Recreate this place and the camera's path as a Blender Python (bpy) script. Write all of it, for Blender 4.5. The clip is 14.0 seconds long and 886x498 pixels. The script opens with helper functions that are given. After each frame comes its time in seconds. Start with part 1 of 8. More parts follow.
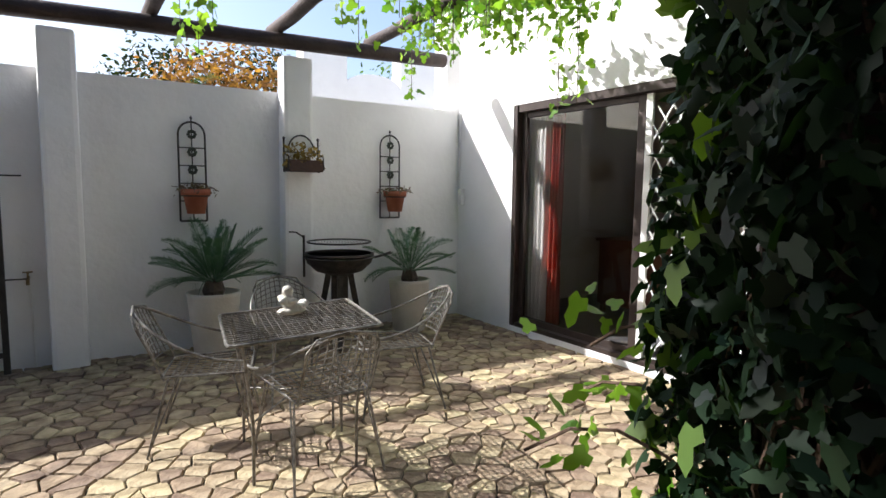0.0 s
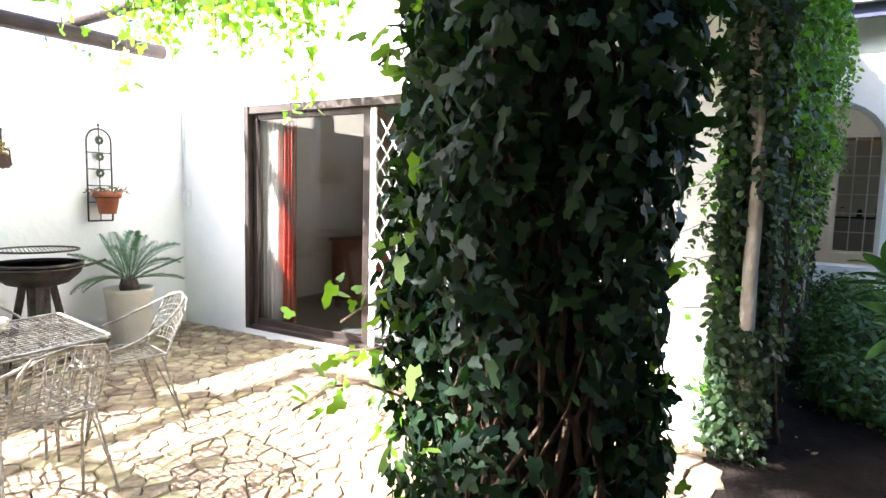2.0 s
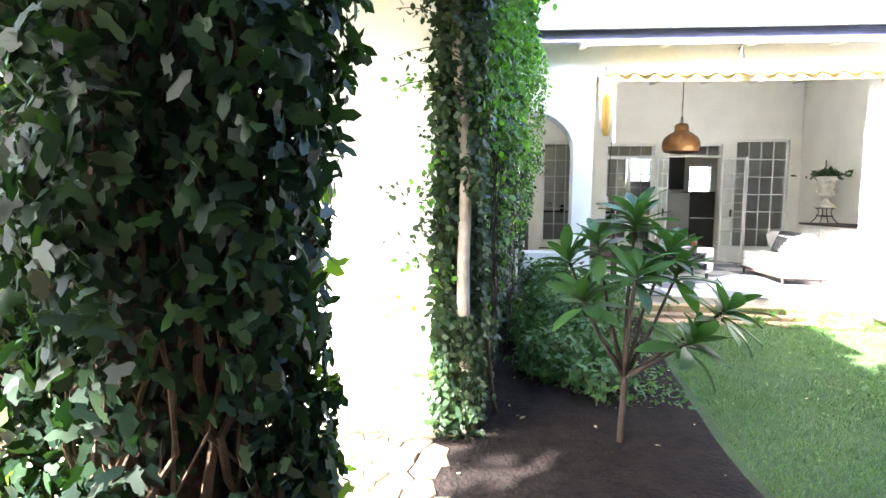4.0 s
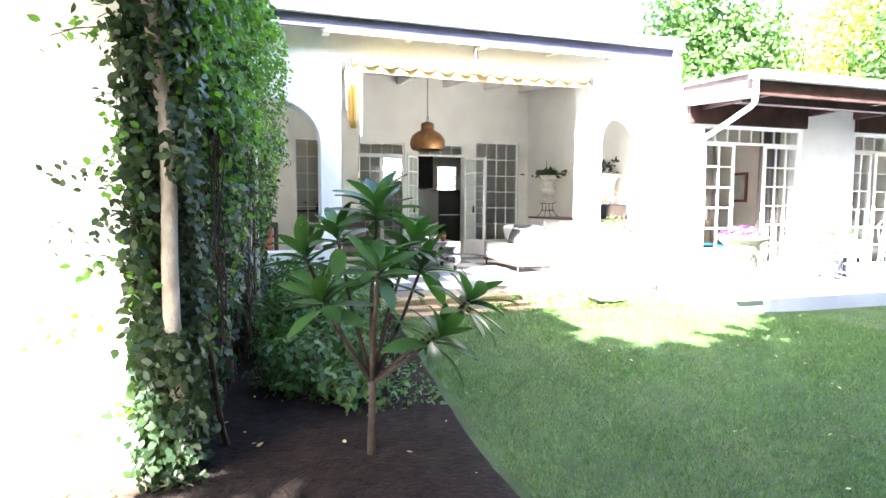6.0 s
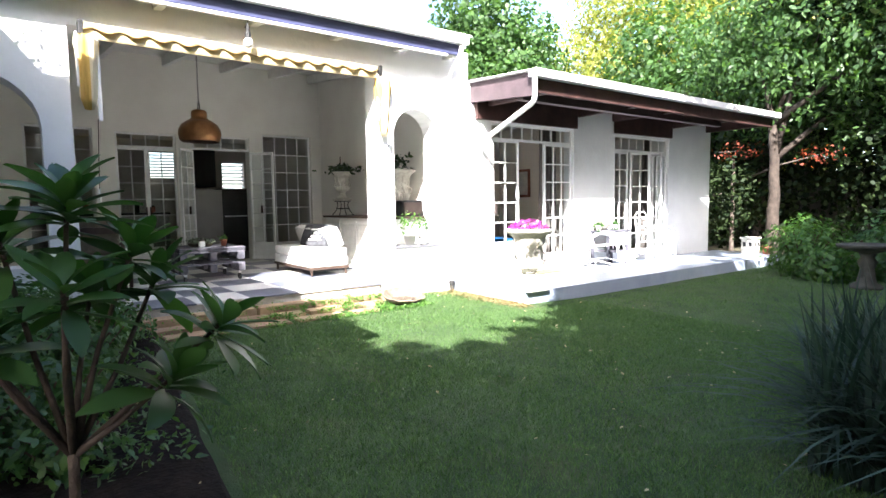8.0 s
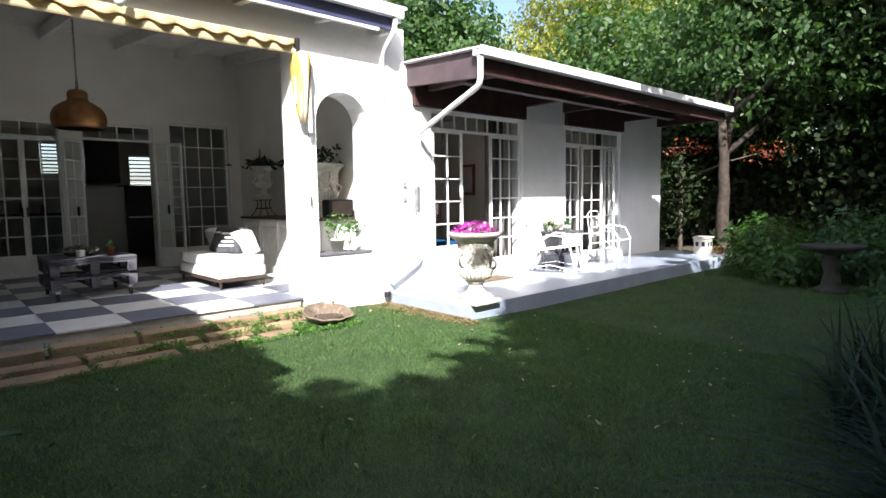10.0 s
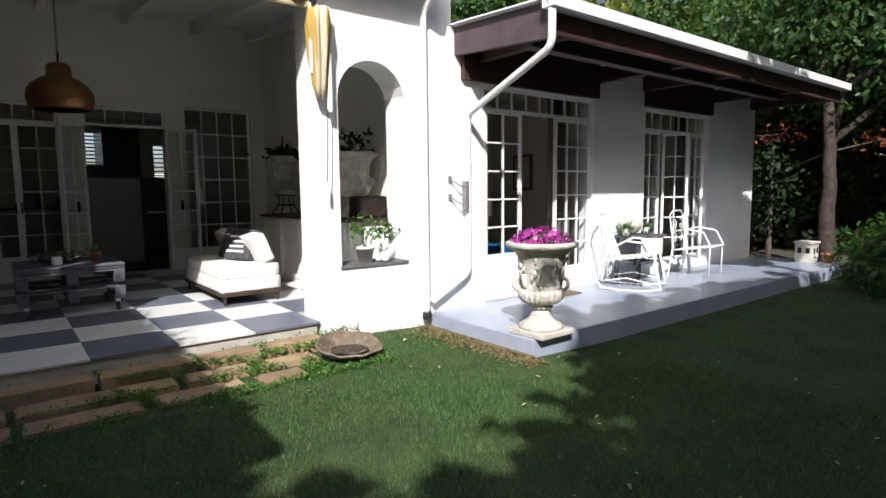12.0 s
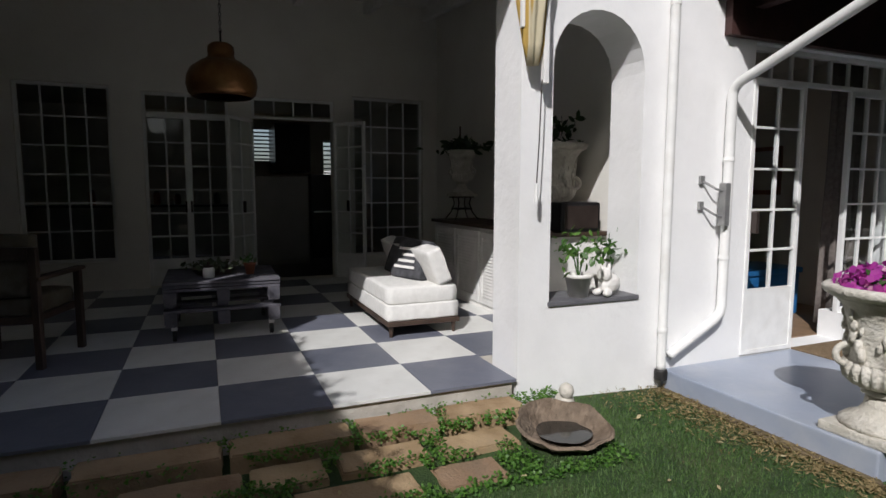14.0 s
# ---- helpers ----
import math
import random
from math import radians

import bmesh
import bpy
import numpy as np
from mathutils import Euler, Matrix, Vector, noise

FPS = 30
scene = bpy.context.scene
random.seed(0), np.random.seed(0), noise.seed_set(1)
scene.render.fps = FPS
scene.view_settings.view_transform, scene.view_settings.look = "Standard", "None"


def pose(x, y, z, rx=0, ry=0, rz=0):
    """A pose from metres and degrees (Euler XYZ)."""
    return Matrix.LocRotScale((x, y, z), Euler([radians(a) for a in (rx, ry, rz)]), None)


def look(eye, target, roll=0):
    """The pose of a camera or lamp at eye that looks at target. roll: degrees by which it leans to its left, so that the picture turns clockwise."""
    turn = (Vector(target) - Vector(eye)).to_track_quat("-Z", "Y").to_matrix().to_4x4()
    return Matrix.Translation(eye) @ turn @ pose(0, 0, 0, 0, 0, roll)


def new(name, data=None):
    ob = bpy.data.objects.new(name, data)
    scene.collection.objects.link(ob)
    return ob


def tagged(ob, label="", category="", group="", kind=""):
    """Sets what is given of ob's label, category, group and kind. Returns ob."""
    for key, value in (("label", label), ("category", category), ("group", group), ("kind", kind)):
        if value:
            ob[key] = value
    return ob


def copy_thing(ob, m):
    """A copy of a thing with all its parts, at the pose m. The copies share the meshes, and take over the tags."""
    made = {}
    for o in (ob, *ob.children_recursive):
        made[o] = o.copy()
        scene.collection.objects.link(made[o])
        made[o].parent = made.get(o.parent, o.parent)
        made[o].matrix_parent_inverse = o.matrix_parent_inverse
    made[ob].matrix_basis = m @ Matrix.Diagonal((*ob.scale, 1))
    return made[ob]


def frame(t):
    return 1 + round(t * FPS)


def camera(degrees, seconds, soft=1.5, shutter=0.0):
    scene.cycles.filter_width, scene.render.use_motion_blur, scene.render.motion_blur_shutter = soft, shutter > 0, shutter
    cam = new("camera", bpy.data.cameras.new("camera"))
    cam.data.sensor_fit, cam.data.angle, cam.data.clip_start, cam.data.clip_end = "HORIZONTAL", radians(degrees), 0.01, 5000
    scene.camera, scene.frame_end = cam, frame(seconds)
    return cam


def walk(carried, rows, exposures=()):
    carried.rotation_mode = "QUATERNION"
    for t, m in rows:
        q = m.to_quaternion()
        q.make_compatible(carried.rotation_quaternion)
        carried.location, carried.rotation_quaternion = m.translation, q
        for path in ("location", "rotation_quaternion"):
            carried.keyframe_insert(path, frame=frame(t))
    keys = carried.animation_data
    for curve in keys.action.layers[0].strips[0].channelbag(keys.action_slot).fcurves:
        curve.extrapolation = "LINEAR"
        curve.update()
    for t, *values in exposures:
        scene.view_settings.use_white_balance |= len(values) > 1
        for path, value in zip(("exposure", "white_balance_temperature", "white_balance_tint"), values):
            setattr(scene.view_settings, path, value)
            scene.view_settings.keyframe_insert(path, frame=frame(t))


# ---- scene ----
cam = camera(75.8, 14.0, soft=1.5)
PATH = [
    (0, (0.775, 0.56, 1.352), (1.867, 2.223, 1.148), 0.73),
    (0.5, (0.735, 0.527, 1.352), (1.987, 2.074, 1.151), 0.75),
    (1, (0.692, 0.494, 1.353), (2.123, 1.876, 1.155), 1.1),
    (1.5, (0.635, 0.455, 1.357), (2.224, 1.656, 1.163), 1.3),
    (2, (0.575, 0.424, 1.373), (2.300, 1.418, 1.187), 1.4),
    (2.5, (0.565, 0.392, 1.386), (2.391, 1.186, 1.206), 1.4),
    (3, (0.590, 0.342, 1.395), (2.489, 0.94, 1.212), 1.4),
    (3.5, (0.630, 0.309, 1.388), (2.582, 0.712, 1.211), 1.0),
    (6, (1.125, 0.089, 1.293), (3.028, -0.508, 1.136), 0.2),
    (6.5, (1.208, 0.034, 1.304), (3.023, -0.789, 1.145), -0.2),
    (7, (1.321, -0.053, 1.3), (3.049, -1.046, 1.139), -0.5),
    (7.5, (1.428, -0.197, 1.268), (3.081, -1.312, 1.109), -0.7),
    (8, (1.586, -0.308, 1.264), (3.18, -1.506, 1.102), -0.8),
    (8.5, (1.776, -0.422, 1.264), (3.304, -1.702, 1.099), -0.9),
    (9, (1.967, -0.579, 1.264), (3.431, -1.931, 1.093), -0.9),
    (11.5, (3.109, -1.777, 1.342), (4.622, -3.069, 1.141), -0.7),
    (12, (3.47, -1.947, 1.348), (5.037, -3.173, 1.146), -0.6),
    (12.5, (3.864, -2.075, 1.355), (5.522, -3.176, 1.154), -0.4),
    (13, (4.23, -2.193, 1.368), (5.955, -3.185, 1.166), -0.3),
    (13.5, (4.61, -2.302, 1.374), (6.389, -3.193, 1.17), -0.1),
    (14, (4.972, -2.348, 1.399), (6.807, -3.116, 1.192), 0.1),
]
EXPOSURES = [(t, stops, 6150, 13) for t, stops in (
    (0, 1.1), (0.5, 0.95), (1.4, 0.92), (1.7, 1.55), (2.0, 3.2), (2.5, 4.1), (3.5, 4.5), (6.0, 4.4), (6.5, 4.25), (7.0, 3.8), (7.5, 3.3),
    (8.0, 2.7), (8.5, 2.4), (9.0, 2.0), (11.5, 0.82), (12.5, 0.15), (13.0, -0.1), (14.0, -0.35))]
walk(cam, [(t, look(eye, target, roll)) for t, eye, target, roll in PATH], EXPOSURES)

# world and sun: late-morning sun from the north-west of the plan
SUN_DOWN = Vector((0.90, -0.80, -1.0)).normalized()
world = bpy.data.worlds.new("world")
scene.world = world
world.use_nodes = True
wn = world.node_tree.nodes
sky = wn.new("ShaderNodeTexSky")
sky.sky_type, sky.sun_disc = "NISHITA", False
sky.air_density, sky.dust_density = 1.0, 3.0
sky.sun_elevation = math.asin(-SUN_DOWN.z)
sky.sun_rotation = math.atan2(-SUN_DOWN.x, -SUN_DOWN.y)
wn["Background"].inputs[1].default_value = 0.12
world.node_tree.links.new(sky.outputs[0], wn["Background"].inputs[0])
sun = new("sun", bpy.data.lights.new("sun", "SUN"))
sun.data.energy, sun.data.angle, sun.data.color = 4.8, radians(0.55), (1.0, 0.965, 0.91)
sun.matrix_world = look((0, 0, 20), Vector((0, 0, 20)) + SUN_DOWN)


# ---- materials ----
def nodes_of(name):
    m = bpy.data.materials.new(name)
    m.use_nodes = True
    nt = m.node_tree
    return m, nt, nt.nodes["Principled BSDF"], nt.nodes["Material Output"]


def surface(name, c1, c2, scale=6.0, rough=0.7, bump=0.15, fine=60.0, metal=0.0, vary=0.0, island=0.0, stain=None, stain_scale=0.8, stain_amount=0.5, spec=0.4, space="Object"):
    """Two-scale noise colour, fine relief; vary: by object; island: by loose piece; stain: a third colour in large soft patches."""
    m, nt, p, out = nodes_of(name)
    N, L = nt.nodes.new, nt.links.new
    tc = N("ShaderNodeTexCoord")
    geo = N("ShaderNodeNewGeometry")
    src = geo.outputs["Position"] if space == "World" else tc.outputs["Object"]
    n1 = N("ShaderNodeTexNoise")
    n1.inputs["Scale"].default_value, n1.inputs["Detail"].default_value = scale, 6
    L(src, n1.inputs["Vector"])
    ramp = N("ShaderNodeValToRGB")
    ramp.color_ramp.elements[0].position, ramp.color_ramp.elements[1].position = 0.32, 0.68
    ramp.color_ramp.elements[0].color, ramp.color_ramp.elements[1].color = (*c1, 1), (*c2, 1)
    L(n1.outputs["Fac"], ramp.inputs["Fac"])
    col = ramp.outputs["Color"]
    if stain:
        n3 = N("ShaderNodeTexNoise")
        n3.inputs["Scale"].default_value, n3.inputs["Detail"].default_value, n3.inputs["Roughness"].default_value = stain_scale, 8, 0.65
        L(src, n3.inputs["Vector"])
        mr = N("ShaderNodeMapRange")
        mr.inputs["From Min"].default_value, mr.inputs["From Max"].default_value, mr.inputs["To Max"].default_value = 0.5, 0.72, stain_amount
        L(n3.outputs["Fac"], mr.inputs["Value"])
        mx = N("ShaderNodeMix")
        mx.data_type = "RGBA"
        L(mr.outputs["Result"], mx.inputs["Factor"])
        L(col, mx.inputs["A"])
        mx.inputs["B"].default_value = (*stain, 1)
        col = mx.outputs["Result"]
    if vary or island:
        hsv = N("ShaderNodeHueSaturation")
        r = N("ShaderNodeObjectInfo").outputs["Random"] if vary else geo.outputs["Random Per Island"]
        a = vary or island
        mr2 = N("ShaderNodeMapRange")
        mr2.inputs["To Min"].default_value, mr2.inputs["To Max"].default_value = 1 - a, 1 + a
        L(r, mr2.inputs["Value"])
        L(mr2.outputs["Result"], hsv.inputs["Value"])
        mr3 = N("ShaderNodeMapRange")
        mr3.inputs["To Min"].default_value, mr3.inputs["To Max"].default_value = 0.5 - a * 0.06, 0.5 + a * 0.06
        L(r, mr3.inputs["Value"])
        L(mr3.outputs["Result"], hsv.inputs["Hue"])
        L(col, hsv.inputs["Color"])
        col = hsv.outputs["Color"]
    L(col, p.inputs["Base Color"])
    p.inputs["Roughness"].default_value, p.inputs["Metallic"].default_value = rough, metal
    p.inputs["Specular IOR Level"].default_value = spec
    if bump:
        n2 = N("ShaderNodeTexNoise")
        n2.inputs["Scale"].default_value, n2.inputs["Detail"].default_value = fine, 5
        L(src, n2.inputs["Vector"])
        b = N("ShaderNodeBump")
        b.inputs["Strength"].default_value, b.inputs["Distance"].default_value = bump, 0.02
        L(n2.outputs["Fac"], b.inputs["Height"])
        L(b.outputs["Normal"], p.inputs["Normal"])
    return m


def foliage(name, c1, c2, rough=0.45, through_light=0.35, back=None, spec=0.4):
    """Leaves: colour by loose piece, some light through the blade."""
    m, nt, p, out = nodes_of(name)
    N, L = nt.nodes.new, nt.links.new
    geo = N("ShaderNodeNewGeometry")
    oi = N("ShaderNodeObjectInfo")
    add = N("ShaderNodeMath")
    add.operation = "ADD"
    L(geo.outputs["Random Per Island"], add.inputs[0])
    L(oi.outputs["Random"], add.inputs[1])
    fr = N("ShaderNodeMath")
    fr.operation = "FRACT"
    L(add.outputs[0], fr.inputs[0])
    ramp = N("ShaderNodeValToRGB")
    ramp.color_ramp.elements[0].color, ramp.color_ramp.elements[1].color = (*c1, 1), (*c2, 1)
    L(fr.outputs[0], ramp.inputs["Fac"])
    L(ramp.outputs["Color"], p.inputs["Base Color"])
    p.inputs["Roughness"].default_value = rough
    p.inputs["Specular IOR Level"].default_value = spec
    tr = N("ShaderNodeBsdfTranslucent")
    br = N("ShaderNodeMix")
    br.data_type, br.blend_type = "RGBA", "MULTIPLY"
    br.inputs["Factor"].default_value = 1.0
    L(ramp.outputs["Color"], br.inputs["A"])
    br.inputs["B"].default_value = (*(back or (2.2, 2.4, 0.9)), 1)
    L(br.outputs["Result"], tr.inputs["Color"])
    ms = N("ShaderNodeMixShader")
    ms.inputs["Fac"].default_value = through_light
    L(p.outputs[0], ms.inputs[1])
    L(tr.outputs[0], ms.inputs[2])
    L(ms.outputs[0], out.inputs["Surface"])
    return m


def glass_pane(name, tint=(0.93, 0.95, 0.95)):
    m, nt, p, out = nodes_of(name)
    N, L = nt.nodes.new, nt.links.new
    nt.nodes.remove(p)
    g, t, f, ms = N("ShaderNodeBsdfGlossy"), N("ShaderNodeBsdfTransparent"), N("ShaderNodeLayerWeight"), N("ShaderNodeMixShader")
    pw, ma = N("ShaderNodeMath"), N("ShaderNodeMath")
    g.inputs["Roughness"].default_value = 0.01
    t.inputs["Color"].default_value = (*tint, 1)
    f.inputs["Blend"].default_value = 0.5
    pw.operation, pw.inputs[1].default_value = "POWER", 4.0
    ma.operation, ma.inputs[1].default_value, ma.inputs[2].default_value = "MULTIPLY_ADD", 0.75, 0.045
    L(f.outputs["Facing"], pw.inputs[0])
    L(pw.outputs[0], ma.inputs[0])
    L(ma.outputs[0], ms.inputs["Fac"])
    L(t.outputs[0], ms.inputs[1])
    L(g.outputs[0], ms.inputs[2])
    L(ms.outputs[0], out.inputs["Surface"])
    return m


def glow(name, color, strength):
    m, nt, p, out = nodes_of(name)
    p.inputs["Base Color"].default_value = (*color, 1)
    p.inputs["Emission Color"].default_value = (*color, 1)
    p.inputs["Emission Strength"].default_value = strength
    return m


PLASTER = surface("white_plaster", (0.79, 0.79, 0.785), (0.85, 0.85, 0.84), 2.5, 0.85, 0.3, 16, stain=(0.70, 0.69, 0.66), stain_scale=1.1, stain_amount=0.35, space="World")
PLASTER_IN = surface("cream_plaster", (0.76, 0.73, 0.67), (0.82, 0.80, 0.74), 2.0, 0.85, 0.15, 20, space="World")
ROOM = surface("room_wall", (0.62, 0.57, 0.49), (0.68, 0.63, 0.55), 2.0, 0.9, 0.1, 20, space="World")
WHITE_METAL = surface("white_painted_steel", (0.74, 0.74, 0.72), (0.82, 0.82, 0.80), 8, 0.45, 0.08, 80, stain=(0.55, 0.50, 0.42), stain_scale=5, stain_amount=0.25)
WHITE_WOOD = surface("white_painted_wood", (0.72, 0.71, 0.68), (0.82, 0.81, 0.78), 9, 0.6, 0.15, 60)
NAVY = surface("dark_blue_fascia_paint", (0.045, 0.05, 0.10), (0.06, 0.065, 0.13), 4, 0.5, 0.1, 40)
BROWN_BEAM = surface("dark_brown_stained_timber", (0.030, 0.014, 0.012), (0.06, 0.028, 0.024), 5, 0.6, 0.3, 40, stain=(0.09, 0.05, 0.045), stain_scale=3)
BROWN_FASCIA = surface("brown_painted_fascia", (0.065, 0.046, 0.050), (0.10, 0.072, 0.078), 5, 0.55, 0.15, 40, stain=(0.045, 0.028, 0.028), stain_scale=2)
TERRACE = surface("blue_grey_floor_paint", (0.28, 0.32, 0.40), (0.36, 0.40, 0.48), 1.8, 0.28, 0.08, 30, stain=(0.42, 0.44, 0.47), stain_scale=2.2, stain_amount=0.6, space="World")
TILE_WHITE = surface("white_painted_tile", (0.66, 0.66, 0.63), (0.76, 0.76, 0.73), 3, 0.4, 0.1, 40, vary=0.05, stain=(0.50, 0.48, 0.44), stain_scale=4, stain_amount=0.4)
TILE_GREY = surface("grey_painted_tile", (0.13, 0.14, 0.18), (0.18, 0.19, 0.23), 3, 0.4, 0.1, 40, vary=0.08, stain=(0.24, 0.24, 0.26), stain_scale=4, stain_amount=0.4)
STONE = surface("clay_paving_stone", (0.15, 0.105, 0.062), (0.43, 0.34, 0.215), 9, 0.85, 0.6, 40, vary=0.36, stain=(0.17, 0.15, 0.12), stain_scale=3, stain_amount=0.6)
STONE_REST = surface("clay_paving_stone_rest", (0.15, 0.105, 0.062), (0.43, 0.34, 0.215), 9, 0.85, 0.6, 40, island=0.36, stain=(0.17, 0.15, 0.12), stain_scale=3, stain_amount=0.6, space="World")
JOINT = surface("sand_joint", (0.03, 0.028, 0.016), (0.075, 0.068, 0.042), 20, 0.95, 0.6, 60, space="World")
SOIL = surface("dark_garden_soil", (0.006, 0.0042, 0.0036), (0.014, 0.0095, 0.0078), 14, 0.95, 1.0, 40, stain=(0.024, 0.016, 0.012), stain_scale=5, stain_amount=0.6, spec=0.12, space="World")
TURF = surface("lawn_turf", (0.026, 0.052, 0.014), (0.052, 0.090, 0.024), 3, 0.9, 0.8, 90, stain=(0.10, 0.10, 0.04), stain_scale=1.6, stain_amount=0.5, space="World")
EARTH = surface("earth", (0.06, 0.05, 0.03), (0.09, 0.08, 0.045), 3, 0.95, 0.6, 30, space="World")
SANDSTONE = surface("worn_sandstone_slab", (0.25, 0.165, 0.09), (0.41, 0.29, 0.175), 6, 0.85, 0.4, 50, vary=0.18, stain=(0.10, 0.08, 0.055), stain_scale=3, stain_amount=0.6)
POLE = surface("creosoted_pole", (0.020, 0.012, 0.011), (0.05, 0.032, 0.026), 5, 0.65, 0.5, 30, stain=(0.10, 0.065, 0.05), stain_scale=3)
BARK = surface("grey_brown_bark", (0.06, 0.045, 0.035), (0.15, 0.12, 0.095), 9, 0.9, 0.8, 30)
BARK_DARK = surface("dark_brown_bark", (0.025, 0.018, 0.013), (0.07, 0.052, 0.04), 9, 0.9, 0.8, 30)
BARK_PALE = surface("pale_smooth_bark", (0.22, 0.19, 0.15), (0.36, 0.32, 0.27), 7, 0.85, 0.6, 30)
WIRE = surface("aged_galvanised_wire", (0.08, 0.075, 0.066), (0.28, 0.265, 0.235), 30, 0.38, 0.2, 90, metal=0.5, stain=(0.07, 0.05, 0.035), stain_scale=12, stain_amount=0.75)
BLACK_IRON = surface("black_wrought_iron", (0.012, 0.012, 0.012), (0.03, 0.028, 0.026), 20, 0.55, 0.3, 80)
TERRACOTTA = surface("terracotta", (0.30, 0.095, 0.05), (0.42, 0.15, 0.085), 10, 0.85, 0.3, 60)
CREAM_POT = surface("cream_fibre_cement", (0.55, 0.52, 0.45), (0.66, 0.63, 0.56), 4, 0.85, 0.3, 40, stain=(0.40, 0.37, 0.30), stain_scale=3)
CAST_STONE = surface("weathered_cast_stone", (0.48, 0.45, 0.38), (0.66, 0.63, 0.56), 9, 0.9, 0.6, 50, stain=(0.26, 0.23, 0.18), stain_scale=5, stain_amount=0.7)
ALU_DARK = surface("bronze_aluminium", (0.035, 0.026, 0.022), (0.06, 0.045, 0.04), 6, 0.4, 0.05, 60, metal=0.3)
GLASS = glass_pane("window_glass")


# ---- mesh tools ----
def finish(bm, name, material, smooth=False):
    me = bpy.data.meshes.new(name)
    bm.normal_update()
    bm.to_mesh(me)
    bm.free()
    me.materials.append(material)
    if smooth:
        me.polygons.foreach_set("use_smooth", [True] * len(me.polygons))
    return me


def thing(name, label, category, at=(0, 0, 0), rz=0.0, group="", kind=""):
    """An Empty at the thing's base, to carry its parts."""
    ob = new(name)
    ob.empty_display_size = 0.1
    ob.matrix_basis = pose(*at, 0, 0, rz)
    return tagged(ob, label, category, group, kind)


def part(name, bm, material, parent=None, label="", smooth=False):
    ob = new(name, finish(bm, name, material, smooth))
    if parent:
        ob.parent = parent
    if label:
        ob["label"] = label
    return ob


def solid(name, bm, material, label, category="", kind="", smooth=False, group=""):
    return tagged(part(name, bm, material, None, "", smooth), label, category, group, kind)


def B():
    return bmesh.new()


def box(bm, x0, x1, y0, y1, z0, z1, bevel=0.0):
    t = bmesh.new()
    v = [t.verts.new((x, y, z)) for x in (x0, x1) for y in (y0, y1) for z in (z0, z1)]
    for f in ((0, 1, 3, 2), (4, 6, 7, 5), (0, 4, 5, 1), (2, 3, 7, 6), (0, 2, 6, 4), (1, 5, 7, 3)):
        t.faces.new([v[i] for i in f])
    if bevel:
        bmesh.ops.bevel(t, geom=t.edges[:], offset=bevel, segments=2, affect="EDGES", profile=0.6)
    merge(bm, t)
    return bm


def merge(bm, t, m=None):
    """Moves the bmesh t into bm."""
    if m is not None:
        bmesh.ops.transform(t, matrix=m, verts=t.verts[:])
    vs = {v: bm.verts.new(v.co) for v in t.verts}
    for f in t.faces:
        bm.faces.new([vs[v] for v in f.verts])
    t.free()


def prism(bm, poly, axis, a, b):
    """A polygon of (u, w) extruded along an axis from a to b; u, w are the other two axes in order."""
    def p(u, w, d):
        return {"x": (d, u, w), "y": (u, d, w), "z": (u, w, d)}[axis]
    lo, hi = [bm.verts.new(p(u, w, a)) for u, w in poly], [bm.verts.new(p(u, w, b)) for u, w in poly]
    n = len(poly)
    fs = [bm.faces.new(lo), bm.faces.new(hi[::-1])]
    for i in range(n):
        fs.append(bm.faces.new((lo[i], hi[i], hi[(i + 1) % n], lo[(i + 1) % n])))
    bmesh.ops.recalc_face_normals(bm, faces=fs)
    return bm


def tube(bm, pts, r, n=8, cap=True):
    """A round bar along points; r is one radius or one for each point."""
    pts = [Vector(p) for p in pts]
    rs = r if isinstance(r, (list, tuple)) else [r] * len(pts)
    rings, side = [], None
    for i, p in enumerate(pts):
        d = (pts[min(i + 1, len(pts) - 1)] - pts[max(i - 1, 0)]).normalized()
        if side is None:
            side = d.orthogonal().normalized()
        side = (side - d * side.dot(d)).normalized()
        up = d.cross(side)
        rings.append([bm.verts.new(p + rs[i] * (math.cos(a) * side + math.sin(a) * up)) for a in [2 * math.pi * k / n for k in range(n)]])
    for a, b in zip(rings, rings[1:]):
        for k in range(n):
            bm.faces.new((a[k], a[(k + 1) % n], b[(k + 1) % n], b[k]))
    if cap:
        bm.faces.new(rings[0][::-1])
        bm.faces.new(rings[-1])
    return bm


def lathe(bm, profile, n=24, wobble=0.0, flutes=0, depth=0.0, at=(0, 0, 0)):
    """Turns (radius, height) round z; flutes: lobes round it."""
    rings = []
    for r, z in profile:
        ring = []
        for k in range(n):
            a = 2 * math.pi * k / n
            q = r * (1 + (depth * math.cos(flutes * a) if flutes else 0) + wobble * noise.noise((math.cos(a) * 2, math.sin(a) * 2, z * 5)))
            ring.append(bm.verts.new((at[0] + q * math.cos(a), at[1] + q * math.sin(a), at[2] + z)))
        rings.append(ring)
    for a, b in zip(rings, rings[1:]):
        for k in range(n):
            bm.faces.new((a[k], a[(k + 1) % n], b[(k + 1) % n], b[k]))
    if profile[0][0] > 1e-4:
        bm.faces.new(rings[0][::-1])
    if profile[-1][0] > 1e-4:
        bm.faces.new(rings[-1])
    return bm


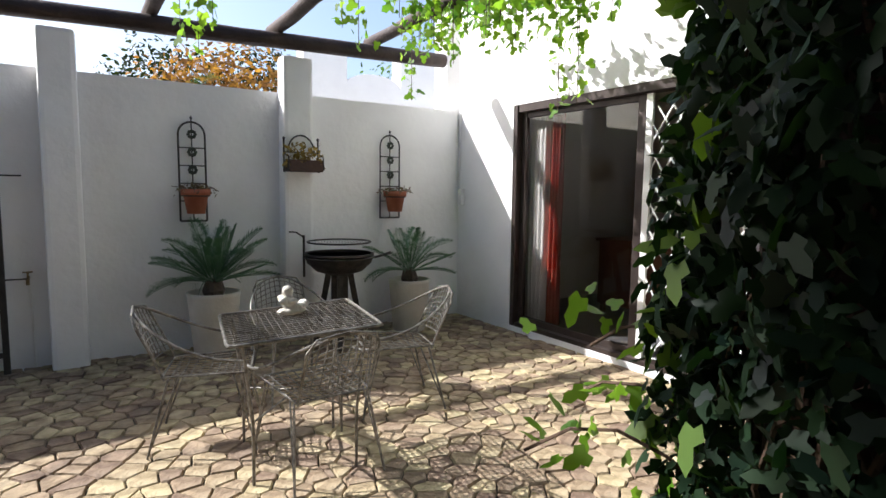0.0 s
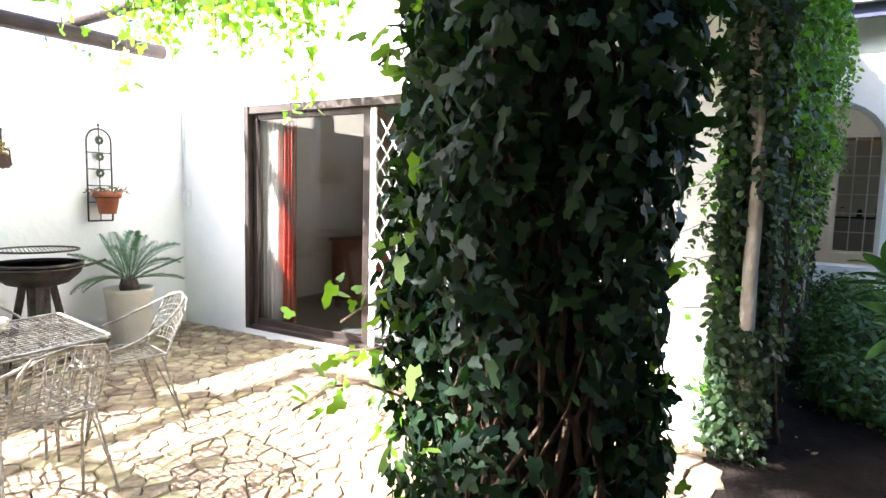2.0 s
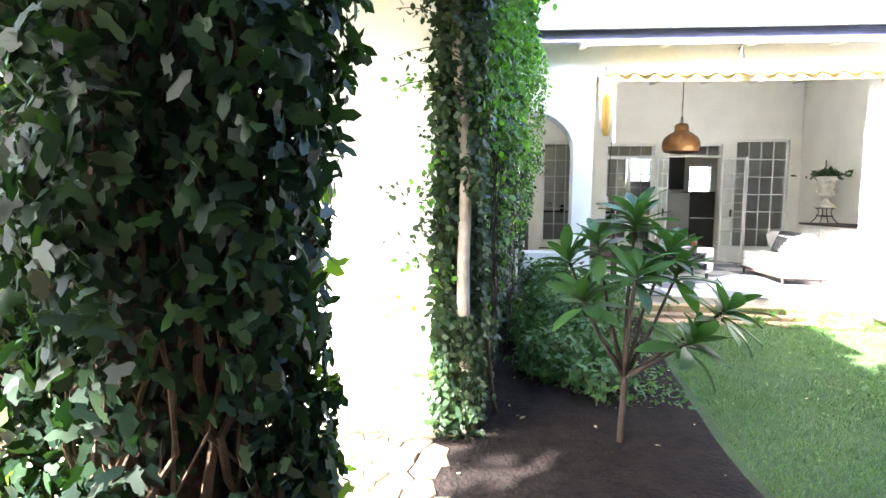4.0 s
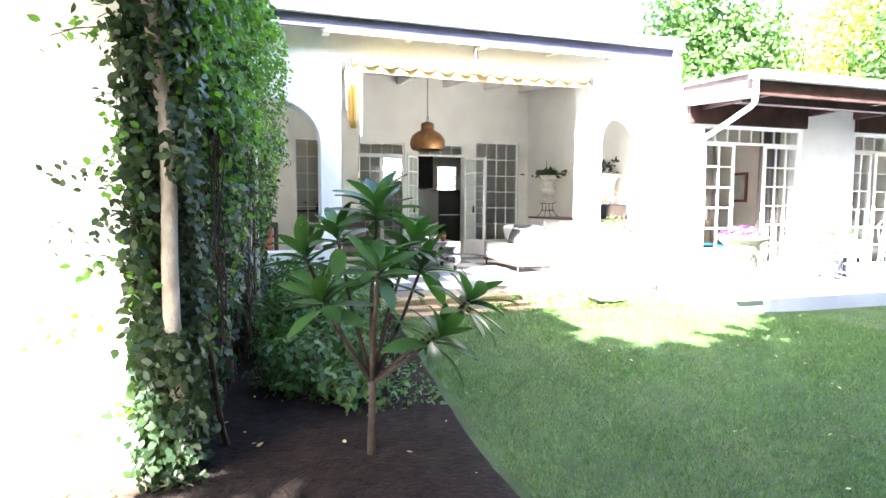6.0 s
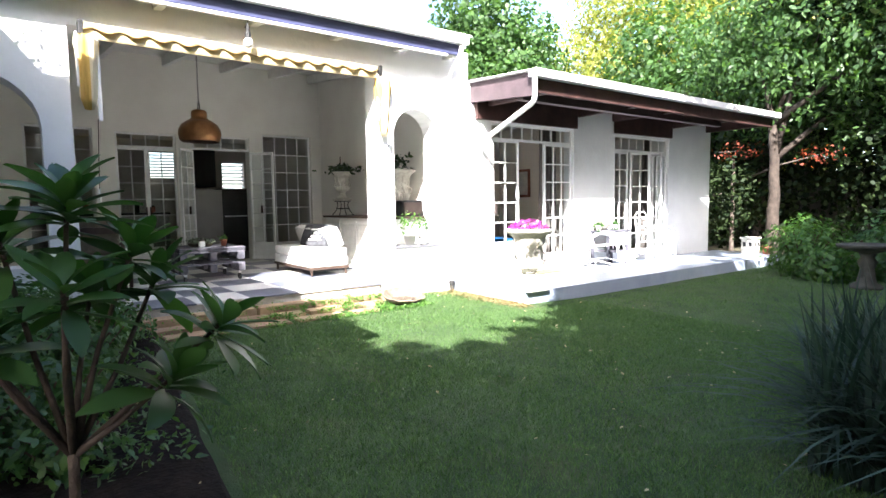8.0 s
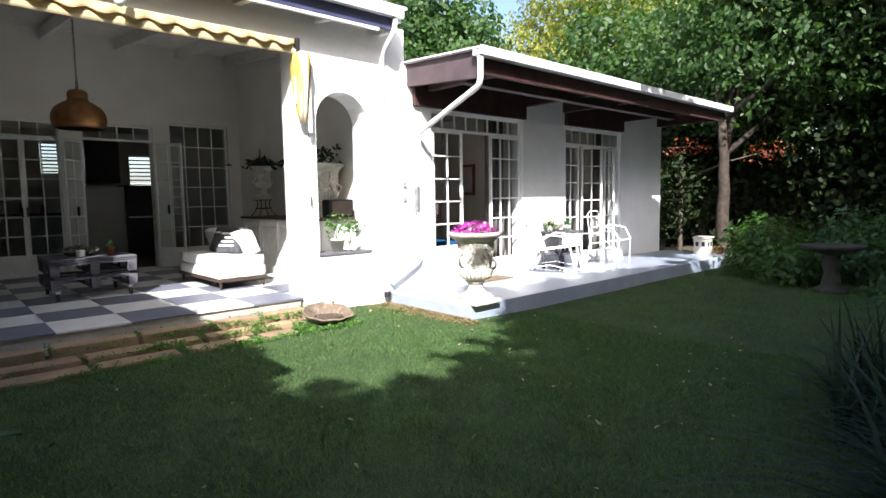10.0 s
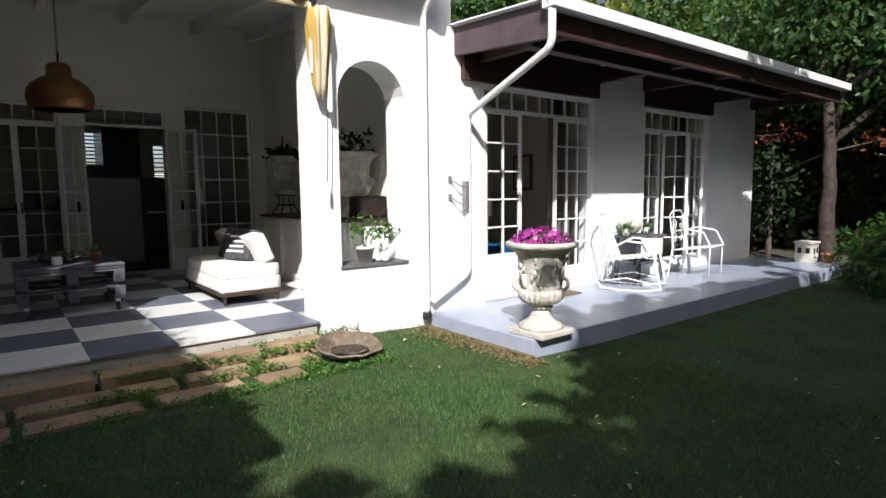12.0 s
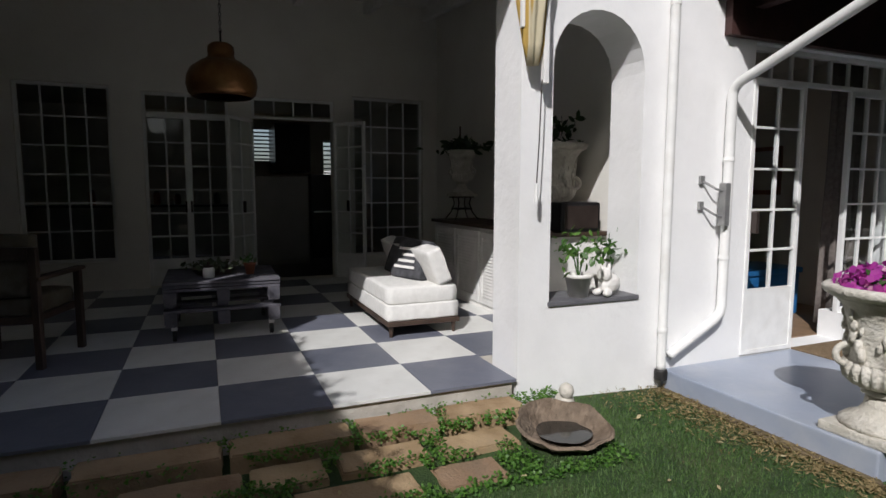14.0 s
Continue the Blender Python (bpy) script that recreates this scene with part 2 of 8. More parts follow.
def blob(bm, at, size, seed=0, rough=0.25, sub=2, scale=2.0):
    t = bmesh.new()
    bmesh.ops.create_icosphere(t, subdivisions=sub, radius=1)
    for v in t.verts:
        v.co *= 1 + rough * noise.noise(v.co * scale + Vector((seed, seed * 1.7, 0)))
        v.co = Vector((v.co.x * size[0], v.co.y * size[1], v.co.z * size[2]))
    merge(bm, t, Matrix.Translation(at))
    return bm


def np_mesh(name, verts, faces, material):
    """A mesh from arrays: verts (n, 3), faces (m, k)."""
    me = bpy.data.meshes.new(name)
    verts, faces = np.asarray(verts, np.float32), np.asarray(faces, np.int32)
    me.vertices.add(len(verts))
    me.vertices.foreach_set("co", verts.ravel())
    k = faces.shape[1]
    me.loops.add(faces.size)
    me.loops.foreach_set("vertex_index", faces.ravel())
    me.polygons.add(len(faces))
    me.polygons.foreach_set("loop_start", np.arange(0, faces.size, k, dtype=np.int32))
    me.update(calc_edges=True)
    me.materials.append(material)
    return me


def frames_for(rng, normals, hang=0.0):
    """Random leaf axes: along, across, normal, for each normal given."""
    n = normals / np.maximum(np.linalg.norm(normals, axis=1, keepdims=True), 1e-6)
    t = rng.normal(size=n.shape)
    t[:, 2] -= hang
    t -= n * np.sum(t * n, axis=1, keepdims=True)
    t /= np.maximum(np.linalg.norm(t, axis=1, keepdims=True), 1e-6)
    return t, np.cross(n, t), n


# leaf outlines as (along, across, lift), unit length
LEAF_OVAL = np.array([(0, 0, 0), (0.35, 0.22, 0.05), (0.7, 0.19, 0.03), (1, 0, -0.08), (0.7, -0.19, 0.03), (0.35, -0.22, 0.05)])
LEAF_IVY = np.array([(0.0, 0.0, 0), (-0.12, 0.30, 0.03), (0.22, 0.50, 0.0), (0.38, 0.26, 0.05), (0.72, 0.30, 0.0), (1.0, 0.0, -0.08), (0.72, -0.30, 0.0), (0.38, -0.26, 0.05), (0.22, -0.50, 0.0), (-0.12, -0.30, 0.03)])
LEAF_THIN = np.array([(0, 0, 0), (0.4, 0.09, 0.03), (1, 0, -0.12), (0.4, -0.09, 0.03)])
LEAF_CLUMP = np.array([(0, 0, 0), (0.3, 0.42, 0.1), (0.75, 0.3, 0.0), (1, -0.05, -0.1), (0.6, -0.38, 0.08)])


def leaves(name, pos, normals, size, outline, material, seed=0, hang=0.0, spread=0.35):
    """One mesh of many leaves, each a loose piece."""
    rng = np.random.default_rng(seed)
    k = len(outline)
    t, b, n = frames_for(rng, normals, hang)
    s = size * rng.uniform(1 - spread, 1 + spread, (len(pos), 1, 1))
    v = pos[:, None, :] + s * (outline[None, :, 0:1] * t[:, None, :] + outline[None, :, 1:2] * b[:, None, :] + outline[None, :, 2:3] * n[:, None, :])
    f = np.arange(len(pos) * k).reshape(-1, k)
    return np_mesh(name, v.reshape(-1, 3), f, material)


def wall(name, axis, a, b, u0, u1, z0, z1, holes=(), material=None, label="", arch_steps=14, kind="structure"):
    """An upright wall, thick from a to b along axis, from u0 to u1 along the other one. holes: (u0, u1, z0, z1, rise): openings cut through, with a round head of that rise above z1."""
    bm = B()
    cuts = sorted({u0, u1, *[h[0] for h in holes], *[h[1] for h in holes]})
    other = "x" if axis == "y" else "y"

    def cell(ua, ub, za, zb, za2=None):
        za2 = za if za2 is None else za2
        if zb - min(za, za2) > 1e-4:
            prism(bm, [(ua, za), (ub, za2), (ub, zb), (ua, zb)], axis, a, b)
    for ua, ub in zip(cuts, cuts[1:]):
        mid, z = (ua + ub) / 2, z0
        for h in sorted([h for h in holes if h[0] < mid < h[1]], key=lambda h: h[2]):
            cell(ua, ub, z, h[2])
            z = h[3]
            if len(h) > 4 and h[4]:
                half, c = (h[1] - h[0]) / 2, (h[0] + h[1]) / 2
                for i in range(arch_steps):
                    p, q = [c - half * math.cos(math.pi * j / arch_steps) for j in (i, i + 1)]
                    zp, zq = [h[3] + h[4] * math.sin(math.pi * j / arch_steps) for j in (i, i + 1)]
                    cell(p, q, zp, z1, zq)
                z = z1
        cell(ua, ub, z, z1)
    bmesh.ops.remove_doubles(bm, verts=bm.verts[:], dist=1e-5)
    return solid(name, bm, material or PLASTER, label, "wall", kind)


def glazed(parent, u0, u1, z0, z1, cols, rows, bar=0.017, frame_w=0.036, depth=0.04, panel=0.0, material=None, x=0.0, glass=True, name="leaf"):
    """A steel leaf or light in the plane x, with bars and single panes, as parts of parent. panel: height of a solid lower panel."""
    material = material or WHITE_METAL
    bm = B()
    for r in ((u0, u0 + frame_w, z0, z1), (u1 - frame_w, u1, z0, z1), (u0 + frame_w, u1 - frame_w, z0, z0 + frame_w), (u0 + frame_w, u1 - frame_w, z1 - frame_w, z1)):
        box(bm, x - depth / 2, x + depth / 2, r[0], r[1], r[2], r[3], 0.004)
    lf = part(name, bm, material, parent)
    a, b, c, d = u0 + frame_w, u1 - frame_w, z0 + frame_w, z1 - frame_w
    if panel:
        pb = B()
        box(pb, x - depth * 0.3, x + depth * 0.3, a, b, c, c + panel, 0.003)
        part("panel", pb, material, lf)
        c += panel
    us = [a + (b - a) * i / cols for i in range(cols + 1)]
    zs = [c + (d - c) * i / rows for i in range(rows + 1)]
    for u in us[1:-1]:
        part("glazing_bar", box(B(), x - depth * 0.35, x + depth * 0.35, u - bar / 2, u + bar / 2, c, d), material, lf)
    for w in zs[1:-1] + ([c] if panel else []):
        part("glazing_bar", box(B(), x - depth * 0.33, x + depth * 0.33, a, b, w - bar / 2, w + bar / 2), material, lf)
    if glass:
        gm = finish(box(B(), x - 0.002, x + 0.002, 0, us[1] - us[0] - bar, 0, zs[1] - zs[0] - bar), "pane", GLASS)
        for u in us[:-1]:
            for w in zs[:-1]:
                ob = new("pane", gm)
                ob.parent, ob.location = lf, (0, u + bar / 2, w + bar / 2)
                ob.visible_shadow = False
    return lf


# ---- large structure ----
def lawn_z(x, y):
    k = min(1.0, max(0.0, (x - 5.0) / 3.0)) * min(1.0, max(0.0, (y + 6.5) / 2.0))
    return -0.045 + 0.085 * k + 0.008 * noise.noise((x * 1.3, y * 1.3, 0))


# ground to the horizon
bm = B()
box(bm, -900, 900, -900, 900, -0.30, -0.10)
solid("ground", bm, EARTH, "bare brown earth round the house and garden", "ground", "structure")

# lawn sheet
nx, ny = 60, 90
xs, ys = np.linspace(-1.5, 8.3, nx), np.linspace(-13.5, 0.55, ny)
vv = [(x, y, lawn_z(x, y)) for x in xs for y in ys]
ff = [(i * ny + j, (i + 1) * ny + j, (i + 1) * ny + j + 1, i * ny + j + 1) for i in range(nx - 1) for j in range(ny - 1)]
lawn = tagged(new("lawn", np_mesh("lawn", vv, ff, TURF)), "short green lawn turf with a few dry patches", "lawn", kind="structure")

# planting bed: dark soil heaped a little above the lawn, with a cut edge
nx, ny = 50, 24
xs, ys = np.linspace(2.2, 7.9, nx), np.linspace(0, 1, ny)
vv = []
for x in xs:
    y0 = -1.05 - 0.09 * max(0, x - 4.0) + 0.03 * noise.noise((x * 2, 3, 0))
    for j, s in enumerate(ys):
        y = y0 + (0.75 - y0) * s
        h = 0.0 if j == 0 else 0.035 + 0.02 * noise.noise((x * 6, y * 6, 1)) + 0.02 * noise.noise((x * 2, y * 2, 5))
        vv.append((x, y, lawn_z(x, y) + (h if j else -0.05)))
ff = [(i * ny + j, (i + 1) * ny + j, (i + 1) * ny + j + 1, i * ny + j + 1) for i in range(nx - 1) for j in range(ny - 1)]
tagged(new("flower_bed", np_mesh("flower_bed", vv, ff, SOIL)), "dark bare soil of a planting bed beside the lawn", "flower bed", kind="structure")

# courtyard bedding under the stones
bm = B()
box(bm, -3.6, 4.40, 0.5, 5.75, -0.12, -0.018)
box(bm, -3.6, 2.2, -1.2, 0.5, -0.12, -0.018)
solid("courtyard_bed", bm, JOINT, "dark sand bedding and joints of the courtyard paving", "ground", "structure")

# courtyard north wall with a lower run at its west end, and piers that carry the beam
wall("wall_north", "y", 5.69, 5.95, -3.6, 4.6, -0.1, 2.20, (), PLASTER, "white plastered garden wall of the courtyard")
for px0, px1, zt in ((0.62, 0.86, 2.47), (2.36, 2.63, 2.50)):
    bm = B()
    box(bm, px0, px1, 5.52, 5.70, -0.1, zt, 0.035)
    for v in bm.verts:
        v.co.x += 0.012 * noise.noise((v.co.z * 2, px0, 0))
    solid("wall_pier", bm, PLASTER, "white plastered pier of the courtyard wall, with rounded edges", "pier", "structure")
# two unseen dark walls, added to keep stray light off the ivy pillar
wall("wall_porch_west", "x", -1.0, -0.8, -1.5, 2.2, -0.1, 3.2, (), surface("dark_blocker_wall", (0.09, 0.08, 0.07), (0.14, 0.13, 0.115), 3, 0.9, 0.3, 30, space="World"), "unseen dark wall added to keep light off the ivy pillar")
wall("wall_porch_south", "y", -1.5, -1.3, -0.8, 0.45, -0.1, 3.2, (), bpy.data.materials["dark_blocker_wall"], "unseen dark wall added to keep light from the lawn side off the pillar")
wall("wall_west", "x", -3.85, -3.6, -1.2, 5.95, -0.1, 2.4, (), PLASTER, "white plastered wall closing the courtyard")

# house block beside the courtyard: west wall with the sliding door and a latticed opening
wall("wall_courtyard_east", "x", 4.335, 4.60, 1.62, 5.69, -0.1, 3.9, ((2.35, 4.79, 0.05, 2.16),), PLASTER, "white plastered house wall with a wide sliding door")
wall("wall_house_corner", "x", 4.05, 4.60, 0.68, 1.62, -0.1, 3.9, (), PLASTER, "white plastered corner of the house")
wall("wall_house_south", "y", 0.68, 0.95, 4.60, 7.95, -0.1, 3.9, (), PLASTER, "white plastered house wall behind the climbers")
wall("wall_house_north", "y", 5.95, 6.2, 4.335, 10.0, -0.1, 3.9, (), PLASTER, "white plastered far wall of the house")
bm = B()
box(bm, 4.30, 8.3, 0.62, 6.25, 3.9, 4.02)
# lower slabs: the eave, stretched out of view to shade lawn and bed
box(bm, 3.05, 7.0, -0.20, 0.62, 3.50, 3.60)
box(bm, 2.35, 4.05, 0.62, 2.3, 3.50, 3.60)
solid("roof_block", bm, BROWN_FASCIA, "flat brown roof of the house block, with unseen slabs added to shade the lawn", "roof", "structure")
# room behind the sliding door
bm = B()
box(bm, 4.36, 8.2, 0.95, 5.95, -0.1, 0.046)
solid("floor_room_west", bm, surface("grey_room_floor", (0.10, 0.10, 0.11), (0.14, 0.14, 0.15), 4, 0.4, 0.1, 30), "dark grey floor of the room behind the sliding door", "floor", "structure")
wall("wall_room_back", "x", 7.4, 7.6, 0.95, 5.95, 0.05, 2.7, (), ROOM, "pale wall inside the room")
wall("wall_room_side", "y", 5.55, 5.69, 4.6, 7.4, 0.05, 2.7, (), ROOM, "pale side wall inside the room")
bm = B()
box(bm, 4.6, 7.6, 0.95, 5.69, 2.6, 2.7)
solid("ceiling_room_west", bm, ROOM, "plain ceiling of the room", "ceiling", "structure")

# veranda: floor slab, back wall, front piers with arches, side walls
FLOOR = 0.23
bm = B()
box(bm, 7.99, 12.5, -4.08, 1.9, -0.1, FLOOR - 0.02)
box(bm, 8.10, 12.5, -5.4, -4.08, -0.1, FLOOR - 0.02)
solid("floor_veranda", bm, surface("cement_edge", (0.40, 0.37, 0.32), (0.55, 0.52, 0.46), 5, 0.9, 0.4, 40, space="World"), "cement slab under the chequered veranda floor", "floor", "structure")
BACK_HOLES = ((0.10, 0.72, 0.56, 2.57), (-1.40, -0.48, 0.56, 2.57), (-2.66, -1.72, FLOOR, 2.53), (-3.95, -2.93, FLOOR, 2.54), (-5.19, -4.20, 0.50, 2.62))
wall("wall_veranda_back", "x", 12.5, 12.75, -5.6, 1.9, -0.1, 3.9, BACK_HOLES, PLASTER_IN, "cream plastered back wall of the veranda with glazed doors")
SIDE_WALL = [(8.33, -0.1), (12.5, -0.1), (12.5, 3.83), (8.33, 3.42)]
solid("wall_veranda_side", prism(B(), SIDE_WALL, "y", -5.62, -5.40), PLASTER_IN, "cream plastered end wall of the veranda", "wall", "structure")
wall("wall_veranda_end", "y", 1.7, 1.9, 8.0, 12.5, -0.1, 4.2, (), PLASTER_IN, "cream plastered far end wall of the veranda")
wall("wall_front_right", "x", 8.0, 8.33, -5.62, -4.12, -0.1, 3.38, ((-5.05, -4.345, 0.685, 2.17, 0.352),), PLASTER, "thick white plastered pier with an arched opening")
wall("wall_front_left", "x", 8.0, 8.37, -0.80, 1.9, -0.1, 3.36, ((-0.56, 0.58, 0.72, 2.0, 0.50),), PLASTER, "white plastered veranda wall with an arched opening")
wall("wall_front_lintel", "x", 8.0, 8.30, -4.12, -0.80, 2.96, 3.36, (), PLASTER, "white plastered beam over the veranda opening")
bm = B()
box(bm, 7.985, 8.32, -5.06, -4.335, 0.66, 0.69, 0.006)
solid("arch_sill", bm, surface("slate_sill", (0.10, 0.10, 0.11), (0.16, 0.16, 0.17), 6, 0.6, 0.2, 40), "dark slate sill in the arched opening", "sill", "structure")

# veranda roof: rafters, boards above, fascia, gutter, sheet
def roof_z(x):
    return 3.20 + (x - 7.5) * 0.10


for i, y in enumerate((1.25, 0.35, -0.62, -1.58, -2.54, -3.50, -4.40, -5.2)):
    bm = B()
    for xa, xb in ((7.765, 12.5),):
        prism(bm, [(xa, roof_z(xa) - 0.02), (xb, roof_z(xb) - 0.02), (xb, roof_z(xb) + 0.14), (xa, roof_z(xa) + 0.14)], "y", y - 0.04, y + 0.04)
    solid("rafter", bm, WHITE_WOOD, "white painted veranda roof rafter", "rafter", "structure")
bm = B()
prism(bm, [(7.765, roof_z(7.765) + 0.14), (12.7, roof_z(12.7) + 0.14), (12.7, roof_z(12.7) + 0.18), (7.765, roof_z(7.765) + 0.18)], "y", -5.40, 1.9)
solid("ceiling_veranda", bm, WHITE_WOOD, "white painted board ceiling under the veranda roof", "ceiling", "structure")
bm = B()
box(bm, 7.72, 7.76, -5.30, 1.9, 3.245, 3.455, 0.004)
solid("fascia_veranda", bm, NAVY, "dark blue painted fascia board of the veranda roof", "fascia", "structure")
bm = B()
box(bm, 7.722, 7.762, -5.05, -0.6, 3.210, 3.242, 0.004)
solid("trim", bm, WHITE_WOOD, "pale strip under the blue fascia", "trim", "structure")
bm = B()
prism(bm, [(7.62, 3.475), (12.9, 3.99), (12.9, 4.02), (7.62, 3.505)], "y", -5.38, 1.9)
solid("roof_veranda", bm, WHITE_METAL, "pale metal veranda roof sheet", "roof", "structure")
bm = B()
box(bm, 12.75, 17.0, -13.0, 2.0, 3.95, 4.05)
solid("roof_house", bm, BROWN_FASCIA, "flat roof over the rooms behind", "roof", "structure")

# kitchen seen through the open veranda doors
bm = B()
box(bm, 12.5, 17.0, -13.0, 2.0, -0.1, FLOOR - 0.002)
solid("floor_house", bm, surface("dark_floor", (0.035, 0.03, 0.028), (0.06, 0.05, 0.045), 4, 0.35, 0.1, 30), "dark polished floor of the rooms inside", "floor", "structure")
wall("wall_kitchen_back", "x", 16.6, 16.8, -5.4, 2.0, FLOOR, 3.0, ((-5.15, -4.60, 1.6, 2.4), (-3.65, -2.95, 1.95, 2.6)), ROOM, "pale kitchen wall with a window")
wall("wall_kitchen_side", "y", -5.5, -5.4, 12.75, 16.8, FLOOR, 3.0, (), ROOM, "pale kitchen side wall")
wall("wall_kitchen_north", "y", 1.9, 2.0, 12.75, 16.8, FLOOR, 3.0, (), ROOM, "pale kitchen end wall")
bm = B()
box(bm, 12.75, 16.8, -5.4, 2.0, 2.85, 3.0)
solid("ceiling_kitchen", bm, ROOM, "plain kitchen ceiling", "ceiling", "structure")

# bedroom wing: front wall, end wall, inside
WING = ((-7.92, -6.06, 0.14, 2.46), (-10.78, -9.04, 0.14, 2.45))
wall("wall_wing_front", "x", 8.0, 8.22, -12.35, -5.62, -0.1, 3.0, WING, PLASTER, "white plastered wing wall with tall steel windows")
wall("wall_wing_end", "y", -12.35, -12.13, 8.22, 12.6, -0.1, 3.0, (), PLASTER, "white plastered end wall of the wing")
wall("wall_wing_back", "x", 10.4, 10.6, -12.13, -5.62, 0.14, 2.8, (), ROOM, "pale wall inside the wing")
wall("wall_wing_partition", "y", -8.55, -8.42, 8.22, 10.4, 0.14, 2.8, (), ROOM, "pale partition inside the wing")
bm = B()
box(bm, 8.22, 11.8, -12.13, -5.62, -0.1, 0.15)
solid("floor_wing", bm, surface("tan_floor", (0.20, 0.13, 0.08), (0.27, 0.18, 0.11), 5, 0.5, 0.1, 30), "tan floor inside the wing", "floor", "structure")
bm = B()
box(bm, 8.22, 11.8, -12.13, -5.62, 2.72, 2.8)
solid("ceiling_wing", bm, ROOM, "plain ceiling of the wing", "ceiling", "structure")
# wing terrace
bm = B()
box(bm, 6.58, 8.0, -12.60, -5.30, -0.2, 0.14, 0.012)
solid("terrace", bm, TERRACE, "blue-grey painted cement terrace with a raised edge", "terrace", "structure")
# wing roof: barge box, fascia, soffit beams, sheet, gutter
bm = B()
prism(bm, [(6.75, 2.61), (8.3, 2.72), (8.3, 3.06), (6.75, 2.915)], "y", -5.72, -5.66)
solid("barge_board", bm, BROWN_FASCIA, "brown painted barge board on the wing roof's end", "fascia", "structure")
bm = B()
box(bm, 6.77, 6.82, -12.40, -5.72, 2.655, 2.86, 0.004)
solid("fascia_wing", bm, BROWN_BEAM, "dark brown fascia board of the wing roof", "fascia", "structure")
bm = B()
prism(bm, [(6.82, 2.86), (11.9, 3.12), (11.9, 3.15), (6.82, 2.89)], "y", -12.40, -5.72)
solid("ceiling_wing_eave", bm, BROWN_BEAM, "dark brown boarded soffit of the wing's eave", "ceiling", "structure")
bm = B()
box(bm, 7.02, 7.14, -10.9, -5.74, 2.60, 2.74, 0.006)
solid("eave_beam", bm, BROWN_FASCIA, "brown timber beam along the wing's eave", "beam", "structure")
for y in (-6.0, -8.0, -9.0, -10.85, -12.2):
    bm = B()
    box(bm, 6.83, 8.0, y - 0.05, y + 0.05, 2.67, 2.855, 0.006)
    solid("eave_rafter", bm, BROWN_BEAM, "dark brown rafter under the wing's eave", "rafter", "structure")
for y0, y1 in ((-7.95, -5.74), (-10.80, -9.0)):
    bm = B()
    box(bm, 7.94, 8.0, y0, y1, 2.47, 2.93, 0.004)
    solid("lintel_board", bm, BROWN_BEAM, "dark brown timber board over the window", "board", "structure")
nseg = 180
vv, ff = [], []
for i in range(nseg * 2 + 1):
    y = -12.45 + (12.45 - 5.60) * i / (nseg * 2)
    dz = 0.010 * math.cos(2 * math.pi * (y / 0.076))
    vv += [(6.68, y, 2.92 + dz), (12.0, y, 3.20 + dz)]
ff = [(2 * i, 2 * i + 1, 2 * i + 3, 2 * i + 2) for i in range(nseg * 2)]
ob = tagged(new("roof_wing", np_mesh("roof_wing", vv, ff, WHITE_METAL)), "pale corrugated metal roof of the wing", "roof", kind="structure")
sm = ob.modifiers.new("thickness", "SOLIDIFY")
sm.thickness = 0.012


# ---- courtyard ----
# pergola: one beam over the piers, round rafters towards the house
def pole(name, pts, r, label, seed=0):
    bm = B()
    n = 10
    a, b = Vector(pts[0]), Vector(pts[1])
    line = []
    for i in range(n + 1):
        p = a.lerp(b, i / n)
        line.append(p + 0.015 * Vector((noise.noise((i * 0.7, seed, 0)), noise.noise((i * 0.7, seed, 4)), noise.noise((i * 0.7, seed, 8)))))
    tube(bm, line, [r * (1 + 0.08 * noise.noise((i * 1.3, seed, 2))) for i in range(n + 1)], 12)
    return solid(name, bm, POLE, label, "beam", "", True, "pergola poles")


pole("pergola_beam", ((-0.9, 5.58, 2.53), (3.95, 5.42, 2.63)), 0.066, "dark creosoted round pergola beam lying on white piers", 1)
for i, (x, ya, z) in enumerate(((-0.35, 5.7, 2.66), (1.36, 5.68, 2.69), (2.32, 5.68, 2.71), (3.22, 5.62, 2.73))):
    pole("pergola_rafter", ((x, ya, z), (x + 0.05, 0.7, z + 0.12)), 0.055, "brown creosoted round pergola rafter", 3 + i)
pole("pergola_rafter", ((-1.2, 0.78, 2.88), (4.2, 0.92, 2.88)), 0.055, "brown creosoted round pergola rafter", 9)

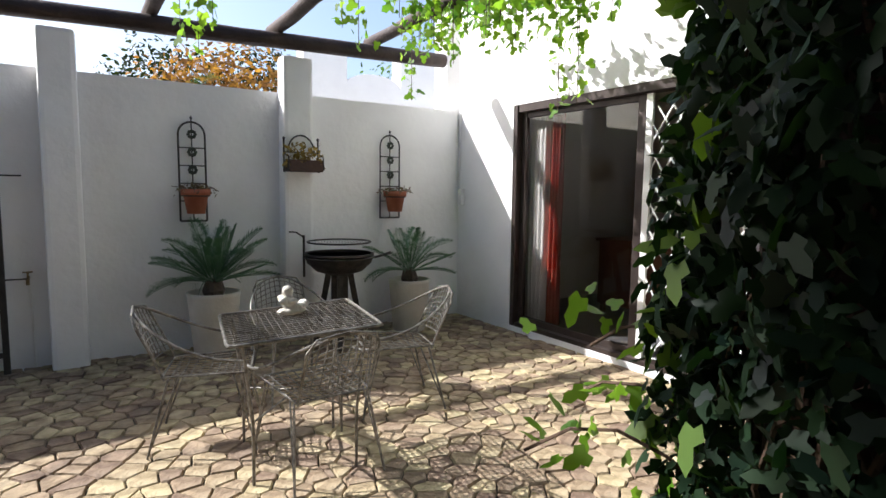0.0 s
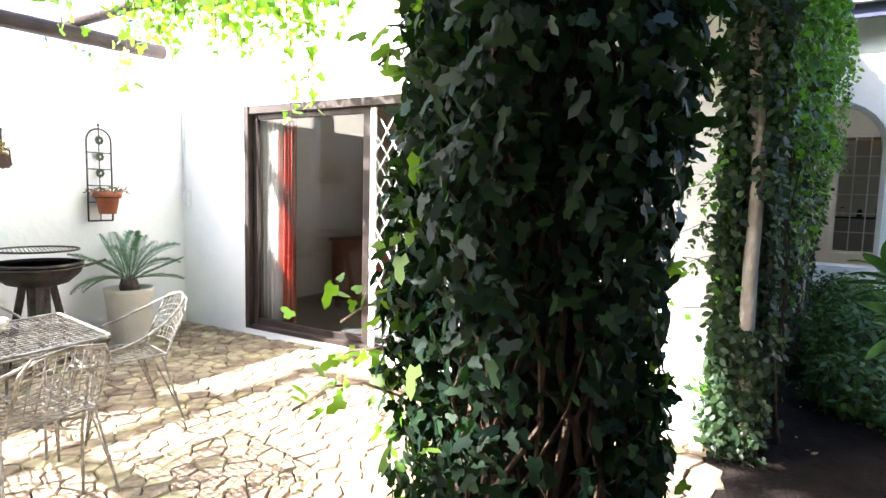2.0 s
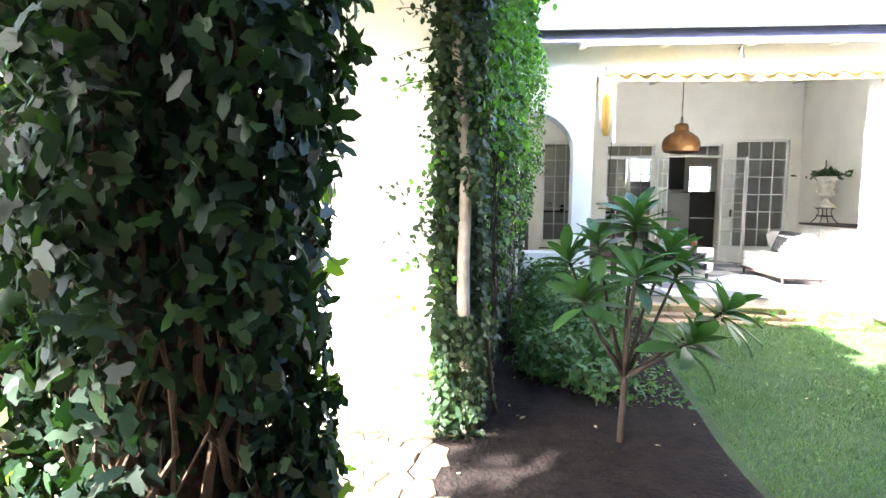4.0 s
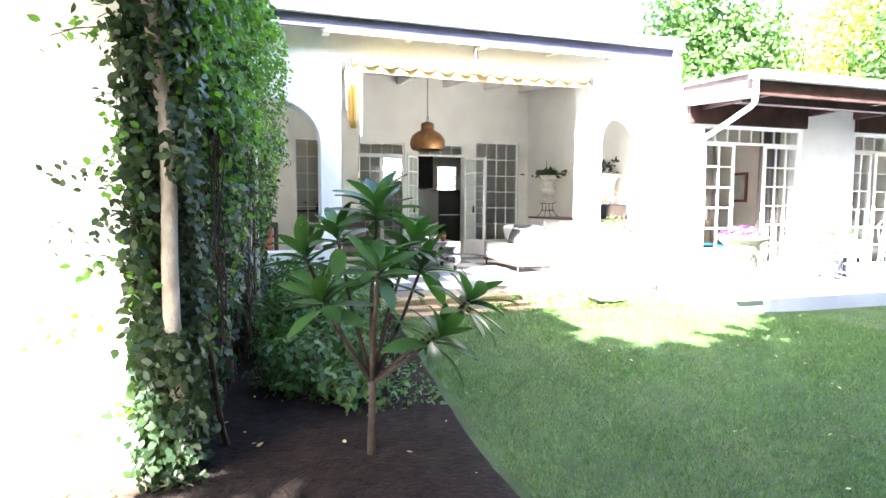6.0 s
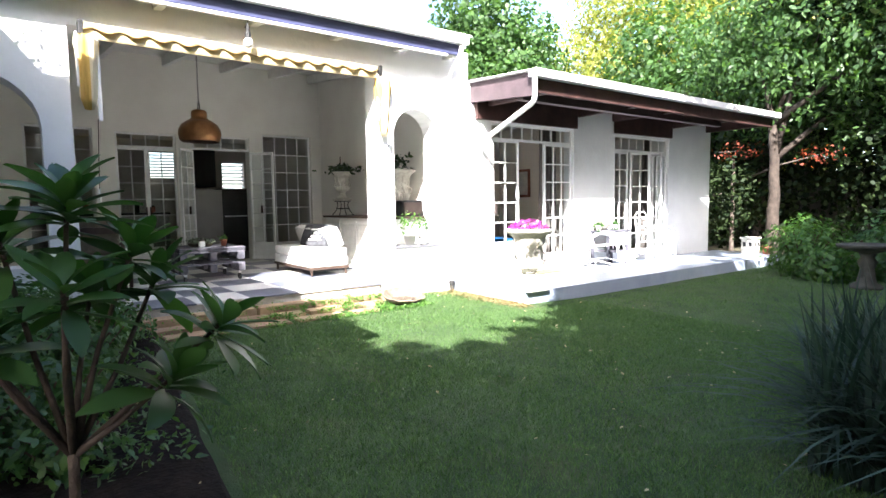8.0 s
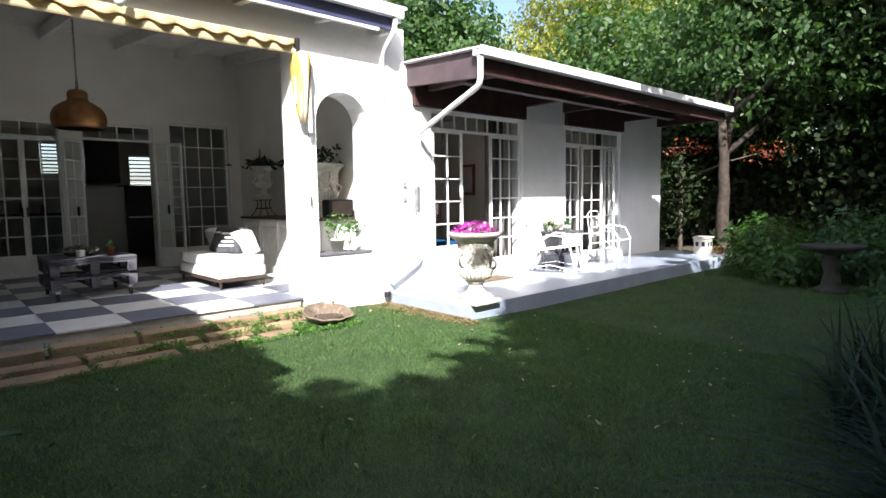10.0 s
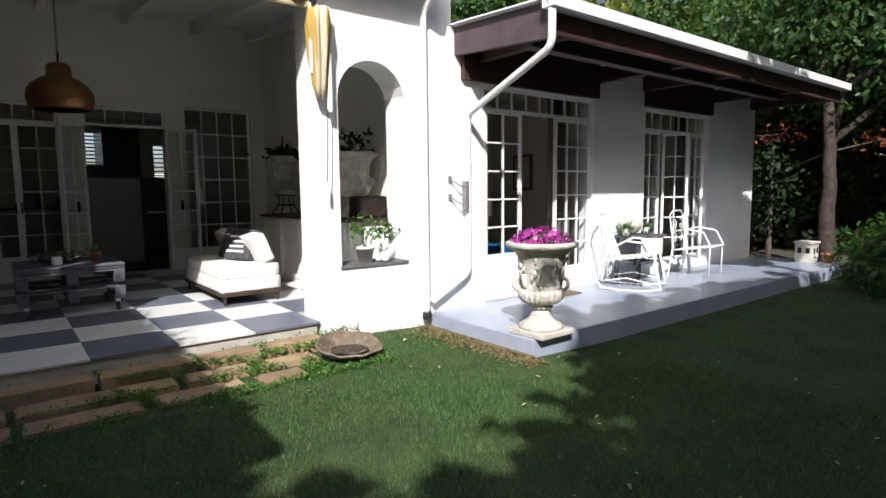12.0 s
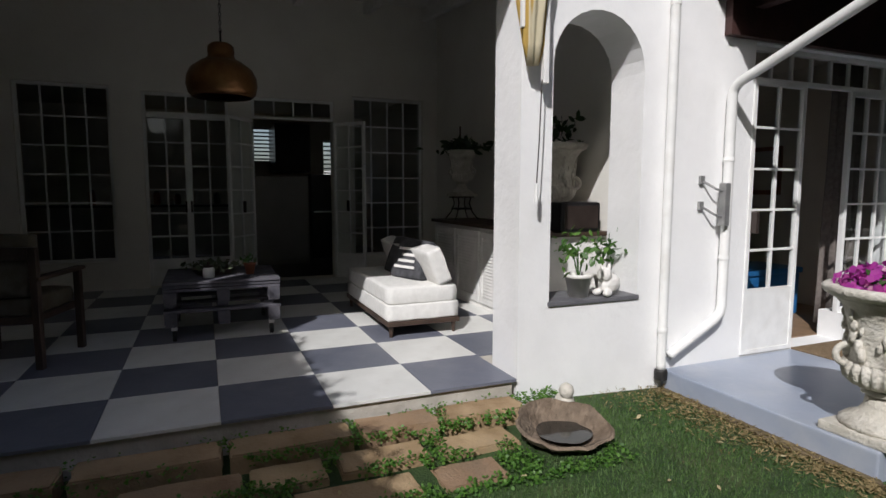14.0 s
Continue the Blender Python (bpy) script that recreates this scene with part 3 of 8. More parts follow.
# iron trellis planters on the wall, each with its pot a thing of its own
def trellis(x, w, zb, zt):
    th = thing("wall_trellis", "black wrought iron arched trellis bracket on the white wall", "trellis", (x, 5.69, 0), group="wall trellises")
    d = -0.03
    fb = B()
    arc = [(w / 2 * math.cos(a), d, zt - w / 2 + w / 2 * math.sin(a)) for a in [math.pi * i / 12 for i in range(13)]]
    tube(fb, [(w / 2, d, zb)] + arc + [(-w / 2, d, zb)], 0.008, 6)
    tube(fb, [(-w / 2, d, zb), (w / 2, d, zb)], 0.008, 6)
    part("frame", fb, BLACK_IRON, th)
    part("upright", tube(B(), [(0, d, zb), (0, d, zt + 0.03)], 0.005, 6), BLACK_IRON, th)
    part("finial", lathe(B(), [(0.001, 0), (0.014, 0.012), (0.001, 0.03)], 8, at=(0, d, zt + 0.02)), BLACK_IRON, th)
    for i in range(4):
        z = zb + 0.02 + (zt - zb - 0.2) * (i + 1) / 4.2
        part("crossbar", tube(B(), [(-w / 2, d, z), (w / 2, d, z)], 0.005, 6), BLACK_IRON, th)
    for i in range(3):
        z = zt - 0.10 - i * 0.145
        rb = B()
        for k in range(8):
            a = 2 * math.pi * k / 8
            blob(rb, (0.026 * math.cos(a), d - 0.01, z + 0.026 * math.sin(a)), (0.016, 0.006, 0.016), k, 0.1, 1)
        part("rosette", rb, surface("rosette_paint", (0.02, 0.035, 0.02), (0.05, 0.05, 0.04), 30, 0.7, 0.2, 60), th)
    hb = B()
    tube(hb, [(0.105 * math.cos(a), d - 0.11 + 0.105 * math.sin(a), zb + 0.21) for a in [2 * math.pi * i / 16 for i in range(17)]], 0.006, 6, False)
    part("pot_ring", hb, BLACK_IRON, th)
    pt = thing("hanging_pot", "terracotta pot of dry trailing succulents in an iron ring", "plant pot", (x, 5.69 + d - 0.11, zb + 0.065), group="terracotta wall pots")
    part("pot", lathe(B(), [(0.068, 0), (0.095, 0.15), (0.112, 0.15), (0.115, 0.20), (0.104, 0.20), (0.098, 0.17), (0.001, 0.17)], 24), TERRACOTTA, pt, smooth=True)
    rng = np.random.default_rng(int(x * 10))
    n = 90
    a = rng.uniform(0, 2 * np.pi, n)
    rr = rng.uniform(0.02, 0.17, n)
    pos = np.stack([rr * np.cos(a), rr * np.sin(a), 0.20 + 0.03 * rng.random(n) - np.maximum(0, rr - 0.11) * rng.uniform(0, 1.0, n)], 1)
    me = leaves("foliage", pos, rng.normal(size=(n, 3)) + (0, 0, 1), 0.035, LEAF_OVAL, foliage("dry_succulent", (0.10, 0.05, 0.03), (0.14, 0.12, 0.05), 0.6, 0.1), 3)
    f = new("foliage", me)
    f.parent = pt
    sb = B()
    for k in range(9):
        q = 2 * math.pi * k / 9 + 0.3
        tube(sb, [(0.05 * math.cos(q), 0.05 * math.sin(q), 0.18), (0.13 * math.cos(q), 0.13 * math.sin(q), 0.215), (0.18 * math.cos(q), 0.18 * math.sin(q), 0.19 + 0.03 * math.sin(k * 2.0))], 0.003, 5)
    part("stem", sb, BARK, pt)


trellis(1.64, 0.205, 1.075, 1.885)
trellis(3.475, 0.215, 1.075, 1.89)

# iron box shelf on the second pier
th = thing("wall_planter_box", "black iron wall planter box with dry yellow plants", "wall planter", (2.51, 5.52, 1.50))
fb = B()
for x in (-0.155, 0.155):
    tube(fb, [(x, -0.015, 0), (x, -0.015, 0.28)], 0.008, 6)
    tube(fb, [(x, -0.015, 0.16), (x, -0.14, 0.13), (x, -0.16, 0.02), (x, -0.02, 0.0)], 0.006, 6)
    blob(fb, (x, -0.015, 0.29), (0.014, 0.014, 0.014), 1, 0.0, 1)
tube(fb, [(0.12 * math.cos(a), -0.015, 0.17 + 0.15 * math.sin(a)) for a in [math.pi * i / 12 for i in range(13)]], 0.007, 6)
tube(fb, [(-0.155, -0.015, 0.17), (0.155, -0.015, 0.17)], 0.005, 6)
part("frame", fb, BLACK_IRON, th)
part("trough", box(B(), -0.15, 0.15, -0.16, -0.02, 0.0, 0.10, 0.006), surface("dark_brown_timber", (0.045, 0.022, 0.018), (0.075, 0.04, 0.03), 8, 0.7, 0.3, 50), th, "dark brown wooden trough")
rng = np.random.default_rng(5)
n = 220
pos = np.stack([rng.uniform(-0.16, 0.16, n), rng.uniform(-0.15, -0.03, n), 0.09 + rng.random(n) ** 1.5 * 0.17], 1)
pos[:, 2] -= np.abs(pos[:, 0]) * 0.35
f = new("foliage", leaves("foliage", pos, rng.normal(size=(n, 3)), 0.045, LEAF_OVAL, foliage("dry_yellow_leaf", (0.16, 0.11, 0.03), (0.30, 0.20, 0.05), 0.6, 0.2), 6))
f.parent = th


# potted cycads: each frond a part, three frond shapes shared
def frond_mesh(name, length, droop, seed, material):
    rng = np.random.default_rng(seed)
    bm = B()
    n = 26
    spine = []
    for i in range(n + 1):
        s = i / n
        spine.append(Vector((length * s * (1 - 0.12 * s), 0, length * (0.30 * s - droop * s * s))))
    tube(bm, spine[::2], [0.007 * (1 - 0.8 * i / 13) for i in range(14)], 4)
    for i in range(3, n):
        s = i / n
        ll = 0.125 * length / 0.6 * (math.sin(math.pi * min(1, s * 1.02)) ** 0.45) * rng.uniform(0.85, 1.1)
        for side in (-1, 1):
            for half in (0, 0.5):
                p = spine[i].lerp(spine[min(i + 1, n)], half)
                q = p + Vector((ll * 0.62, side * ll * 0.72, ll * 0.32 + rng.normal() * 0.004))
                mid = p.lerp(q, 0.5) + Vector((0.0, 0, 0.006))
                w = 0.0048
                v = [bm.verts.new(p + Vector((w, 0, 0))), bm.verts.new(mid + Vector((w, 0, 0))), bm.verts.new(q), bm.verts.new(mid - Vector((w, 0, 0)))]
                bm.faces.new(v)
    return finish(bm, name, material)


CYCAD = foliage("cycad_frond", (0.035, 0.085, 0.05), (0.065, 0.14, 0.075), 0.4, 0.15)
FRONDS = [frond_mesh("frond", L, d, i, CYCAD) for i, (L, d) in enumerate(((0.60, 0.20), (0.56, 0.42), (0.52, 0.02)))]


def cycad(x, y, pot_h, r, count, seed, tilt, scale):
    pt = thing("cycad_pot", "tall cream cement pot tapering to its base", "plant pot", (x, y, 0), group="cycad pots")
    part("pot", lathe(B(), [(r * 0.72, 0), (r * 0.78, 0.02), (r * 0.98, pot_h - 0.03), (r, pot_h), (r * 0.9, pot_h), (r * 0.88, pot_h - 0.05), (0.001, pot_h - 0.05)], 32, 0.01), CREAM_POT, pt, smooth=True)
    th = thing("cycad", "dark green cycad with stiff feathery fronds in a pot", "cycad", (x, y, pot_h - 0.05), group="potted cycads")
    part("trunk", lathe(B(), [(0.07, 0), (0.085, 0.06), (0.06, 0.14), (0.001, 0.16)], 14, 0.2), BARK, th)
    rng = random.Random(seed)
    for i in range(count):
        ob = new("frond", FRONDS[i % 3])
        ob.parent = th
        a = 360 * i * 0.382 + rng.uniform(-12, 12)
        el = -72 * (1 - (i / count)) ** 0.0 * (i / count) ** 1.1 + 8 + tilt
        ob.matrix_basis = pose(0.03 * math.cos(radians(a)), 0.03 * math.sin(radians(a)), 0.13, 0, 0, a) @ pose(0, 0, 0, 0, el, 0) @ Matrix.Scale(scale * rng.uniform(0.85, 1.08), 4)


cycad(1.72, 5.36, 0.52, 0.205, 30, 2, 0, 0.98)
cycad(3.50, 5.30, 0.50, 0.20, 17, 4, 6, 1.02)

# kettle fire bowl on a tripod
th = thing("braai", "black steel fire bowl barbecue on a tripod, with a swivel grid", "barbecue", (2.72, 5.16, 0), -20)
STEEL = surface("sooty_steel", (0.03, 0.028, 0.026), (0.075, 0.068, 0.06), 12, 0.5, 0.3, 60, metal=0.5, stain=(0.10, 0.06, 0.04), stain_scale=6)
part("bowl", lathe(B(), [(0.10, 0.62), (0.20, 0.65), (0.275, 0.72), (0.29, 0.76), (0.305, 0.765), (0.305, 0.775), (0.28, 0.775), (0.26, 0.73), (0.18, 0.67), (0.001, 0.655)], 36), STEEL, th, smooth=True)
part("ring", lathe(B(), [(0.28, 0.78), (0.30, 0.79), (0.30, 0.805), (0.275, 0.805), (0.28, 0.78)], 36), STEEL, th)
for k in range(3):
    a = 2 * math.pi * k / 3 + 0.5
    part("leg", tube(B(), [(0.10 * math.cos(a), 0.10 * math.sin(a), 0.66), (0.24 * math.cos(a), 0.24 * math.sin(a), 0.0)], 0.035, 4), STEEL, th)
part("support", box(B(), -0.07, 0.07, -0.07, 0.07, 0.34, 0.64, 0.01), STEEL, th)
gr = B()
tube(gr, [(0.27 * math.cos(a), 0.27 * math.sin(a), 0.90) for a in [2 * math.pi * i / 32 for i in range(33)]], 0.008, 6, False)
for i in range(-10, 11):
    x = i * 0.025
    h = math.sqrt(max(0.0, 0.27 ** 2 - x * x))
    tube(gr, [(x, -h, 0.90), (x, h, 0.90)], 0.003, 4)
part("grid", gr, STEEL, th)
part("grid_pole", tube(B(), [(-0.30, 0, 0.60), (-0.30, 0, 0.93), (-0.30, 0.0, 0.96)], 0.010, 8), STEEL, th)
part("crank", tube(B(), [(-0.30, 0, 0.94), (-0.36, -0.02, 0.985), (-0.42, -0.03, 0.99)], 0.007, 6), STEEL, th)
part("handle", tube(B(), [(0.30, 0, 0.76), (0.36, 0, 0.775), (0.45, 0.02, 0.80)], 0.012, 6), STEEL, th)

# wire table
def mesh_grid(parent, corners, nu, nv, r, lift=None):
    """A wire grid over four corners, each wire a piece of the part; lift(u, v) bends it."""
    a, b, c, d = [Vector(p) for p in corners]

    def at(u, v):
        p = a.lerp(b, u).lerp(d.lerp(c, u), v)
        return p + (lift(u, v) if lift else Vector())
    for i in range(nu + 1):
        part("wire", tube(B(), [at(i / nu, j / 6) for j in range(7)], r, 4), WIRE, parent)
    for j in range(nv + 1):
        part("wire", tube(B(), [at(i / 6, j / nv) + Vector((0, 0, r)) for i in range(7)], r, 4), WIRE, parent)


th = thing("garden_table", "square wire mesh garden table with thin bent legs", "table", (1.70, 3.30, 0), -9)
hw, hd, H_T = 0.345, 0.335, 0.700


def top_at(x, y, dz=0.0):
    return (x, y, H_T + 0.06 * x + dz)


c_ = 0.035
rim = part("tabletop", tube(B(), [top_at(*p) for p in ((-hw, -hd + c_), (-hw + .008, -hd + .008), (-hw + c_, -hd), (hw - c_, -hd), (hw - .008, -hd + .008), (hw, -hd + c_), (hw, hd - c_), (hw - .008, hd - .008), (hw - c_, hd), (-hw + c_, hd), (-hw + .008, hd - .008), (-hw, hd - c_), (-hw, -hd + c_))], 0.0085, 8, False), WIRE, th)
mesh_grid(rim, [top_at(-hw, -hd, -.004), top_at(hw, -hd, -.004), top_at(hw, hd, -.004), top_at(-hw, hd, -.004)], 22, 18, 0.0036)
for sx in (-1, 1):
    for sy in (-1, 1):
        part("leg", tube(B(), [top_at(sx * 0.28, sy * 0.28, -.01), (sx * 0.24, sy * 0.25, 0.3), (sx * 0.24, sy * 0.24, 0.0)], 0.0075, 8), WIRE, th)
for sx in (-1, 1):
    part("stretcher", tube(B(), [(sx * 0.24, -0.25, 0.3), (0, -0.03 * sx, 0.33), (sx * 0.24, 0.25, 0.3)], 0.005, 6), WIRE, th)


# wire hoop chairs, facing +x in their own frame
def wire_chair():
    th = thing("wire_chair", "wire mesh garden chair with a hooped armrest and thin splayed legs", "chair", group="chairs round the wire table")
    zs, w = 0.40, 0.215
    seat = part("seat", tube(B(), [(-0.20, -w * .86, zs), (0.20, -w, zs + .01), (0.225, -w + .03, zs + .01), (0.225, w - .03, zs + .01), (0.20, w, zs + .01), (-0.20, w * .86, zs), (-0.20, -w * .86, zs)], 0.006, 8, False), WIRE, th)
    mesh_grid(seat, [(-0.20, -w * 0.86, zs - 0.002), (0.22, -w, zs + 0.008), (0.22, w, zs + 0.008), (-0.20, w * 0.86, zs - 0.002)], 10, 10, 0.0032, lambda u, v: Vector((0, 0, -0.018 * math.sin(math.pi * u) * math.sin(math.pi * v))))
    k = w * 0.82
    back = part("backrest", tube(B(), [(-0.19, -k, zs - .02), (-0.22, -k, zs + 0.06), (-0.31, -k, zs + 0.25), (-0.335, -k * 0.8, zs + 0.31), (-0.36, 0, zs + 0.335), (-0.335, k * 0.8, zs + 0.31), (-0.31, k, zs + 0.25), (-0.22, k, zs + 0.06), (-0.19, k, zs - .02)], 0.006, 8), WIRE, th)
    mesh_grid(back, [(-0.222, -k, zs + 0.05), (-0.222, k, zs + 0.05), (-0.315, k * 0.9, zs + 0.27), (-0.315, -k * 0.9, zs + 0.27)], 9, 8, 0.0032, lambda u, v: Vector((-0.04 * math.sin(math.pi * u), 0, 0.06 * math.sin(math.pi * u) * v)))
    hoop = []
    for i in range(25):
        a = math.pi * (-0.5 + i / 24)
        ca, sa = math.cos(a), math.sin(a)
        hoop.append((0.20 - 0.555 * ca ** 0.8, 0.29 * sa, zs + 0.09 + 0.235 * ca ** 1.5))
    part("armrest", tube(B(), [(0.215, -w, zs)] + hoop + [(0.215, w, zs)], 0.0075, 8), WIRE, th)
    for s in (-1, 1):
        part("leg", tube(B(), [(0.19, s * (w - .02), zs), (0.25, s * (w + .03), 0.0)], 0.0065, 6), WIRE, th)
        part("leg", tube(B(), [(0.14, s * (w - .02), zs), (0.25, s * (w + .03), 0.012)], 0.005, 6), WIRE, th)
        part("leg", tube(B(), [(-0.17, s * (w - .03), zs - .01), (-0.27, s * (w + .01), 0.0)], 0.0065, 6), WIRE, th)
        part("leg", tube(B(), [(-0.12, s * (w - .03), zs - .01), (-0.27, s * (w + .01), 0.012)], 0.005, 6), WIRE, th)
    return th


chair = wire_chair()
chair.matrix_basis = pose(1.37, 3.76, 0, 0, 0, -18)
copy_thing(chair, pose(2.47, 3.69, 0, 0, 0, 166))
copy_thing(chair, pose(2.0, 4.22, 0, 0, 0, -88))
copy_thing(chair, pose(1.76, 3.17, 0, 0, 0, 92))

# cherub ornament on the table: one plain shape
bm = B()
for at, size in (((0, 0, 0.02), (0.085, 0.05, 0.022)), ((-0.02, 0, 0.065), (0.035, 0.032, 0.045)), ((-0.025, 0, 0.125), (0.030, 0.030, 0.033)), ((0.035, -0.02, 0.045), (0.05, 0.02, 0.018)), ((0.05, 0.02, 0.045), (0.05, 0.02, 0.018)), ((-0.055, -0.02, 0.08), (0.03, 0.018, 0.022)), ((-0.01, -0.035, 0.075), (0.03, 0.014, 0.014)), ((0.07, 0.0, 0.06), (0.02, 0.035, 0.012)), ((-0.045, 0.03, 0.085), (0.02, 0.03, 0.02))):
    blob(bm, at, size, at[0] * 50, 0.18, 2)
for v in bm.verts:
    v.co.z = max(v.co.z, 0.0)
ob = solid("statuette", bm, CAST_STONE, "small pale stone cherub statuette lying on the wire table", "statuette", smooth=True)
vx = ob.modifiers.new("one_cast", "REMESH")
vx.mode, vx.voxel_size, vx.use_smooth_shade = "VOXEL", 0.005, True
ob.matrix_basis = pose(1.72, 3.42, 0.7035, 0, 0, 10) @ Matrix.Scale(0.98, 4)

# wall box with conduit, tap, black gate stile
th = thing("electric_box", "small white electric box with a thin conduit on the wall", "electric box", (4.335, 5.60, 1.20))
part("cover", box(B(), -0.05, 0.0, -0.035, 0.035, 0, 0.17, 0.008), WHITE_METAL, th)
part("conduit", tube(B(), [(-0.012, 0.055, 0.10), (-0.012, 0.055, 0.98)], 0.009, 8), WHITE_METAL, th)
th = thing("garden_tap", "old brass garden tap on a wall pipe", "tap", (0.50, 5.69, 0.62))
BRASS = surface("old_brass", (0.16, 0.11, 0.05), (0.26, 0.19, 0.09), 20, 0.45, 0.2, 60, metal=0.8)
part("spout", tube(B(), [(0, 0, 0.06), (0, -0.07, 0.06), (0.0, -0.10, 0.05), (0, -0.105, 0.015)], 0.011, 8), BRASS, th)
part("handle", tube(B(), [(-0.03, -0.06, 0.105), (0.03, -0.06, 0.105)], 0.006, 6), BRASS, th)
part("spindle", tube(B(), [(0, -0.06, 0.06), (0, -0.06, 0.105)], 0.007, 6), BRASS, th)
part("pipe", tube(B(), [(0.015, -0.012, -0.62), (0.012, -0.012, -0.2), (0, -0.012, 0.06)], 0.008, 6), WHITE_METAL, th)
th = thing("side_gate", "dark steel gate frame at the courtyard's edge", "gate", (0.20, 5.60, 0))
part("stile", box(B(), 0.13, 0.17, -0.02, 0.02, 0.0, 1.95, 0.004), BLACK_IRON, th)
part("stile", box(B(), -0.75, -0.71, -0.02, 0.02, 0.0, 1.95, 0.004), BLACK_IRON, th)
for z in (0.12, 1.0, 1.9):
    part("rail", box(B(), -0.71, 0.13, -0.015, 0.015, z, z + 0.035, 0.003), BLACK_IRON, th)
for i in range(7):
    part("bar", tube(B(), [(-0.60 + i * 0.105, 0, 0.15), (-0.60 + i * 0.105, 0, 1.9)], 0.008, 6), BLACK_IRON, th)
for z in (0.68, 1.42):
    part("hinge", tube(B(), [(0.15, 0, z), (0.30, 0.0, z)], 0.006, 6), BLACK_IRON, th)

# sliding door: bronze frame, one glazed leaf, lattice security gate
th = thing("door_1", "bronze aluminium sliding glass door, half open", "sliding door", (4.40, 0, 0), kind="structure")
for y0, y1, z0, z1 in ((4.74, 4.79, 0.05, 2.16), (2.35, 2.42, 0.05, 2.16), (2.42, 4.72, 2.09, 2.16), (2.42, 4.72, 0.05, 0.09)):
    part("frame", box(B(), -0.06, 0.06, y0, y1, z0, z1, 0.004), ALU_DARK, th)
lf = part("sliding_leaf", box(B(), 0.0, 0.04, 3.35, 3.42, 0.09, 2.09, 0.004), ALU_DARK, th)
for y0, y1, z0, z1 in ((4.68, 4.738, 0.09, 2.09), (3.42, 4.67, 2.04, 2.09), (3.42, 4.67, 0.09, 0.15)):
    part("rail", box(B(), 0.0, 0.04, y0, y1, z0, z1, 0.004), ALU_DARK, lf)
pn = part("pane", box(B(), 0.018, 0.022, 3.42, 4.67, 0.15, 2.04), glass_pane("door_glass", (0.80, 0.79, 0.77)), lf)
pn.visible_shadow = False
th = thing("security_gate", "white folding lattice security gate, partly drawn", "security gate", (4.38, 0, 0))
for y, w in ((3.295, 0.028), (2.50, 0.016)):
    part("stile", box(B(), -0.012, 0.012, y - w, y + w, 0.09, 2.08, 0.003), WHITE_METAL, th)
for i in range(-4, 12):
    for s in (-1, 1):
        z0 = 0.18 + i * 0.19
        ya, yb, za, zb = 3.29, 2.53, z0, z0 + s * 1.15
        pts = []
        for k in range(13):
            y, z = ya + (yb - ya) * k / 12, za + (zb - za) * k / 12
            if 0.12 <= z <= 2.04:
                pts.append((0.004 * s, y, z))
        if len(pts) > 2:
            part("slat", tube(B(), [pts[0], pts[-1]], 0.0075, 4), WHITE_METAL, th)
# curtains inside, folded cloth
def curtain(x, y0, y1, z0, z1, material, label, folds=6, seed=0):
    vv, ff = [], []
    n = folds * 10
    for i in range(n + 1):
        y = y0 + (y1 - y0) * i / n
        for j in range(9):
            s = j / 8
            vv.append((x + (0.028 + 0.012 * s) * math.sin(2 * math.pi * folds * i / n + 0.6 * s + seed) + 0.01 * noise.noise((i * 0.2, j * 0.5, seed)), y + 0.012 * math.sin(3 * s + i * 0.7), z1 + (z0 - z1) * s))
    ff = [(i * 9 + j, (i + 1) * 9 + j, (i + 1) * 9 + j + 1, i * 9 + j + 1) for i in range(n) for j in range(8)]
    me = np_mesh("curtain", vv, ff, material)
    me.polygons.foreach_set("use_smooth", [True] * len(me.polygons))
    ob = tagged(new("curtain", me), label, "curtain")
    ob.modifiers.new("cloth", "SOLIDIFY").thickness = 0.004
    return ob


CLOTH_WHITE = surface("white_curtain_cloth", (0.66, 0.66, 0.66), (0.76, 0.76, 0.76), 30, 0.9, 0.1, 120)
CLOTH_RED = surface("red_curtain_cloth", (0.30, 0.035, 0.02), (0.38, 0.06, 0.035), 30, 0.9, 0.1, 120)
curtain(4.51, 4.47, 4.75, 0.08, 2.10, CLOTH_WHITE, "white curtain drawn aside behind the sliding door", 5)
curtain(4.52, 4.31, 4.46, 0.08, 2.06, CLOTH_RED, "red curtain hanging behind the sliding door", 3, 2)
curtain(4.60, 2.45, 2.62, 0.08, 2.10, CLOTH_WHITE, "white curtain drawn aside behind the sliding door", 3, 4)
# dark table, pictures and lamp in the room behind
RED_WOOD = surface("reddish_wood", (0.16, 0.055, 0.03), (0.25, 0.10, 0.055), 6, 0.4, 0.15, 40)
th = thing("sideboard", "reddish wooden sideboard inside the room", "sideboard", (5.6, 4.3, 0.05))
part("body", box(B(), 0, 0.5, -0.6, 0.5, 0.1, 0.78, 0.008), RED_WOOD, th)
part("top", box(B(), -0.02, 0.52, -0.63, 0.53, 0.78, 0.81, 0.006), RED_WOOD, th)
for y in (-0.55, 0.45):
    for x in (0.04, 0.46):
        part("leg", box(B(), x - 0.02, x + 0.02, y - 0.02, y + 0.02, 0, 0.1), RED_WOOD, th)
for y0 in (-0.57, -0.04):
    part("door", box(B(), -0.012, -0.002, y0, y0 + 0.50, 0.14, 0.74, 0.003), RED_WOOD, th)
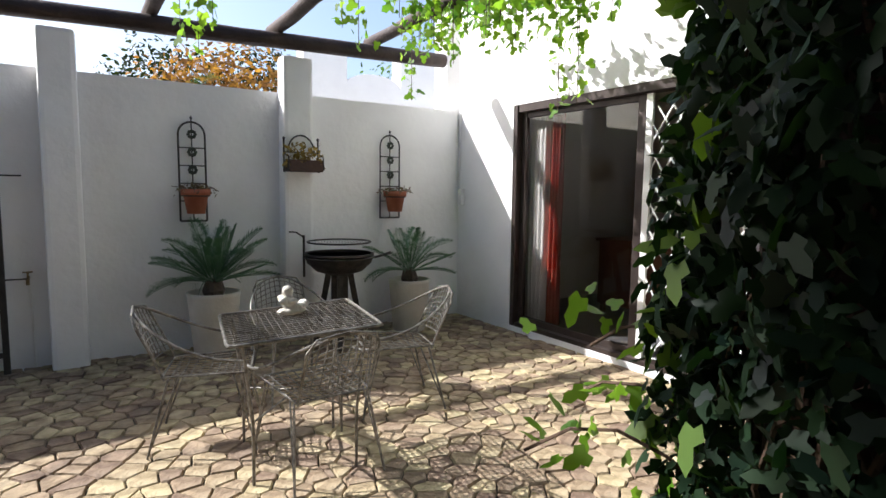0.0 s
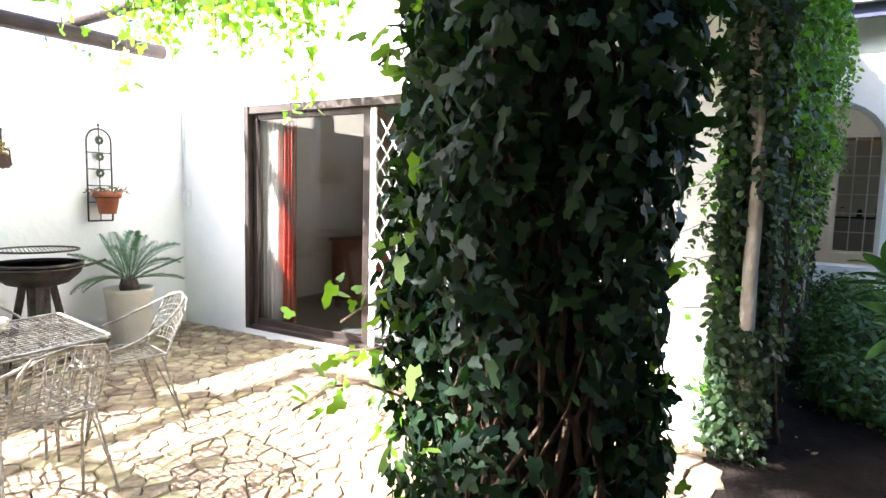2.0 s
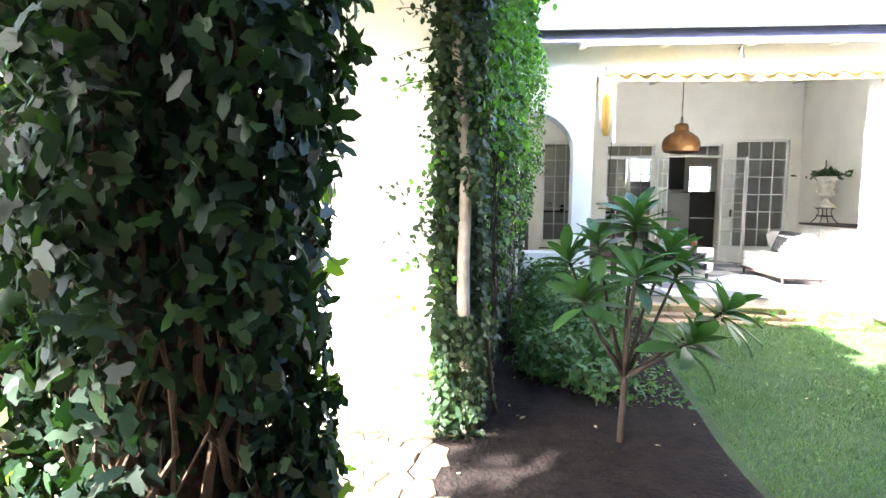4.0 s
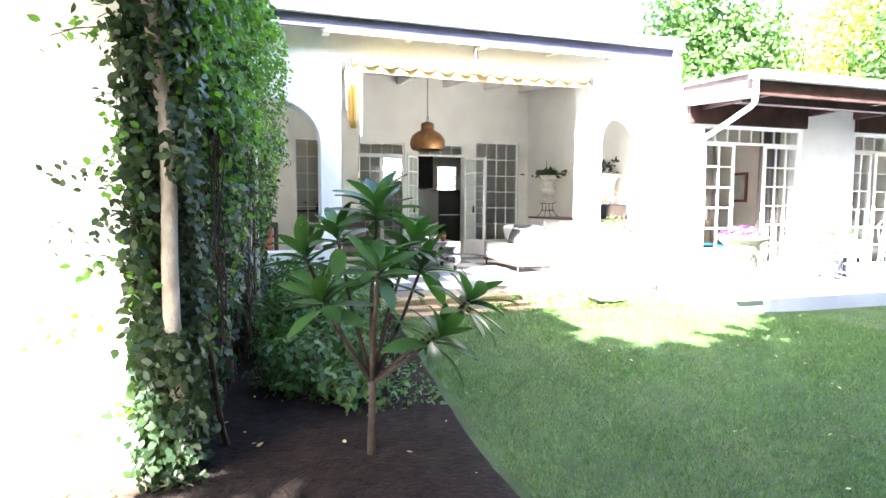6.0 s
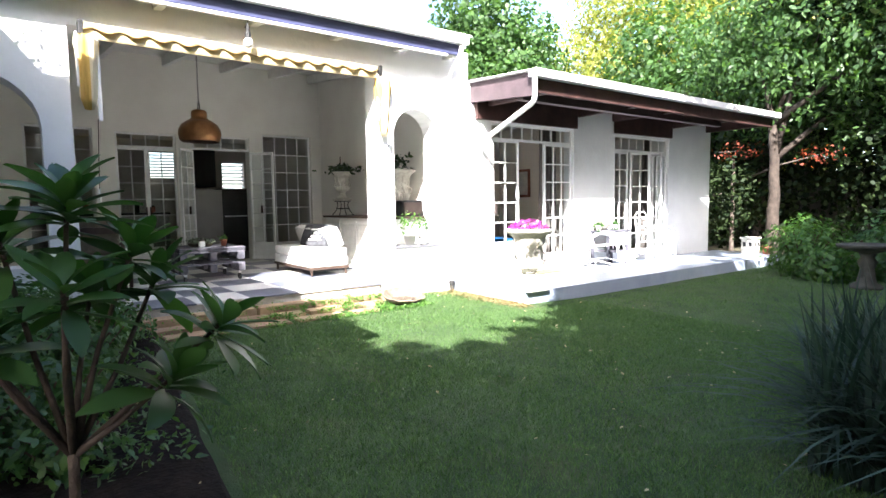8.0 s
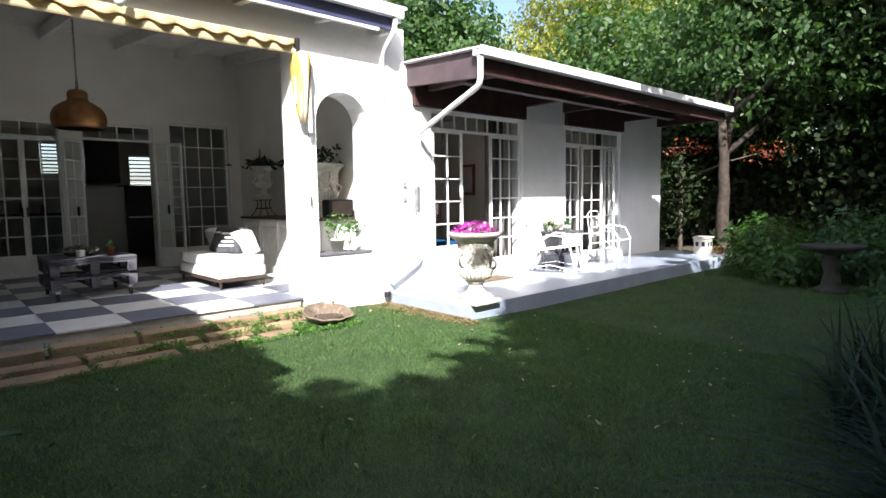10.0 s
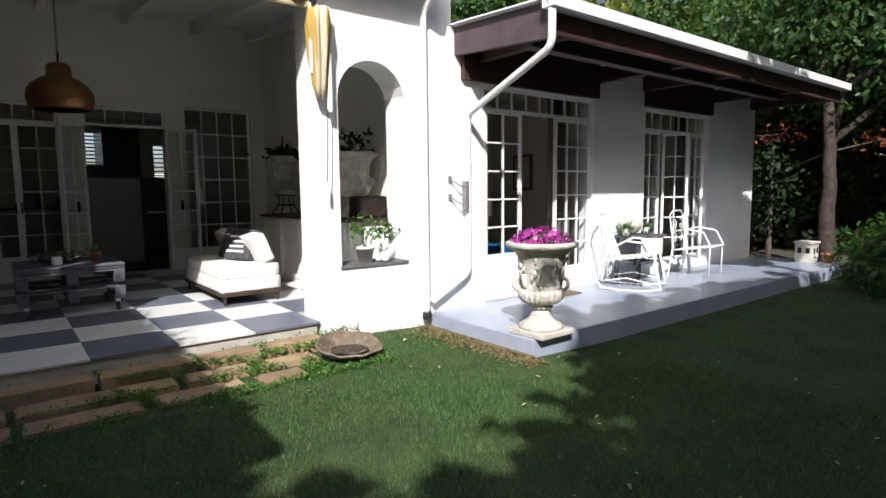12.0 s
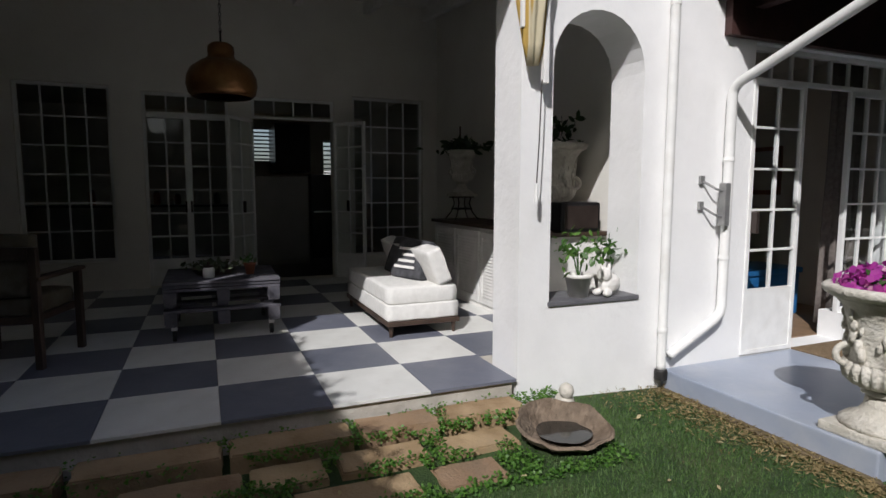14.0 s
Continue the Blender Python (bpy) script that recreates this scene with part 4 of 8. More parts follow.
for y, z, w, h in ((5.0, 1.45, 0.42, 0.55), (4.1, 1.45, 0.35, 0.4)):
    th = thing("picture", "framed picture on the room's pale wall", "picture", (7.4, y, z))
    part("frame", box(B(), -0.03, -0.002, -w / 2, w / 2, 0, h, 0.004), surface("picture_frame", (0.05, 0.035, 0.025), (0.09, 0.06, 0.04), 8, 0.5, 0.1, 40), th)
    part("image", box(B(), -0.034, -0.031, -w / 2 + .05, w / 2 - .05, 0.05, h - 0.05), surface("faded_print", (0.16, 0.17, 0.17), (0.30, 0.28, 0.24), 5, 0.6, 0.0), th)


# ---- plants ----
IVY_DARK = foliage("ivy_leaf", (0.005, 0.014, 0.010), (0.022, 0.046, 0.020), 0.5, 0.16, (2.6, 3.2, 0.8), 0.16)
# IVY_LIGHT: paler leaf colour for ivy with light behind it
IVY_LIGHT = foliage("pale_lit_ivy_leaf", (0.05, 0.11, 0.018), (0.11, 0.18, 0.03), 0.45, 0.45)
# climber leaf twice: bright for lit parts, darkened for shaded ones
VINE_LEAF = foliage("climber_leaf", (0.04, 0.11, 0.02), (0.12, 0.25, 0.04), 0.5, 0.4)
VINE_DARK = foliage("climber_leaf_shaded", (0.012, 0.029, 0.014), (0.034, 0.060, 0.022), 0.5, 0.25)
BUSH_LEAF = foliage("bed_bush_leaf", (0.025, 0.07, 0.022), (0.07, 0.14, 0.04), 0.5, 0.3)
STEM = surface("brown_climber_stem", (0.045, 0.028, 0.018), (0.12, 0.075, 0.048), 12, 0.85, 0.4, 60)


def with_leaves(th, name, pos, normals, size, outline, material, seed, hang=0.0):
    ob = new(name, leaves(name, pos, normals, size, outline, material, seed, hang))
    ob.parent = th
    ob["kind"] = "stuff"
    return ob


# ivy pillar beside the path: brick core, twisted stems, a thick coat of leaves
PX, PY, PR = 1.582, 0.812, 0.130
th = thing("ivy_pillar", "pillar wrapped in a thick coat of dark glossy ivy", "ivy", (PX, PY, 0))
# core colour is darkened to give the shade under the leaves
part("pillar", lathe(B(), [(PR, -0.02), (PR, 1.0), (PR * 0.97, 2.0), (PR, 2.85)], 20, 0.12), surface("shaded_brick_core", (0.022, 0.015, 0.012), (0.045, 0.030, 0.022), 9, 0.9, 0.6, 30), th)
rng = random.Random(7)
for k in range(64):
    a, tw, r = rng.uniform(0, 6.28), rng.uniform(-1.6, 1.6), PR + rng.uniform(0.0, 0.055)
    z0, z1 = rng.uniform(-0.02, 0.9), rng.uniform(1.5, 2.9)
    pts = []
    for i in range(15):
        s = i / 14
        q = a + tw * s + 0.8 * noise.noise((k * 1.7, s * 5, 0))
        rr = r + 0.035 * noise.noise((k, s * 3, 5)) + (0.05 * math.sin(s * 9 + k) if k % 5 == 0 else 0)
        pts.append((rr * math.cos(q), rr * math.sin(q), z0 + (z1 - z0) * s))
    w = rng.choice((0.0025, 0.004, 0.006, 0.009))
    part("stem", tube(B(), pts, [w * (1 - 0.5 * i / 14) for i in range(15)], 5), STEM, th)
g = np.random.default_rng(11)
n = 28000
a, z = g.uniform(0, 2 * np.pi, n), g.uniform(0.0, 3.0, n)
lump = np.array([noise.noise((math.cos(q) * 1.5, math.sin(q) * 1.5, h * 1.6)) for q, h in zip(a, z)])
keep = g.random(n) < 0.74 + 1.1 * lump
a, z, lump = a[keep], z[keep], lump[keep]
r = PR + 0.03 + 0.09 * g.random(len(a)) + 0.075 * np.clip(lump, -0.5, 1)
r += np.where(z < 0.7, 0.10 * (0.7 - z), 0)
pos = np.stack([r * np.cos(a), r * np.sin(a), z], 1)
nor = np.stack([np.cos(a), np.sin(a), 0.25 + 0 * a], 1) + 0.75 * g.normal(size=(len(a), 3))
# the leaves on the side along the path are single parts, the rest one mesh
facing = (np.cos(a) * -0.90 + np.sin(a) * -0.43 > 0.25) & (z > 0.55) & (z < 2.0)
idx = g.choice(np.flatnonzero(facing), 290, replace=False)
rest = np.setdiff1d(np.arange(len(a)), idx)
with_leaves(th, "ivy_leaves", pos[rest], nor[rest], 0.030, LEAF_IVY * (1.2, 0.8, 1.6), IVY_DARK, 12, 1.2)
IVY_ONE = []
for k in range(5):
    o = LEAF_IVY.copy()
    o[:, 2] += 0.12 * np.sin(o[:, 0] * 3 + k) * (0.5 + 0.3 * k / 4) - 0.12 * np.abs(o[:, 1])
    o[:, 1] *= 0.62 + 0.08 * k
    o[:, 0] *= 1.1
    mid = np.vstack([o, [[0.45, 0.0, 0.02 + 0.03 * (k % 2)]]])
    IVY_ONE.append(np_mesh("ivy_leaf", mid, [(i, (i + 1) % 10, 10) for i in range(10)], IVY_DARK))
t_, b_, n_ = frames_for(g, nor[idx], 1.4)
for j, i in enumerate(idx):
    ob = new("ivy_leaf", IVY_ONE[j % 5])
    ob.parent = th
    s = float(g.uniform(0.022, 0.042))
    m = Matrix((t_[j], b_[j], n_[j])).transposed().to_4x4()
    ob.matrix_basis = Matrix.Translation(Vector(pos[i]) + Vector(n_[j]) * 0.012) @ m @ Matrix.Scale(s, 4)
# paler leaves along the two flanks: the light from behind put into their colour
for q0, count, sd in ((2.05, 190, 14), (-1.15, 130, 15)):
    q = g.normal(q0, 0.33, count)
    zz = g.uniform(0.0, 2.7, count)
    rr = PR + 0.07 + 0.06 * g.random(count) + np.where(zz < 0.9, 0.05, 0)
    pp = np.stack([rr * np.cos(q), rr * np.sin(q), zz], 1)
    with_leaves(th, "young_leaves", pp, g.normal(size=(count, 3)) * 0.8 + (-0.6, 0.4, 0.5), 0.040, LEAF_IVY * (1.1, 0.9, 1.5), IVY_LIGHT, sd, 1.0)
# pale sprigs that stand out from the pillar, in the same lit leaf colour
for k, (q, z0, ln) in enumerate(((2.2, 0.95, 0.42), (2.0, 1.12, 0.30), (2.4, 0.55, 0.40), (2.7, 0.45, 0.36), (2.05, 0.40, 0.40), (2.9, 0.75, 0.20), (1.9, 1.0, 0.38), (2.2, 1.62, 0.18), (2.5, 1.85, 0.22), (2.3, 2.2, 0.3), (-0.45, 1.2, 0.22), (-0.6, 0.7, 0.26), (-0.5, 1.9, 0.25), (-0.4, 0.3, 0.3), (-0.55, 1.55, 0.2))):
    d = Vector((math.cos(q), math.sin(q), 0))
    pts = [d * (PR + 0.05 + 0.62 * ln * s) + Vector((0, 0, z0 + 0.10 * math.sin(s * 2.4) * ln / 0.4 - 0.05 * s)) for s in (0, 0.25, 0.5, 0.75, 1.0)]
    part("sprig_stem", tube(B(), pts, 0.0028, 5), STEM, th)
    m = 14
    ps = np.array([pts[0].lerp(pts[-1], 0.35 + 0.65 * i / m) + Vector((0, 0, 0.05 * math.sin(2.4 * i / m))) for i in range(m)]) + 0.03 * g.normal(size=(m, 3))
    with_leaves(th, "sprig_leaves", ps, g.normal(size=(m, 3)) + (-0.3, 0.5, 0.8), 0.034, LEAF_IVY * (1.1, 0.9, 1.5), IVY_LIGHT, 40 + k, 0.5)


# climber over the pergola: a mat on the rafters and hanging strands
th = thing("pergola_vine", "green climber draped over the pergola with hanging strands", "climber", (0, 0, 0))
strands = [(1.42, 4.05, 2.72, 0.66), (1.52, 4.15, 2.72, 0.45), (1.36, 4.25, 2.72, 0.5), (2.36, 3.98, 2.74, 0.50), (2.30, 4.10, 2.74, 0.35)]
rr = random.Random(3)
for i in range(46):
    s = rr.random()
    strands.append((3.22 + rr.uniform(-0.35, 0.40), 2.75 + 2.0 * s, 2.80, rr.uniform(0.15, 0.62) * (0.6 + 0.5 * (1 - s))))
strands += [(3.30, 3.15, 2.8, 0.98), (3.36, 3.05, 2.8, 0.92), (3.05, 4.5, 2.8, 0.75)]
ps, light = [], []
for k, (x, y, z, ln) in enumerate(strands):
    pts = [(x + 0.03 * noise.noise((k, i, 0)), y + 0.03 * noise.noise((k, i, 3)), z - ln * i / 6) for i in range(7)]
    part("strand", tube(B(), pts, 0.0025, 4), STEM, th)
    for i in range(max(4, int(ln * 40))):
        s = i / max(4, int(ln * 40))
        ps.append((x + 0.035 * g.normal(), y + 0.035 * g.normal(), z - ln * s))
ps = np.array(ps)
# strands use a brighter copy of the vine leaf, sunlight in its colour
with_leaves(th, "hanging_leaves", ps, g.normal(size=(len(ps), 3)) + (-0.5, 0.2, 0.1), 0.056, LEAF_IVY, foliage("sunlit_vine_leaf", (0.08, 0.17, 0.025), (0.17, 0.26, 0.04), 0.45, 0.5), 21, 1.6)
n = 900
ps = np.stack([g.uniform(2.75, 3.9, n), g.uniform(1.6, 4.7, n), g.uniform(2.74, 2.98, n)], 1)
with_leaves(th, "roof_leaves", ps, g.normal(size=(n, 3)) + (0, 0, 1.2), 0.08, LEAF_IVY, VINE_LEAF, 22)
n = 700
ps = np.stack([g.normal(PX, 0.5, n), g.normal(PY, 0.4, n), g.uniform(2.6, 3.05, n)], 1)
with_leaves(th, "roof_leaves", np.stack([g.uniform(1.5, 3.9, 4200), g.uniform(0.75, 2.5, 4200), g.uniform(2.75, 2.98, 4200)], 1), g.normal(size=(4200, 3)) + (0, 0, 1.2), 0.095, LEAF_IVY, VINE_LEAF, 25)
# unseen dense mat, added to hold sky light off the pillar
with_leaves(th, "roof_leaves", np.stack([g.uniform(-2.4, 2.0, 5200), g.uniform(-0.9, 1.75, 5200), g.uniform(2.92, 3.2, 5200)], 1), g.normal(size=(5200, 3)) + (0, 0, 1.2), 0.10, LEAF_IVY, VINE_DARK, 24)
with_leaves(th, "roof_leaves", ps, g.normal(size=(n, 3)) + (0, 0, 1.0), 0.075, LEAF_IVY, VINE_LEAF, 23)

# climber on the house corner and along the wall, with pale trunks
th = thing("wall_climber", "tall leafy climber covering the house wall beside the bed", "climber", (0, 0, 0))
for k, (x, y, x2, y2, zt, w) in enumerate(((3.96, 0.46, 3.98, 0.60, 3.3, 0.036), (3.98, 0.42, 4.02, 0.60, 0.75, 0.024), (4.12, 0.56, 4.02, 0.58, 3.2, 0.016), (4.7, 0.42, 4.9, 0.5, 3.2, 0.025), (5.4, 0.35, 5.5, 0.45, 3.2, 0.03), (4.35, 0.30, 4.1, 0.5, 1.6, 0.014))):
    pts = []
    for i in range(13):
        s = i / 12
        pts.append((x + (x2 - x) * s + 0.05 * noise.noise((k * 3, s * 3, 0)), y + (y2 - y) * s + 0.05 * noise.noise((k * 3, s * 3, 7)), -0.06 + zt * s))
    part("trunk", tube(B(), pts, [w * (1.15 - 0.4 * i / 12) for i in range(13)], 8), BARK_PALE if k == 0 else STEM, th, smooth=True)
for k in range(30):
    x0 = g.uniform(4.0, 6.8)
    y0 = 0.44 - 0.11 * (x0 - 4)
    pts = [(x0 + 0.12 * noise.noise((k, i * 0.6, 0)), y0 + 0.12 * noise.noise((k, i * 0.6, 3)) - 0.02, 0.1 + i * 0.24) for i in range(12)]
    part("stem", tube(B(), pts, 0.005, 4), STEM, th)
n = 46000
x = 3.98 + 3.45 * g.random(n) ** 1.15
z = g.uniform(0.05, 3.55, n)
lump = np.array([noise.noise((p * 1.3, q * 1.1, 2)) for p, q in zip(x, z)])
depth = 0.20 + 0.13 * (x - 4.0) + 0.22 * lump + np.where(z > 1.7, 0.14, 0)
y = 0.67 - np.clip(depth, 0.05, 0.85) * g.random(n) ** 0.45
thin = np.where((x < 4.2) & (z < 0.35), 0.6, 1.0) * np.where(lump < -0.12, 0.35, 1.0) * np.where(z < 1.3, 0.7, 1.0)
keep = g.random(n) < thin
x, y, z = x[keep], y[keep], z[keep]
pos = np.stack([x, y, z], 1)
nor = np.stack([-0.3 + 0 * x, -1 + 0 * x, 0.5 + 0 * x], 1) + 0.7 * g.normal(size=(len(x), 3))
# shade low on the wall is coloured in: darker leaves below, bright above
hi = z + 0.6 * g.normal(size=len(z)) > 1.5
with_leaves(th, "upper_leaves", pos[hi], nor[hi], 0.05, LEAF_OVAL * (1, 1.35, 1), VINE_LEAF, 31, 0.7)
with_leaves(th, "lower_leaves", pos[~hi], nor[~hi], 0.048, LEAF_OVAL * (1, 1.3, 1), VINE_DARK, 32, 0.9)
# leaves wrapped round the corner, behind and beside the leaning trunk, shade in their colour
n = 9500
z = g.uniform(-0.02, 3.5, n)
x = 4.12 - 0.22 * g.random(n) ** 1.6
y = 0.38 + 0.31 * g.random(n)
lump = np.array([noise.noise((q * 4, h * 2.2, 8)) for q, h in zip(y, z)])
keep = (x > 4.0 - 0.25 * lump) | (y > 0.56)
pos = np.stack([x, y, z], 1)[keep]
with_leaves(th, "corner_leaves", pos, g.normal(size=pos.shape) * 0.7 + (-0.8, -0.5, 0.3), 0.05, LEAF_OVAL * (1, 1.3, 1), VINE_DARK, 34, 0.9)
n = 1500
z = np.where(g.random(n) < 0.55, g.uniform(0.0, 0.72, n), g.uniform(1.85, 3.3, n))
pos = np.stack([g.uniform(3.86, 3.98, n), g.normal(0.52, 0.07, n), z], 1)
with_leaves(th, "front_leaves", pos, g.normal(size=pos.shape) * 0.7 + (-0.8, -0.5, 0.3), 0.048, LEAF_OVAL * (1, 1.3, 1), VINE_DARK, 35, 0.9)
# loose sprigs off the corner
for k in range(34):
    z0 = g.uniform(0.3, 2.6)
    ln = g.uniform(0.12, 0.42)
    p0 = Vector((3.98, 0.64, z0))
    d = Vector((-0.25, 0.40 + 0.35 * g.normal(), 0.1 + 0.3 * g.normal()))
    pts = [p0 + d * ln * s + Vector((0, 0, -0.08 * s * s)) for s in (0, 0.35, 0.7, 1)]
    part("sprig", tube(B(), pts, 0.0025, 4), STEM, th)
    m = int(6 + ln * 30)
    ps = np.array([pts[0].lerp(pts[-1], 0.2 + 0.8 * i / m) for i in range(m)]) + 0.03 * g.normal(size=(m, 3))
    with_leaves(th, "sprig_leaves", ps, g.normal(size=(m, 3)) + (-0.5, -0.6, 0.5), 0.042, LEAF_OVAL * (1, 1.3, 1), VINE_LEAF if k % 3 == 0 else VINE_DARK, 60 + k, 0.4)
# leafy mat over the eave's edge
n = 5200
ps = np.stack([g.uniform(3.6, 6.9, n), g.normal(-0.02, 0.11, n), g.uniform(3.42, 3.70, n)], 1)
with_leaves(th, "eave_leaves", ps, g.normal(size=(n, 3)) + (0, -0.4, 0.8), 0.085, LEAF_OVAL * (1, 1.3, 1), VINE_LEAF, 33, 0.3)

for x, y, r in ((6.42, 0.17, 0.036), (6.20, 0.21, 0.022)):
    th = thing("pergola_post", "slim white painted steel post among the climbers", "post", (x, y, -0.08), group="white posts")
    part("shaft", tube(B(), [(0, 0, 0), (0, 0, 3.58)], r, 12), WHITE_METAL, th, smooth=True)
    part("base_plate", box(B(), -0.07, 0.07, -0.07, 0.07, 0.0, 0.06, 0.01), WHITE_METAL, th)


# young broad-leaved shrub in the bed: every leaf a part
SHRUB = foliage("shrub_leaf", (0.015, 0.048, 0.014), (0.040, 0.098, 0.026), 0.45, 0.22, None, 0.28)
LANCE = []
for k in range(4):
    vv, ff = [], []
    for i in range(8):
        s = i / 7
        w = 0.185 * math.sin(math.pi * min(1, s ** 1.2 * 0.93 + 0.04)) ** 0.8
        zc = (0.10 + 0.05 * k) * s - (0.18 + 0.10 * k) * s * s
        vv += [(s, -w, zc + 0.035), (s, 0, zc), (s, w, zc + 0.035)]
    for i in range(7):
        for c in (0, 1):
            ff.append((3 * i + c, 3 * i + 3 + c, 3 * i + 4 + c, 3 * i + 1 + c))
    LANCE.append(np_mesh("leaf", vv, ff, SHRUB))


BROAD = []
for k in range(3):
    vv, ff = [], []
    for i in range(8):
        q = i / 7
        w = 0.27 * math.sin(math.pi * min(1, q ** 1.25 * 0.92 + 0.04)) ** 0.8
        zc = 0.08 * q - (0.16 + 0.08 * k) * q * q
        vv += [(q, -w, zc + 0.05), (q, 0, zc), (q, w, zc + 0.05)]
    for i in range(7):
        for c in (0, 1):
            ff.append((3 * i + c, 3 * i + 3 + c, 3 * i + 4 + c, 3 * i + 1 + c))
    BROAD.append(np_mesh("leaf", vv, ff, SHRUB))


def leafy_shrub(name, label, base, fork, tips, leaf_len, per, seed, bark, trunk_r, shapes=LANCE):
    th = thing(name, label, "shrub", base)
    b0 = Vector(base)
    f = Vector(fork) - b0
    part("trunk", tube(B(), [(0, 0, -0.03), f * 0.3 + Vector((0.012, 0, 0)), f * 0.7 - Vector((0.01, 0, 0)), f], [trunk_r * 1.25, trunk_r, trunk_r * 0.95, trunk_r], 9), bark, th, smooth=True)
    rg = random.Random(seed)
    for j, tip in enumerate(tips):
        p = Vector(tip[:3]) - b0
        mid = f.lerp(p, 0.5) + Vector((rg.uniform(-0.03, 0.03), rg.uniform(-0.03, 0.03), -0.04))
        part("branch", tube(B(), [f - (f * 0.08), mid, p], [trunk_r * 0.75, trunk_r * 0.5, trunk_r * 0.4], 7), bark, th, smooth=True)
        axis = (p - mid).normalized().lerp(Vector((0, 0, 1)), 0.35).normalized()
        q = axis.to_track_quat("Z", "Y").to_matrix().to_4x4()
        cnt = int(per * (tip[3] if len(tip) > 3 else 1))
        for i in range(cnt):
            s = i / cnt
            ob = new("leaf", shapes[rg.randrange(len(shapes))])
            ob.parent = th
            el = 12 - 75 * s + rg.uniform(-12, 12)
            ob.matrix_basis = Matrix.Translation(p - axis * 0.10 * (1 - s)) @ q @ pose(0, 0, 0, 0, 0, 137.5 * i + rg.uniform(-15, 15)) @ pose(0.008, 0, 0, rg.uniform(-15, 15), el, 0) @ Matrix.Scale(leaf_len * rg.uniform(0.75, 1.15) * (1 - 0.25 * s), 4)
    return th


leafy_shrub("leafy_shrub", "young shrub with rosettes of long glossy green leaves", (3.98, -0.42, -0.03), (4.0, -0.43, 0.40),
            ((4.0, -0.46, 1.30, 1.5), (4.06, -0.26, 1.16), (3.90, -0.16, 0.86), (4.12, -0.68, 1.12, 1.2), (4.25, -0.78, 0.98), (3.96, -0.97, 0.80, 1.2), (3.86, -0.76, 0.64), (4.35, -0.55, 0.95), (4.15, -0.10, 1.05), (3.75, -0.42, 1.02, 0.8)), 0.25, 18, 5, BARK_DARK, 0.020)

# overhanging branch with broad leaves beside the path, on its own small tree
th = leafy_shrub("small_tree", "small tree with broad dark leaves leaning over the lawn", (0.75, -2.6, -0.05), (0.85, -2.4, 1.6),
                 ((1.60, -0.74, 1.52, 0.6), (1.53, -0.76, 1.60, 0.7), (1.68, -0.94, 1.54, 0.6), (1.46, -0.68, 1.64, 0.5), (1.6, -1.4, 2.1), (1.2, -1.8, 2.5), (0.6, -2.0, 2.7), (0.4, -2.9, 2.6), (1.3, -2.6, 2.7), (0.9, -3.3, 2.5)), 0.16, 13, 8, BARK, 0.035, BROAD)

# low bushes filling the back of the bed
BUSHES = ((5.15, -0.10, 0.30, 0.38), (5.55, -0.45, 0.33, 0.36), (6.0, -0.15, 0.42, 0.52), (6.25, -0.60, 0.40, 0.45), (6.8, -0.35, 0.45, 0.55), (7.2, -0.85, 0.40, 0.42), (4.85, -0.42, 0.26, 0.22), (7.35, -0.2, 0.4, 0.6))
for k, (x, y, r, h) in enumerate(BUSHES):
    th = thing("bed_bush", "low dense green bush in the planting bed", "bush", (x, y, lawn_z(x, y) + 0.02), group="bed bushes")
    sb = B()
    for i in range(9):
        q = 6.28 * i / 9
        tube(sb, [(0, 0, -0.03), (r * 0.4 * math.cos(q), r * 0.4 * math.sin(q), h * 0.5), (r * 0.75 * math.cos(q + .3), r * 0.75 * math.sin(q + .3), h * 0.9)], 0.006, 4)
    part("stem", sb, STEM, th)
    n = int(1500 * r * h / 0.16)
    u = g.normal(size=(n, 3))
    u /= np.linalg.norm(u, axis=1, keepdims=True)
    rad = g.random((n, 1)) ** 0.35
    lum = np.array([1 + 0.35 * noise.noise(Vector(v) * 2 + Vector((k, 0, 0))) for v in u])[:, None]
    pos = u * rad * lum * (r, r, h * 0.62) + (0, 0, h * 0.55)
    pos[:, 2] = np.maximum(pos[:, 2], 0.01)
    with_leaves(th, "bush_leaves", pos, u + 0.5 * g.normal(size=(n, 3)) + (0, 0, 0.4), 0.058, LEAF_OVAL, BUSH_LEAF, 70 + k)
# sparse ground cover and fallen leaves on the soil
th = thing("ground_cover", "sparse creeping leaves over the soil", "ground cover", (0, 0, 0), kind="stuff")
n = 900
x, y = g.uniform(4.3, 7.0, n), g.normal(-0.75, 0.18, n)
pos = np.stack([x, y, np.array([lawn_z(p, q) for p, q in zip(x, y)]) + 0.04 + 0.10 * g.random(n)], 1)
with_leaves(th, "cover_leaves", pos[x > 4.5], g.normal(size=(int((x > 4.5).sum()), 3)) + (0, 0, 1.5), 0.05, LEAF_OVAL, BUSH_LEAF, 90)
n = 200
x, y = g.uniform(2.6, 7.8, n), g.uniform(-6.5, 0.5, n)
pos = np.stack([x, y, np.array([lawn_z(p, q) for p, q in zip(x, y)]) + np.where(y > -1.1, 0.06, 0.025)], 1)
ob = tagged(new("fallen_leaves", leaves("fallen_leaves", pos, g.normal(size=(n, 3)) * 0.3 + (0, 0, 1), 0.034, LEAF_OVAL, foliage("dry_leaf", (0.30, 0.24, 0.12), (0.45, 0.38, 0.22), 0.7, 0.1), 91)), "scattered dry fallen leaves on lawn and soil", "leaves", kind="stuff")


